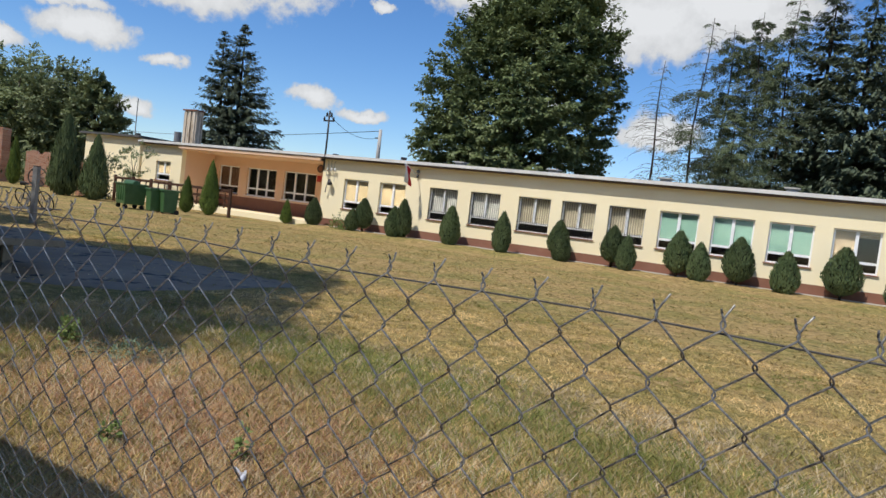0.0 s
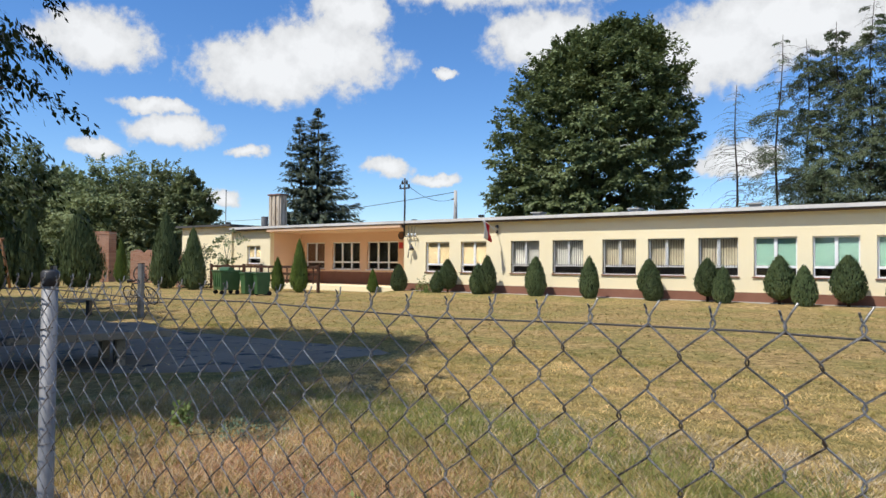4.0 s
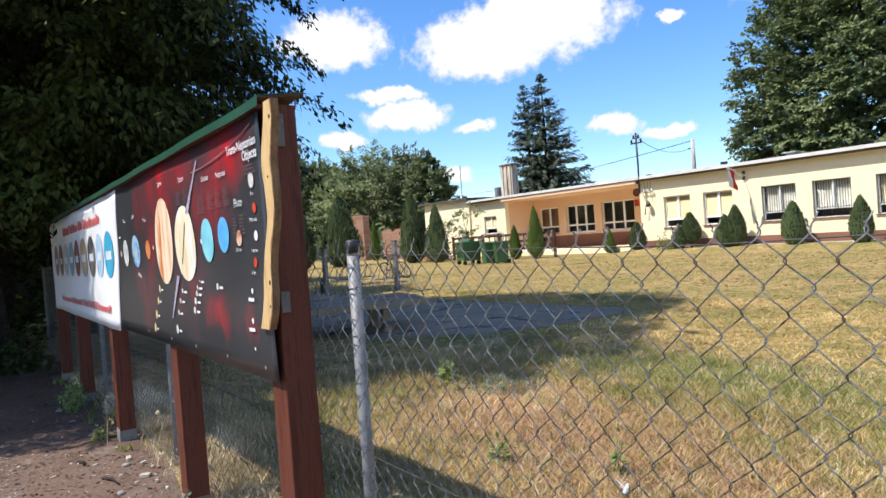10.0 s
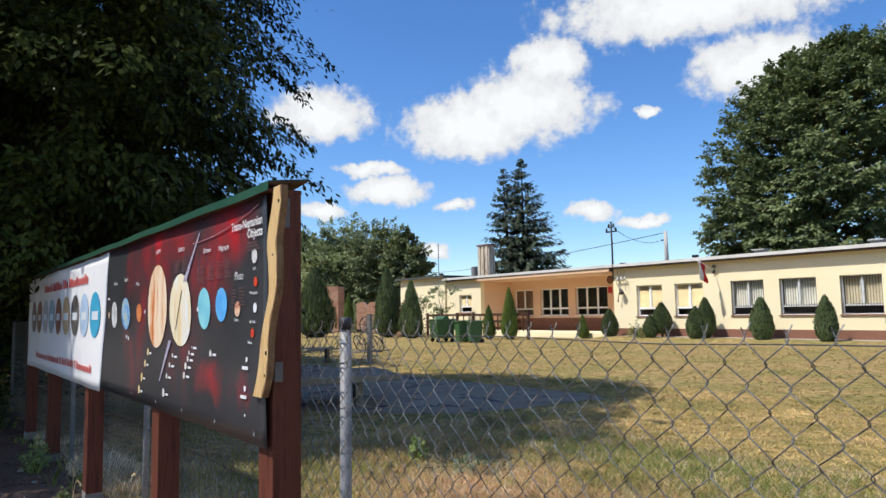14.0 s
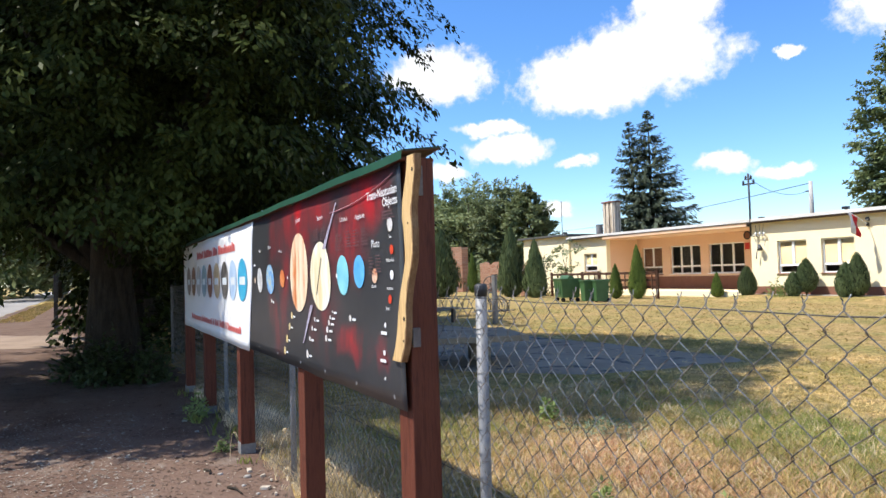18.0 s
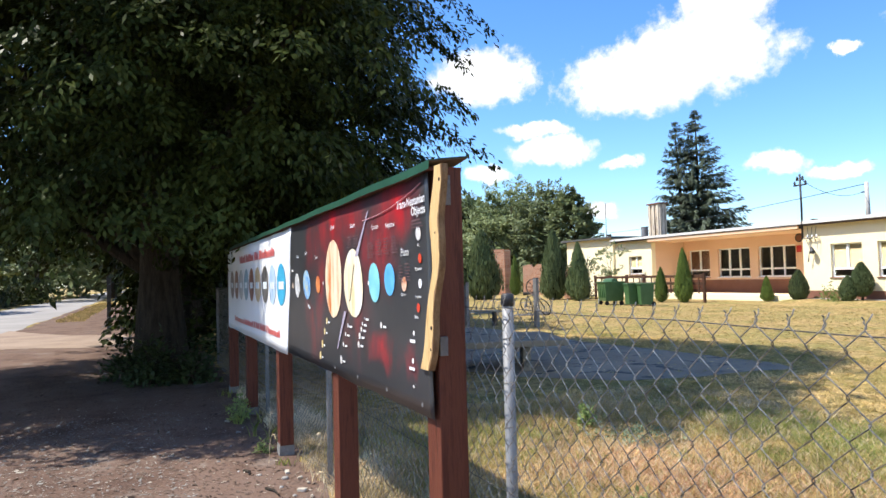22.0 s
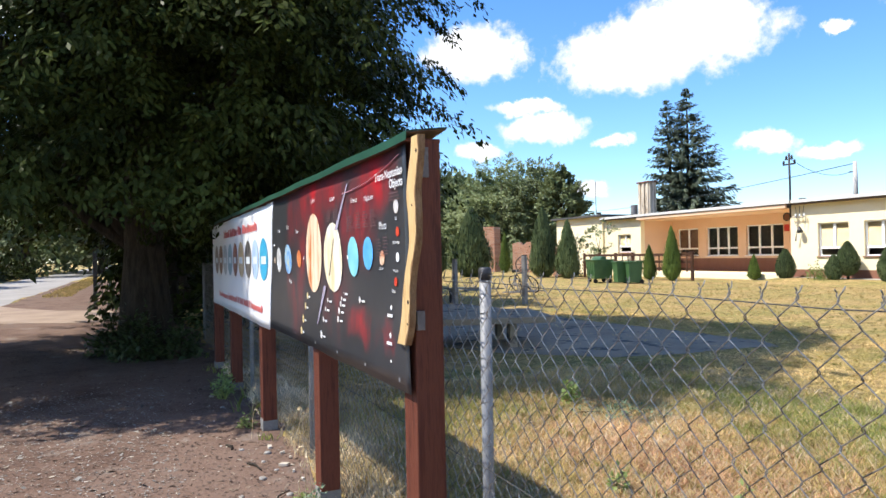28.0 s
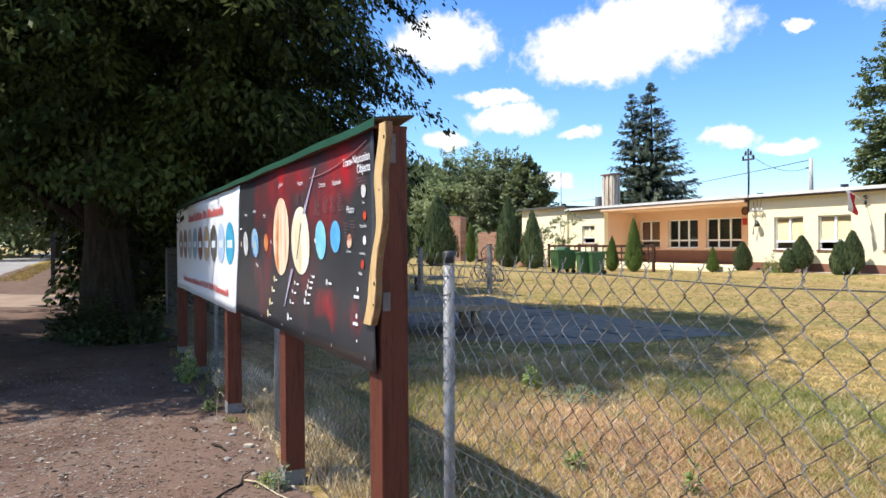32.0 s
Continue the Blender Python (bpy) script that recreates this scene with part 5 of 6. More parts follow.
    for x, z, w, rows in ((-2.76, 1.762, 0.07, 3), (-2.985, 1.575, 0.03, 6), (-2.90, 1.582, 0.035, 6), (-3.40, 1.70, 0.05, 6), (-3.27, 1.71, 0.04, 6), (-3.17, 1.71, 0.04, 6), (-3.06, 1.71, 0.04, 6), (-3.78, 1.755, 0.05, 5), (-3.65, 1.755, 0.05, 5)):
        for r in range(rows):
            print_bar("caption", x - w, x + w * (0.4 + 0.6 * abs(math.sin(r * 2.1 + x))), z - 0.014 * r - 0.002, z - 0.014 * r + 0.002, grey, black, S)
    for x in (-5.3, -4.75, -4.16, -3.68, -3.19, -2.74):
        print_disc("rivet", x, 0.998, 0.009, 0.009, STEEL, black, S, 0.006)
    # folded comet trail over the top corner
    bm = bmesh.new()
    tube(bm, [(-3.55 + 0.85 * q, banner_y(-3.55 + 0.85 * q, 1.85, S) - 0.006, 1.825 + 0.085 * q * q) for q in [k / 10 for k in range(11)]], 0.0025, 4)
    part("comet_trail", bm, ink("pink_ink", (0.5, 0.2, 0.25), (0.6, 0.35, 0.38)), black)


def white_prints():
    S = 8.0
    red = ink("crimson_ink", (0.62, 0.10, 0.10), (0.70, 0.18, 0.17), 20)
    tone = [((0.03, 0.30, 0.52), (0.06, 0.42, 0.62)), ((0.38, 0.54, 0.75), (0.50, 0.64, 0.80)), ((0.03, 0.03, 0.03), (0.22, 0.20, 0.18)), ((0.42, 0.28, 0.13), (0.62, 0.46, 0.28)), ((0.20, 0.07, 0.04), (0.30, 0.12, 0.07)),
            ((0.20, 0.32, 0.38), (0.32, 0.42, 0.46)), ((0.36, 0.36, 0.38), (0.5, 0.5, 0.5)), ((0.22, 0.10, 0.06), (0.34, 0.18, 0.10)), ((0.20, 0.15, 0.12), (0.32, 0.24, 0.19))]
    label = ink("label_ink", (0.62, 0.70, 0.76), (0.74, 0.78, 0.80))
    for k, (a, b) in enumerate(tone):
        x = -5.88 - 0.432 * k
        d = print_disc("planet_oval", x, 1.495, 0.185, 0.175, ink("oval_ink", a, b, 10), white, S)
        print_bar("caption", x - 0.10, x + 0.12, 1.455, 1.52, label, d, S)
    # heading and footline as word-long bars
    x = -6.18
    rng = random.Random(9)
    for n in (11, 3, 7, 6):
        for k in range(n):
            print_bar("heading", x - 0.058, x, 1.745, 1.83 if k == n - 1 else 1.805 + rng.choice((0, 0, 0.02)), red, white, S)
            x -= 0.082
        x -= 0.06
    x = -5.95
    for n in (9, 1, 4, 3, 1, 9, 12):
        for k in range(n):
            print_bar("footline", x - 0.052, x, 1.05, 1.115 if k == n - 1 else 1.095 + rng.choice((0, 0, 0.016)), red, white, S)
            x -= 0.074
        x -= 0.05


black_prints()
white_prints()


# ---- yard things ----
GREENBIN = surface("green_plastic", [(0.040, 0.105, 0.040), (0.060, 0.140, 0.056)], 3, 0.45, 0.05, spec=0.4)
RUBBER = surface("black_rubber", [(0.015, 0.015, 0.016), (0.03, 0.03, 0.03)], 6, 0.8, 0.1)
OLDPINE = surface("weathered_pine", [(0.36, 0.29, 0.19), (0.48, 0.40, 0.27)], 4, 0.8, 0.2, stretch=(0.6, 5, 5))
DARKWOOD = surface("dark_brown_wood", [(0.055, 0.026, 0.016), (0.10, 0.05, 0.032)], 4, 0.7, 0.3, stretch=(1, 1, 5))


def brick_material():
    m = surface("old_brick", [(0.36, 0.15, 0.08), (0.48, 0.24, 0.15)], 2, 0.9, 0.2)
    nt = m.node_tree
    b = nt.nodes.new("ShaderNodeTexBrick")
    tc = nt.nodes.new("ShaderNodeTexCoord")
    mp = nt.nodes.new("ShaderNodeMapping")
    mp.inputs["Rotation"].default_value = (radians(90), 0, 0)
    nt.links.new(tc.outputs["Object"], mp.inputs["Vector"])
    nt.links.new(mp.outputs[0], b.inputs["Vector"])
    b.inputs["Color1"].default_value, b.inputs["Color2"].default_value, b.inputs["Mortar"].default_value = (0.33, 0.125, 0.065, 1), (0.50, 0.235, 0.14, 1), (0.46, 0.36, 0.28, 1)
    b.inputs["Scale"].default_value, b.inputs["Mortar Size"].default_value = 1.0, 0.012
    b.inputs["Brick Width"].default_value, b.inputs["Row Height"].default_value = 0.26, 0.075
    nt.links.new(b.outputs["Color"], nt.nodes["Principled BSDF"].inputs["Base Color"])
    return m


BRICK = brick_material()


def waste_container(x, y):
    root = thing("waste_container", "large dark green plastic waste container with closed lid", "bin", (x, y, 0), turn=-20)
    bm = bmesh.new()
    box(bm, -0.68, 0.68, -0.48, 0.48, 0.2, 1.08, 0.04)
    for v in bm.verts:
        f = 0.88 + 0.12 * (v.co.z - 0.2) / 0.88
        v.co.x, v.co.y = v.co.x * f, v.co.y * f
    b = part("body", bm, GREENBIN, root)
    for k in range(4):
        boxed("rib", (-0.45 + 0.3 * k, -0.41 + 0.3 * k, -0.49, -0.44, 0.35, 0.98), GREENBIN, b, "", 0.01)
    bm = bmesh.new()
    box(bm, -0.72, 0.72, -0.52, 0.52, 1.06, 1.12, 0.02)
    tube(bm, [(-0.68, 0.0, 1.10), (-0.68, 0.0, 1.1), (0.68, 0.0, 1.1)], [0.1, 0.16, 0.16], 12)
    part("lid", bm, GREENBIN, root)
    for sx in (-0.5, 0.5):
        for sy in (-0.35, 0.35):
            bm = bmesh.new()
            tube(bm, [(sx - 0.03, sy, 0.1), (sx + 0.03, sy, 0.1)], 0.1, 14)
            part("wheel", bm, RUBBER, root)


def wheelie_bin(x, y, turn):
    root = thing("wheeled_bin", "green two-wheeled household bin beside the container", "bin", (x, y, 0), "small bins", turn)
    bm = bmesh.new()
    box(bm, -0.27, 0.27, -0.32, 0.32, 0.06, 0.96, 0.03)
    for v in bm.verts:
        f = 0.82 + 0.18 * v.co.z / 0.96
        v.co.x, v.co.y = v.co.x * f, v.co.y * f
    part("body", bm, GREENBIN, root)
    boxed("lid", (-0.29, 0.29, -0.36, 0.36, 0.955, 1.03), GREENBIN, root, "", 0.02)
    for s in (-0.24, 0.24):
        bm = bmesh.new()
        tube(bm, [(s - 0.025, 0.28, 0.1), (s + 0.025, 0.28, 0.1)], 0.1, 14)
        part("wheel", bm, RUBBER, root)


waste_container(-27.3, 20.5)
wheelie_bin(-25.75, 20.55, -15)
wheelie_bin(-25.1, 20.75, -22)


def wooden_fence():
    root = thing("wooden_fence", "low dark brown wooden rail fence before the entrance", "fence")
    x0, x1, y = -33.9, -25.3, 24.4
    n = 6
    for k in range(n + 1):
        x = x0 + (x1 - x0) * k / n
        boxed("post", (x - 0.06, x + 0.06, y - 0.06, y + 0.06, -0.1, 1.40), DARKWOOD, root, "", 0.01)
    for z in (0.5, 0.85, 1.2):
        boxed("rail", (x0, x1, y - 0.095, y - 0.062, z, z + 0.13), DARKWOOD, root, "", 0.006)
    for k in range(3 * n):
        x = x0 + (x1 - x0) * (k + 0.5) / (3 * n)
        boxed("slat", (x - 0.03, x + 0.03, y - 0.13, y - 0.096, 0.42, 1.30), DARKWOOD, root)


wooden_fence()


def brickwork():
    p = thing("brick_pillar", "tall weathered red brick pillar with a capping course", "pillar", (-50.3, 26.9, 0), turn=38)
    boxed("shaft", (-0.62, 0.62, -0.62, 0.62, -0.1, 3.45), BRICK, p)
    boxed("capping", (-0.64, 0.64, -0.64, 0.64, 3.45, 3.66), BRICK, p, "", 0.02)
    w = thing("brick_wall_stub", "broken pinkish brick wall remnant", "wall", (-46.0, 28.0, 0), turn=32)
    bm = bmesh.new()
    rim = [(-1.4 + 0.2 * k, 2.25 + 0.12 * math.sin((k // 2) * 2.3)) for k in range(15)]
    bm.faces.new([bm.verts.new((x, -0.15, z)) for x, z in [(-1.4, -0.1), (1.4, -0.1)] + rim[::-1]])
    ex = bmesh.ops.extrude_face_region(bm, geom=bm.faces[:])
    bmesh.ops.translate(bm, vec=(0, 0.3, 0), verts=[v for v in ex["geom"] if isinstance(v, bmesh.types.BMVert)])
    bmesh.ops.recalc_face_normals(bm, faces=bm.faces)
    part("masonry", bm, BRICK, w)
    s = thing("leaning_brick_slab", "leaning narrow slab of old brickwork among the evergreens", "slab", (-36.5, 24.3, 0), turn=30)
    bm = bmesh.new()
    box(bm, -0.3, 0.3, -0.18, 0.18, -0.2, 1.95, 0.02)
    for v in bm.verts:
        v.co.x -= 0.16 * v.co.z
    part("masonry", bm, BRICK, s)
    c = thing("cart_wheel", "old dark cart wheel leaning on the brickwork", "wheel", (-45.2, 26.9, 0.62), turn=32)
    bm = bmesh.new()
    tube(bm, [(0.6 * math.cos(a), 0, 0.6 * math.sin(a)) for a in [2 * math.pi * k / 24 for k in range(25)]], 0.04, 6)
    part("rim", bm, DARKMETAL, c)
    for k in range(4):
        a = math.pi * k / 4
        bm = bmesh.new()
        tube(bm, [(-0.58 * math.cos(a), 0, -0.58 * math.sin(a)), (0.58 * math.cos(a), 0, 0.58 * math.sin(a))], 0.022, 5)
        part("spoke", bm, DARKMETAL, c)


brickwork()


def concrete_table():
    root = thing("concrete_table", "low grey concrete slab table on stub legs at the court", "table", (-10.5, 5.1, 0), turn=73)
    # local x runs along the slab, y across
    boxed("slab", (-3.0, 1.35, -0.85, 0.85, 0.40, 0.50), COURT, root, "", 0.015)
    for x in (-2.2, 0.72):
        for y in (-0.5, 0.5):
            boxed("leg", (x - 0.06, x + 0.06, y - 0.12, y + 0.12, -0.05, 0.38), COURT, root, "", 0.01)


concrete_table()


def yard_posts():
    for x, y, h in ((-17.6, 10.55, 1.42), (-19.1, 9.0, 1.35)):
        root = thing("steel_post", "plain grey square steel post standing in the lawn", "post", (x, y, 0), "lawn posts", 20)
        boxed("shaft", (-0.06, 0.06, -0.06, 0.06, -0.1, h), STEEL, root, "", 0.006)
        boxed("cap", (-0.065, 0.065, -0.065, 0.065, h, h + 0.02), DARKMETAL, root)


yard_posts()


def bike_rack(x, y, turn, n):
    root = thing("bicycle_rack", "silver tubular bicycle rack with slanting wheel loops on the grass", "bicycle rack", (x, y, 0), "bicycle racks", turn)
    for s in (-0.2, 0.2):
        bm = bmesh.new()
        tube(bm, [(-0.2, s, 0.03), (0.28 * n, s, 0.03)], 0.02, 8)
        part("ground_bar", bm, STEEL, root, "", True)
    for k in range(n):
        bm = bmesh.new()
        x0 = 0.28 * k
        tube(bm, [(x0, -0.2, 0.03), (x0 + 0.10, -0.18, 0.42), (x0 + 0.12, -0.08, 0.5), (x0 + 0.12, 0.08, 0.5), (x0 + 0.10, 0.18, 0.42), (x0, 0.2, 0.03)], 0.014, 7)
        part("wheel_loop", bm, STEEL, root, "", True)


bike_rack(-25.7, 12.6, 92, 6)
bike_rack(-22.8, 13.0, 104, 6)


def bench():
    root = thing("park_bench", "low straw-coloured slatted wooden bench on the lawn", "bench", (-19.5, 9.6, 0), turn=50)
    for k in range(3):
        boxed("slat", (-0.7, 0.7, -0.2 + 0.14 * k, -0.09 + 0.14 * k, 0.42, 0.46), OLDPINE, root, "", 0.006)
    for s in (-0.5, 0.5):
        boxed("leg", (s - 0.04, s + 0.04, -0.17, 0.19, -0.02, 0.42), DARKMETAL, root, "", 0.006)


bench()


# ---- masts, wires and things on the wall ----
def mast():
    root = thing("roof_mast", "thin dark steel service mast with a crossarm on the school wall", "mast", (-22.15, 27.22, 0))
    bm = bmesh.new()
    tube(bm, [(0, 0, 2.85), (0.02, 0, 4.3), (0, 0, 5.75)], 0.045, 8)
    part("tube", bm, DARKMETAL, root, "", True)
    boxed("crossarm", (-0.32, 0.32, -0.03, 0.03, 5.22, 5.29), DARKMETAL, root)
    for x, z in ((-0.28, 5.29), (0.28, 5.29), (-0.14, 5.5), (0.14, 5.5)):
        bm = bmesh.new()
        tube(bm, [(x, 0, z), (x, 0, z + 0.06), (x, 0, z + 0.16)], [0.03, 0.055, 0.03], 8)
        part("insulator", bm, DARKMETAL, root, "", True)
    boxed("crossarm", (-0.2, 0.2, -0.025, 0.025, 5.46, 5.51), DARKMETAL, root)
    b = bmesh.new()
    tube(b, [(-0.1, 0.2, 2.84), (0.62, 0.2, 2.84)], 0.022, 6)
    tube(b, [(0.62, 0.2, 2.84), (0.56, 0.2, 2.35)], 0.012, 6)
    tube(b, [(0.0, 0.2, 2.84), (0.30, 0.2, 2.1)], 0.01, 6)
    part("bracket", b, STEEL, root, "grey wall bracket")
    for x in (0.12, 0.34, 0.56):
        bm = bmesh.new()
        tube(bm, [(x, 0.18, 3.35), (x + (0.3 - x) * 0.4, 0.18, 2.75)], 0.009, 5)
        part("lead_wire", bm, DARKMETAL, root)
        bm = bmesh.new()
        tube(bm, [(x, 0.18, 2.86), (x, 0.18, 2.93), (x, 0.18, 3.0)], [0.03, 0.045, 0.02], 8)
        part("insulator", bm, WHITE, root, "white porcelain insulator", True)
    lamp = thing("wall_lamp", "small dark bell-shaped lamp hanging under the service bracket", "lamp", (-21.83, 27.36, 2.28))
    bm = bmesh.new()
    tube(bm, [(0, 0, 0.16), (0, 0, 0.1), (0.03, 0, -0.02), (0.05, -0.02, -0.10)], [0.03, 0.07, 0.11, 0.14], 12)
    part("shade", bm, DARKMETAL, lamp, "", True)
    bm = bmesh.new()
    tube(bm, [(-0.2, 0.02, -0.5), (-0.16, 0.02, -0.2), (-0.05, 0.02, 0.12)], [0.035, 0.02, 0.015], 7)
    part("arm", bm, STEEL, lamp, "", True)
    pole = thing("service_pole", "round grey concrete power pole behind the school", "pole", (-24.07, 34.44, 0))
    bm = bmesh.new()
    tube(bm, [(0, 0, 3.0), (0, 0, 5.9)], [0.14, 0.10], 10)
    part("shaft", bm, CONCRETE, pole, "", True)
    boxed("bracket", (-0.3, 0.05, -0.04, 0.04, 5.35, 5.42), DARKMETAL, pole)

    def wire(name, a, b, sag, r, label):
        bm = bmesh.new()
        a, b = Vector(a), Vector(b)
        tube(bm, [a.lerp(b, k / 16) - Vector((0, 0, sag * 4 * (k / 16) * (1 - k / 16))) for k in range(17)], r, 5)
        tagged(part(name, bm, DARKMETAL), label, "cable")

    wire("overhead_cable", (-22.15, 27.22, 5.55), (-24.2, 34.4, 5.4), 0.45, 0.012, "thin black overhead cable sagging between mast and pole")
    wire("overhead_cable", (-24.1, 34.4, 5.8), (-90, 62, 7.6), 0.6, 0.02, "thin black overhead cable running off behind the trees")
    tall = thing("antenna_mast", "thin grey antenna mast on the far wing's roof", "mast", (-40.2, 30, 3.8))
    bm = bmesh.new()
    tube(bm, [(0, 0, 0), (0, 0, 2.65)], 0.03, 7)
    tube(bm, [(-0.12, 0, 2.45), (0.12, 0, 2.45)], 0.012, 5)
    part("tube", bm, STEEL, tall)


mast()


def wall_signs():
    e = thing("entrance_emblem", "round dark emblem plaque on the entrance wall", "plaque", (-24.59, 29.99, 3.03))
    bm = bmesh.new()
    tube(bm, [(0, -0.02, 0), (0, 0.0, 0)], 0.19, 20)
    part("disc", bm, PLINTH, e)
    bm = bmesh.new()
    tube(bm, [(0.19 * math.cos(a), -0.025, 0.19 * math.sin(a)) for a in [2 * math.pi * k / 24 for k in range(25)]], 0.03, 6, False)
    part("wreath", bm, DARKMETAL, e, "", True)
    p = thing("entrance_plaque", "small red rectangular plaque on the entrance wall", "plaque", (-24.62, 29.99, 2.48))
    boxed("panel", (-0.14, 0.14, -0.02, 0.0, -0.17, 0.17), surface("red_enamel", [(0.45, 0.03, 0.03), (0.55, 0.06, 0.05)], 4, 0.4, 0.02), p)
    f = thing("flag", "white and red flag on a slanting pole fixed to the wall", "flag", (-16.9, 27.55, 2.85))
    bm = bmesh.new()
    tube(bm, [(0, 0, 0.12), (-0.02, -1.2, 0.62)], 0.016, 8)
    part("pole", bm, WHITE, f, "", True)
    boxed("holder", (-0.04, 0.04, -0.08, 0.0, 0.05, 0.2), DARKMETAL, f)
    bm = bmesh.new()
    tube(bm, [(0.06, -0.06, 0.30), (0.06, -0.16, 0.36)], [0.05, 0.08], 10)
    part("loudspeaker", bm, DARKMETAL, f, "small dark horn under the flag")
    for name, q0, q1, col in (("white_half", 0.78, 0.99, (0.78, 0.78, 0.78)), ("red_half", 0.57, 0.78, (0.62, 0.03, 0.04))):
        bm = bmesh.new()
        rows = []
        for i in range(9):
            u = i / 8
            row = []
            for j in range(5):
                q = q0 + (q1 - q0) * j / 4
                drop = 0.80 * u
                row.append(bm.verts.new((-0.02 * q + 0.05 * math.sin(6 * u + 5 * q), -1.2 * q + 0.12 * u + 0.03 * math.sin(9 * u + 3 * j), 0.12 + 0.5 * q - drop)))
            rows.append(row)
        for a, b in zip(rows, rows[1:]):
            for j in range(4):
                bm.faces.new((a[j], a[j + 1], b[j + 1], b[j]))
        thicken(bm, (0.004, 0, 0))
        part(name, bm, surface(name + "_cloth", [col, tuple(0.9 * c for c in col)], 4, 0.8, 0.1, through_=0.2), f, "", True)


wall_signs()


# ---- low growth and litter ----
def blades(name, label, category, n, x0, x1, y0, y1, h, material, seed, keep=None, lean=0.45, width=0.006, clump=6, power=1.0):
    """Grass blades in small tufts."""
    rng = np.random.default_rng(seed)
    m, tall = n // clump, h > 0.08
    c = np.stack([rng.uniform(x0, x1, m), y0 + (y1 - y0) * rng.random(m) ** power], 1)
    if keep is not None:
        c = c[keep(c[:, 0], c[:, 1], rng)]
    m = len(c)
    base = np.repeat(c, clump, 0) + rng.normal(size=(m * clump, 2)) * 0.022
    hh = np.repeat(h * rng.uniform(0.5, 1.35, m), clump) * rng.uniform(0.5, 1.2, m * clump)
    a = rng.uniform(0, 2 * np.pi, m * clump)
    side = np.stack([np.cos(a), np.sin(a), 0 * a], 1) * width * rng.uniform(0.6, 1.4, (m * clump, 1))
    b3 = np.concatenate([base, np.zeros((m * clump, 1)) - 0.004], 1)
    b = rng.uniform(0, 2 * np.pi, m * clump)
    tip = b3 + np.stack([np.cos(b) * lean * hh, np.sin(b) * lean * hh, hh], 1)
    if tall:
        mid = b3 + np.stack([np.cos(b) * lean * 0.3 * hh, np.sin(b) * lean * 0.3 * hh, hh * 0.6], 1)
        v = np.stack([b3 - side, b3 + side, mid + side * 0.7, tip, mid - side * 0.7], 1).reshape(-1, 3)
    else:
        v = np.stack([b3 - side * 1.3, b3 + side * 1.3, tip], 1).reshape(-1, 3)
    ob = new(name, np_mesh(name, v, 5 if tall else 3, material))
    return tagged(ob, label, category, kind="stuff")


def off_court(x, y, rng):
    return ~((x < -7.6) & (y > 4.0) & (y < 9.2) & (x - -7.8 < (y - 9) * 0.5 + 2.0) & (rng.random(len(x)) < 0.97))


def brown(x, y):
    return np.exp(-(((x + 4.0) / 2.0) ** 2 + ((y - 3.6) / 0.9) ** 2)) + np.exp(-(((x + 1.4) / 1.6) ** 2 + ((y - 2.7) / 0.6) ** 2))



def green(x, y):
    return np.exp(-(((x + 4.3) / 1.5) ** 2 + ((y - 5.6) / 0.8) ** 2)) + np.exp(-(((x + 1.3) / 1.6) ** 2 + ((y - 4.7) / 0.9) ** 2)) + np.exp(-(((x + 6.0) / 0.9) ** 2 + ((y - 2.8) / 0.8) ** 2)) + 0.5 * np.exp(-(((y - 1.7) / 0.35) ** 2))


blades("lawn_grass", "short dry yellow-green grass", "grass", 240000, -7.4, 3.6, 1.42, 5.2, 0.055, BLADE, 1, lambda x, y, r: brown(x, y) < r.random(len(x)) + 0.35, 1.1, 0.0032, 4, 1.3)
blades("lawn_grass", "short dry yellow-green grass a little farther off", "grass", 170000, -15, 5, 4.6, 11, 0.036, BLADE, 2, off_court, 1.3, 0.0048, 5, 1.2)
blades("lawn_grass", "short dry yellow-green grass before the school", "grass", 70000, -24, 8, 10, 24, 0.03, BLADE, 8, None, 1.4, 0.011, 5, 1.0)
blades("dead_grass", "reddish-brown dead grass by the fence", "grass", 110000, -7, 1.5, 1.4, 4.9, 0.056, STRAW, 3, lambda x, y, r: brown(x, y) > r.random(len(x)) * 0.8, 1.1, 0.0030, 5)
GREENBLADE = surface("green_grass", [(0.22, 0.26, 0.062), (0.40, 0.42, 0.13)], 0.8, 0.7, 0, vary=0.4, through_=0.5)
blades("green_grass", "patches of longer green grass in the lawn", "grass", 130000, -7, 3.6, 1.5, 6.4, 0.075, GREENBLADE, 4, lambda x, y, r: green(x, y) + 0.25 * np.sin(x * 5.1 + y * 3.0) * np.sin(y * 6 - x * 2) > 0.05 + r.random(len(x)) * 0.8, 0.9, 0.0032)
STALK = surface("dead_stalk", [(0.34, 0.25, 0.13), (0.62, 0.50, 0.32), (0.74, 0.64, 0.46)], 0.9, 0.7, 0, vary=0.8, through_=0.2)
blades("dry_stalks", "thin pale dead stalks standing in the lawn", "grass", 80000, -7.5, 3.6, 1.42, 6.5, 0.075, STALK, 12, None, 1.1, 0.0026, 3, 1.4)
blades("verge_grass", "tall dry grass stalks under the fence", "grass", 5000, -11, 2.5, 1.2, 1.42, 0.10, STALK, 5, lambda x, y, r: np.sin(x * 3.1) + np.sin(x * 7.3 + 1) > r.random(len(x)) * 1.6 - 0.9, 0.5, 0.003, 7)
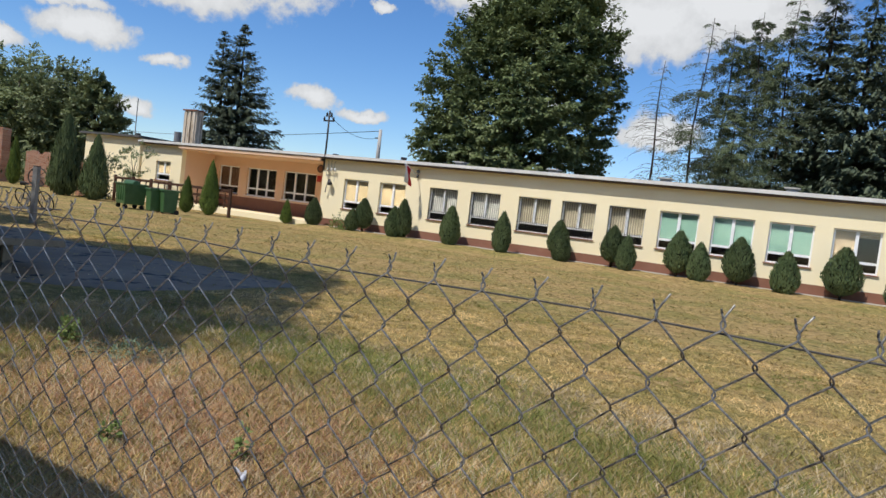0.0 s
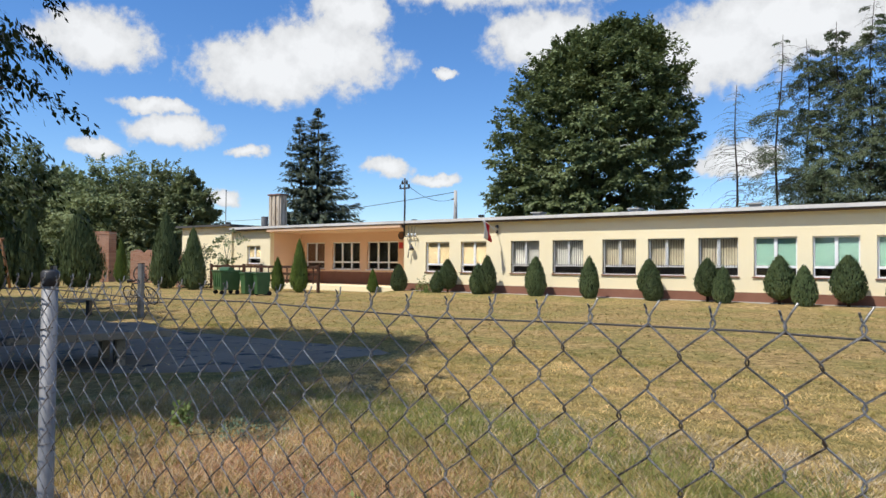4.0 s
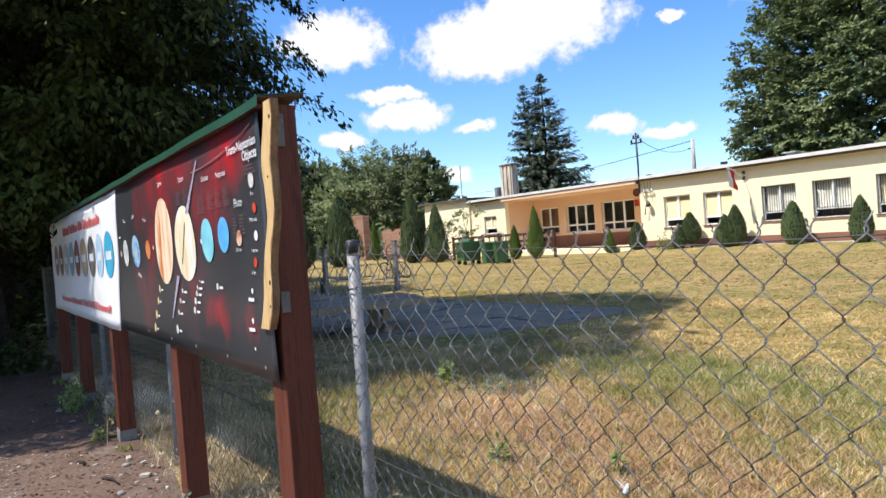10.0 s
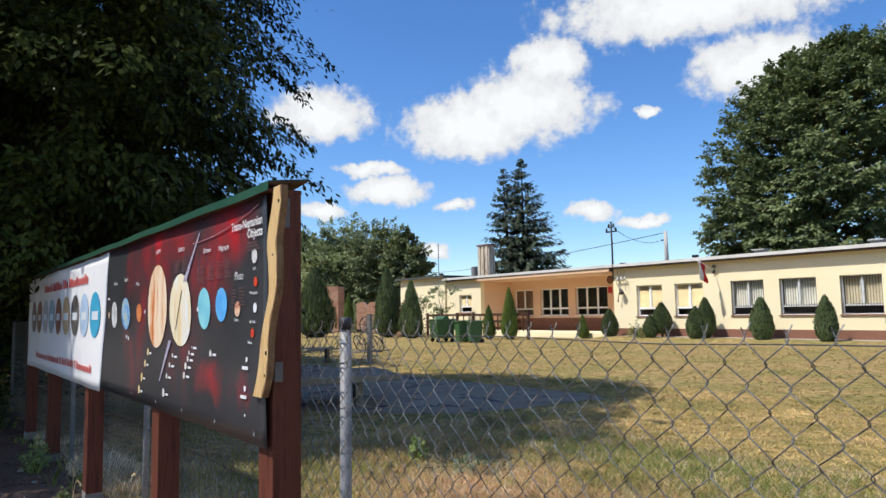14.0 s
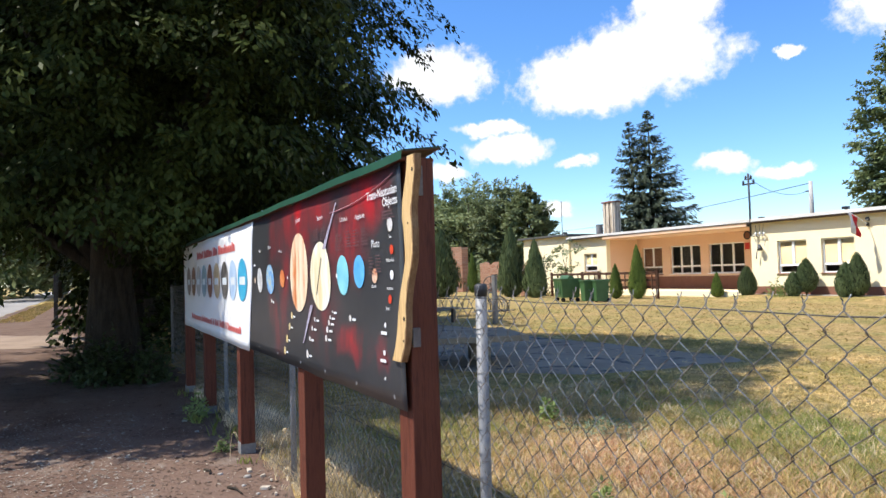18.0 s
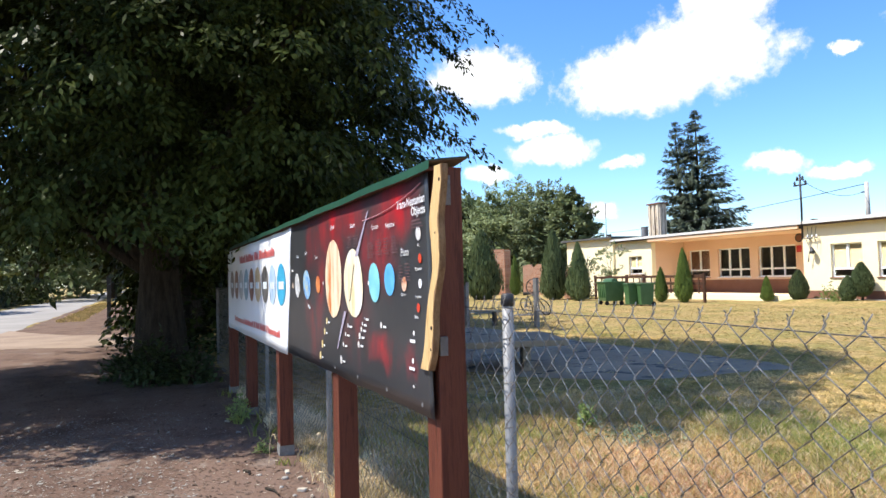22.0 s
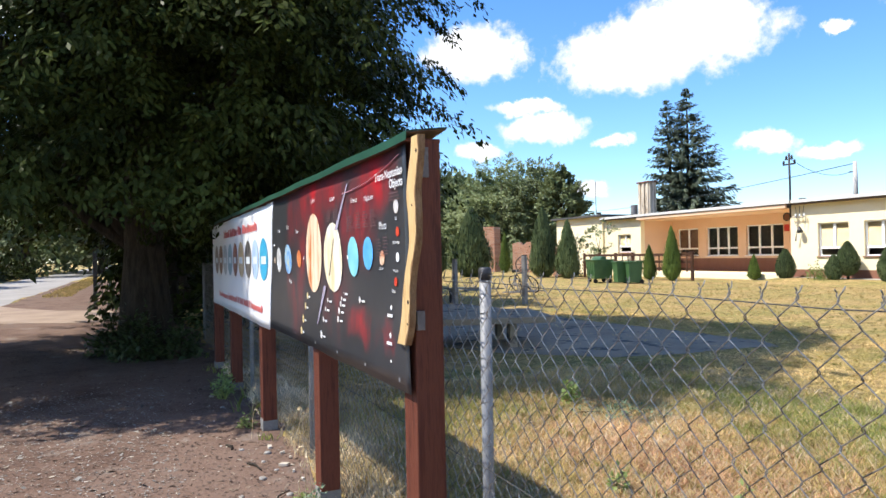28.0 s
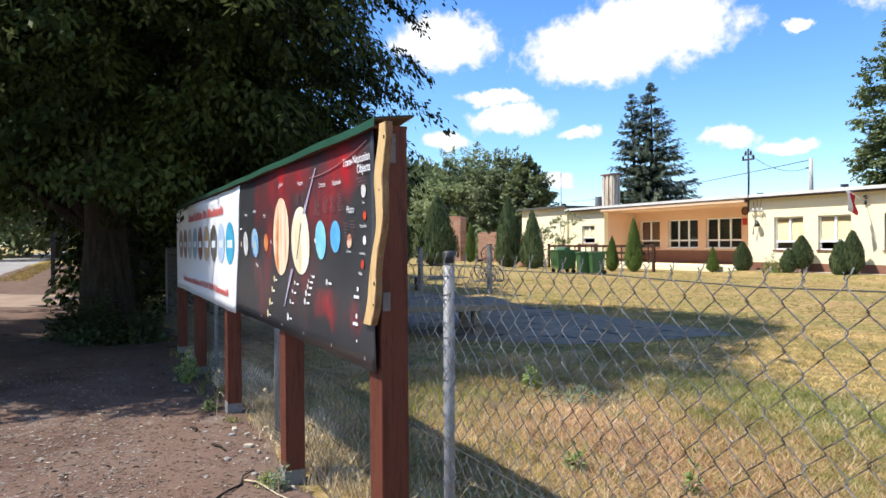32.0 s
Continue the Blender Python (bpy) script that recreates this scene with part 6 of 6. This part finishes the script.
blades("verge_grass", "tall tangled dry grass behind the board", "grass", 16000, -9.5, -2.3, 1.32, 1.75, 0.10, STALK, 15, lambda x, y, r: np.sin(x * 2.3) + np.sin(x * 5.9 + 2) > r.random(len(x)) * 2.4 - 1.6, 0.8, 0.0024, 8)
blades("verge_grass", "green weeds along the path's edge", "grass", 130, -12, -5.8, 0.9, 1.25, 0.13, GREENBLADE, 6, None, 0.6, 0.005, 8)
blades("far_verge_grass", "dry grass at the road's edge", "grass", 8000, -70, -34, -3.6, -2.4, 0.10, BLADE, 7, None, 0.6, 0.012, 6)


def chips(name, label, n, x0, x1, y0, y1, size, material, seed, power=1.0):
    """Flat bark chips and pebbles strewn on the path."""
    rng = np.random.default_rng(seed)
    c = np.stack([x0 + (x1 - x0) * rng.random(n) ** power, rng.uniform(y0, y1, n), rng.uniform(0.006, 0.012, n)], 1)
    a = rng.uniform(0, 2 * np.pi, n)
    l = size * np.exp(rng.normal(size=(n, 1)) * 0.5)
    w = l * rng.uniform(0.25, 0.8, (n, 1))
    u = np.stack([np.cos(a), np.sin(a), rng.normal(size=n) * 0.18], 1)
    v = np.stack([-np.sin(a), np.cos(a), rng.normal(size=n) * 0.18], 1)
    q = np.stack([c - u * l - v * w * 0.6, c + u * l * 0.8 - v * w, c + u * l + v * w * 0.7, c - u * l * 0.7 + v * w], 1).reshape(-1, 3)
    tagged(new(name, np_mesh(name, q, 4, material)), label, "litter", kind="stuff")


CHIP = surface("bark_chip", [(0.05, 0.030, 0.022), (0.10, 0.066, 0.048), (0.18, 0.135, 0.10)], 5, 0.9, 0, vary=0.5)
PEBBLE = surface("pebble", [(0.17, 0.155, 0.14), (0.33, 0.305, 0.27)], 5, 0.9, 0, vary=0.4)
PALECHIP = surface("pale_chip", [(0.34, 0.28, 0.21), (0.58, 0.52, 0.43)], 5, 0.9, 0, vary=0.4)
chips("bark_chips", "brown bark chips and dead leaves on the path", 70000, -14, 4, -3.6, 1.2, 0.0075, CHIP, 21)
chips("gravel", "grey gravel scattered on the path", 36000, -9, 4, -3.6, 0.4, 0.0065, PEBBLE, 22)
chips("pale_chips", "pale dry wood chips and scraps on the path", 7000, -10, 4, -3.3, 1.2, 0.006, PALECHIP, 23)


def stone(x, y, s, seed):
    bm = bmesh.new()
    bmesh.ops.create_icosphere(bm, subdivisions=2, radius=s)
    for v in bm.verts:
        v.co *= 1 + 0.35 * noise.noise(v.co * (2.2 / s) + Vector((seed, 0, 0)))
        v.co.z *= 0.55
    ob = part("stone", bm, PEBBLE, None, "", True)
    ob.matrix_world = pose(x, y, s * 0.3, 0, 0, seed * 40)
    tagged(ob, "pale grey stone lying on the path's edge", "stone", "stones by the board")


for k, (x, y, s) in enumerate(((-5.51, 1.02, 0.05), (-5.3, 0.95, 0.03), (-5.7, 0.85, 0.035), (-4.9, 0.88, 0.045), (-5.05, 1.0, 0.03), (-6.3, 0.6, 0.025), (-4.6, 0.7, 0.03), (-7.4, 0.9, 0.04), (-4.5, 0.98, 0.04), (-5.9, 0.72, 0.022))):
    stone(x, y, s * 0.6, k + 1)


def scrub(name, label, x, y, w, h, n, leaf, material, seed):
    """A loose leafy shrub or sucker growth."""
    rng = np.random.default_rng(seed)
    root = thing(name, label, "shrub", (x, y, 0))
    d = ball(rng, n)
    d[:, 2] = np.abs(d[:, 2])
    at = d * rng.uniform(0.3, 1.0, (n, 1)) ** 0.5 * np.array([w, w, h]) * (0.8 + 0.35 * np.sin(d[:, :1] * 7 + seed) * np.sin(d[:, 1:2] * 6))
    crown = new("crown", np_mesh("crown", leaf_quads(rng, at, d + rng.normal(size=(n, 3)) * 0.6 + [0, 0, -0.2], unit(d + [0, 0, 0.8]), leaf, leaf * 0.62), 4, material))
    crown.parent = root
    bm = bmesh.new()
    for k in range(7):
        e = at[k * (n // 8)] * 0.85
        tube(bm, [(0.05 * math.cos(k), 0.05 * math.sin(k), -0.03), (e[0] * 0.4, e[1] * 0.4, e[2] * 0.6), tuple(e)], [min(0.018, w * 0.04), min(0.012, w * 0.03), min(0.005, w * 0.015)], 5)
    part("stems", bm, BARK, root, "", True)


LEAF_SUCKER = surface("sucker_leaf", [(0.035, 0.050, 0.016), (0.070, 0.092, 0.030)], 2.0, 0.5, 0, vary=0.4, through_=0.2)
scrub("root_suckers", "low leafy sucker growth round the big tree's foot", -11.6, 0.15, 0.5, 0.8, 900, 0.09, LEAF_SUCKER, 41)
scrub("root_suckers", "low leafy sucker growth round the big tree's foot", -12.3, -0.25, 0.42, 0.75, 600, 0.09, LEAF_SUCKER, 42)
scrub("root_suckers", "low leafy sucker growth beside the fence", -11.5, 0.75, 0.42, 0.7, 700, 0.09, LEAF_SUCKER, 43)
scrub("flowering_shrub", "small pale-green garden plant by the school wall", -19.9, 26.6, 0.75, 0.75, 700, 0.09, THUJA_GOLD, 44)
scrub("flowering_shrub", "small pale-green garden plant by the school wall", -20.6, 26.7, 0.5, 0.9, 400, 0.09, THUJA_GOLD, 45)
# Road and fence hedges: their shaded side is put into the leaf colour.
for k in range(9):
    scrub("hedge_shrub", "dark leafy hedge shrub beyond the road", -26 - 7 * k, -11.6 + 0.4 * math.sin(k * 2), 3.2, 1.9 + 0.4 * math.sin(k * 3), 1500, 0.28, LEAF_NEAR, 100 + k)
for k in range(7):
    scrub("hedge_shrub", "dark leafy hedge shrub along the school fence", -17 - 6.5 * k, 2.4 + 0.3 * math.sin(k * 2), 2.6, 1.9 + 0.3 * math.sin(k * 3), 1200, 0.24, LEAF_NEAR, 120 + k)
for k in range(9):
    scrub("hedge_shrub", "dark leafy hedge shrub behind the yard", -53 - 5.0 * k, 30.5 + 0.8 * math.sin(k * 2), 2.9, 2.6 + 0.5 * math.sin(k * 3), 1300, 0.26, LEAF_FAR, 140 + k)
leafy_tree("young_tree", "young thin leafy tree before the far wing", -34.2, 25.6, 3.4, 1.2, 1.0, 1.0, 0.04, 26, 50, 0.14, LEAF_ORCHARD, 151, (0.2, 0.42), limbs=10)


def end_posts():
    root = thing("gate_post", "dark green steel gate post where the fence ends by the road", "post", (-24.5, -1.0, 0))
    boxed("shaft", (-0.06, 0.06, -0.06, 0.06, -0.1, 1.9), DARKMETAL, root, "", 0.01)
    g = thing("green_gate", "dark green barred gate standing by the path", "gate", (-24.5, -0.9, 0))
    for k in range(9):
        boxed("bar", (-0.012, 0.012, 0.08 + 0.16 * k, 0.104 + 0.16 * k, 0.1, 1.7), DARKMETAL, g)
    for z in (0.15, 1.6):
        boxed("rail", (-0.02, 0.02, 0.0, 1.5, z, z + 0.04), DARKMETAL, g)
    p = thing("concrete_post", "pale concrete post at the hedge beyond the road", "post", (-53, -9.4, 0))
    boxed("shaft", (-0.14, 0.14, -0.14, 0.14, -0.1, 2.3), CONCRETE, p, "", 0.02)


end_posts()


scrub("dark_shrub", "dark evergreen shrub between the conical thujas", -34.9, 24.0, 1.0, 2.9, 1600, 0.16, NEEDLE, 161)


def seed_stalk(x, y, h, turn):
    """A tall dry grass stem with a drooping seed head."""
    root = thing("seed_stalk", "tall dry grass stem with a drooping seed head", "grass stem", (x, y, 0), "dry stems", turn)
    bm = bmesh.new()
    tube(bm, [(0, 0, -0.02), (0.03, 0, h * 0.5), (0.07, 0, h * 0.85), (0.12, 0, h)], [0.0022, 0.0018, 0.0014, 0.001], 5)
    part("stem", bm, STALK, root)
    rng = np.random.default_rng(int(abs(x) * 100))
    n = 40
    q = rng.random((n, 1))
    at = np.concatenate([0.10 + 0.07 * q, rng.normal(size=(n, 1)) * 0.003, h - 0.02 + 0.03 * q - 0.06 * q * q], 1)
    head = new("seed_head", np_mesh("seed_head", leaf_quads(rng, at, np.tile([1.0, 0, -0.2], (n, 1)) + rng.normal(size=(n, 3)) * 0.35, unit(rng.normal(size=(n, 3))), 0.016, 0.005), 4, STALK))
    head.parent = root


for x, y, h, turn in ((-4.12, 1.0, 0.62, 180), (-4.0, 1.02, 0.42, 200), (-4.2, 0.96, 0.34, 20), (-6.15, 1.0, 0.40, 160), (-6.05, 0.98, 0.28, 10), (-2.55, 1.35, 0.5, 60), (-5.4, 1.2, 0.3, 120), (-4.5, 1.2, 0.4, 10)):
    seed_stalk(x, y, h, turn)


# ---- bicycles, play frame and litter ----
def bicycle(x, y, turn, lean, colour):
    root = thing("bicycle", "parked bicycle leaning in the rack on the lawn", "bicycle", (x, y, 0), turn=turn)
    tip = Matrix.Rotation(radians(lean), 4, "X")

    def put(name, bm, material, parent=None, label=""):
        bm.transform(tip)
        return part(name, bm, material, parent or root, label, True)

    for cx in (-0.52, 0.52):
        bm = bmesh.new()
        tube(bm, [(cx + 0.33 * math.cos(a), 0, 0.35 + 0.33 * math.sin(a)) for a in [2 * math.pi * k / 28 for k in range(29)]], 0.021, 7, False)
        wheel = put("wheel", bm, RUBBER)
        bm = bmesh.new()
        for k in range(8):
            a = math.pi * k / 8
            tube(bm, [(cx - 0.31 * math.cos(a), 0, 0.35 - 0.31 * math.sin(a)), (cx + 0.31 * math.cos(a), 0, 0.35 + 0.31 * math.sin(a))], 0.003, 3, False)
        tube(bm, [(cx, -0.05, 0.35), (cx, 0.05, 0.35)], 0.02, 8)
        put("hub", bm, STEEL, wheel, "steel hub with thin spokes")
    bm = bmesh.new()
    for a, b in (((-0.52, 0, 0.35), (-0.08, 0, 0.30)), ((-0.52, 0, 0.35), (-0.20, 0, 0.80)), ((-0.08, 0, 0.30), (-0.22, 0, 0.86)), ((-0.20, 0, 0.78), (0.34, 0, 0.82)), ((-0.08, 0, 0.30), (0.36, 0, 0.74)), ((0.33, 0, 0.92), (0.52, 0, 0.35))):
        tube(bm, [a, b], 0.017, 7)
    put("frame", bm, colour)
    bm = bmesh.new()
    tube(bm, [(-0.36, 0, 0.88), (-0.22, 0, 0.90), (-0.06, 0, 0.88)], [0.07, 0.055, 0.025], 8)
    put("saddle", bm, RUBBER)
    bm = bmesh.new()
    tube(bm, [(0.20, -0.27, 1.0), (0.32, -0.16, 1.02), (0.33, 0, 0.98), (0.32, 0.16, 1.02), (0.20, 0.27, 1.0)], 0.014, 7)
    put("handlebar", bm, DARKMETAL)


BLACKPAINT = surface("black_paint", [(0.02, 0.02, 0.022), (0.04, 0.04, 0.042)], 5, 0.35, 0.02, spec=0.5)
bicycle(-22.9, 13.8, 8, 24, BLACKPAINT)


def play_frame():
    root = thing("swing_frame", "old brown wooden A-frame swing among the evergreens", "swing", (-40.5, 15.3, 0), turn=25)
    wood = surface("orange_brown_wood", [(0.20, 0.10, 0.05), (0.30, 0.165, 0.085)], 4, 0.8, 0.3, stretch=(5, 5, 0.6))
    for sx in (-1.1, 1.1):
        for sy in (-0.7, 0.7):
            bm = bmesh.new()
            tube(bm, [(sx, sy, -0.1), (sx, 0.0, 2.6)], 0.07, 8)
            part("leg", bm, wood, root, "", True)
    bm = bmesh.new()
    tube(bm, [(-1.3, 0, 2.6), (1.3, 0, 2.6)], 0.06, 8)
    part("beam", bm, wood, root, "", True)


play_frame()


def plastic_scrap():
    """A crumpled strip of pale plastic."""
    bm = bmesh.new()
    rows = []
    for i in range(13):
        u = i / 12
        rows.append([bm.verts.new((0.16 * u, 0.03 * (v - 0.5) + 0.035 * math.sin(u * 3.0), 0.022 + 0.014 * math.sin(7 * u + 4 * v) + 0.010 * math.sin(13 * u - 5 * v))) for v in (0, 0.33, 0.66, 1.0)])
    for a, b in zip(rows, rows[1:]):
        for j in range(3):
            bm.faces.new((a[j], b[j], b[j + 1], a[j + 1]))
    thicken(bm, (0, 0, -0.003))
    ob = part("plastic_scrap", bm, surface("grey_plastic_film", [(0.42, 0.43, 0.46), (0.66, 0.67, 0.70)], 12, 0.35, 0.1), None, "", True)
    ob.matrix_world = pose(-2.80, 2.99, 0.02, 0, 0, -35)
    tagged(ob, "crumpled pale grey plastic scrap lying in the dry grass", "litter")


plastic_scrap()


def fallen_twig(points, r, label, dark):
    bm = bmesh.new()
    n = len(points)
    tube(bm, points, [r * (1 - 0.55 * k / (n - 1)) for k in range(n)], 6)
    tagged(part("fallen_twig", bm, BARK if dark else STALK, None, "", True), label, "twig", "twigs on the path")


fallen_twig([(-4.12, 0.66, 0.012), (-4.22, 0.75, 0.02), (-4.33, 0.86, 0.012), (-4.46, 0.90, 0.022), (-4.57, 0.99, 0.012)], 0.009, "dark crooked fallen twig on the earth path", True)
fallen_twig([(-4.40, 0.90, 0.012), (-4.28, 0.95, 0.03), (-4.05, 1.02, 0.014), (-3.80, 1.10, 0.02)], 0.006, "pale dry fallen twig beside the post foot", False)
fallen_twig([(-5.30, 0.84, 0.012), (-5.20, 0.88, 0.02), (-5.08, 0.90, 0.012)], 0.012, "short dark piece of bark on the earth path", True)
fallen_twig([(-5.88, 0.76, 0.010), (-5.80, 0.79, 0.02), (-5.74, 0.78, 0.010)], 0.014, "short dark piece of bark on the earth path", True)
WEEDLEAF = surface("weed_leaf", [(0.20, 0.27, 0.085), (0.33, 0.38, 0.13)], 3, 0.6, 0, vary=0.3, through_=0.4)
HERB = surface("grey_herb", [(0.12, 0.17, 0.10), (0.22, 0.28, 0.17)], 3, 0.7, 0, vary=0.4, through_=0.2)
for k, (x, y, w, h, n, leaf, material, label) in enumerate(((-4.16, 1.06, 0.08, 0.20, 200, 0.022, HERB, "grey-green feathery herb at the foot of a board post"), (-4.28, 1.02, 0.11, 0.09, 220, 0.022, WEEDLEAF, "low green weed at the foot of a board post"),
                                                              (-6.45, 1.0, 0.10, 0.12, 160, 0.03, WEEDLEAF, "low green weed at the foot of a board post"), (-8.1, 1.0, 0.14, 0.34, 200, 0.05, WEEDLEAF, "leafy green weed beside the board"),
                                                              (-7.9, 0.95, 0.10, 0.22, 110, 0.045, WEEDLEAF, "leafy green weed beside the board"), (-5.25, 4.2, 0.55, 0.10, 900, 0.03, HERB, "low grey-green herb patch in the lawn"),
                                                              (-3.60, 2.84, 0.06, 0.20, 70, 0.05, WEEDLEAF, "upright pale green weed in the dry grass"), (-2.92, 3.16, 0.05, 0.26, 60, 0.045, WEEDLEAF, "pale yellow-green weed in the dry grass"), (-5.81, 4.0, 0.12, 0.26, 160, 0.06, WEEDLEAF, "bushy bright green weed in the lawn"), (-3.1, 1.5, 0.08, 0.22, 90, 0.05, WEEDLEAF, "pale green weed by the fence"), (-1.6, 2.6, 0.5, 0.09, 700, 0.03, HERB, "low grey-green herb patch in the lawn"))):
    scrub("weed", label, x, y, w, h, n, leaf, material, 300 + k)
for k, (x, y, sz, m) in enumerate(((-5.65, 1.06, 0.05, PALECHIP), (-5.13, 1.07, 0.055, PALECHIP), (-5.45, 1.12, 0.03, PALECHIP), (-4.95, 1.1, 0.028, PALECHIP), (-5.3, 1.15, 0.022, PALECHIP), (-8.0, 0.85, 0.04, PALECHIP), (-6.7, 0.25, 0.03, PALECHIP), (-4.75, 1.12, 0.025, PALECHIP))):
    bm = bmesh.new()
    sz *= 0.6
    box(bm, -sz, sz, -sz * 0.55, sz * 0.55, -0.006, 0.010 + sz * 0.15, 0.004)
    for v in bm.verts:
        v.co += 0.25 * sz * Vector((noise.noise(v.co * 30 + Vector((k, 0, 0))), noise.noise(v.co * 30 + Vector((0, k, 9))), 0))
    ob = part("mortar_flake", bm, m)
    ob.matrix_world = pose(x, y, 0.012, 6 * math.sin(k), 8 * math.cos(k * 2), 53 * k)
    tagged(ob, "flat pale flake of mortar lying on the earth", "rubble", "rubble by the board")
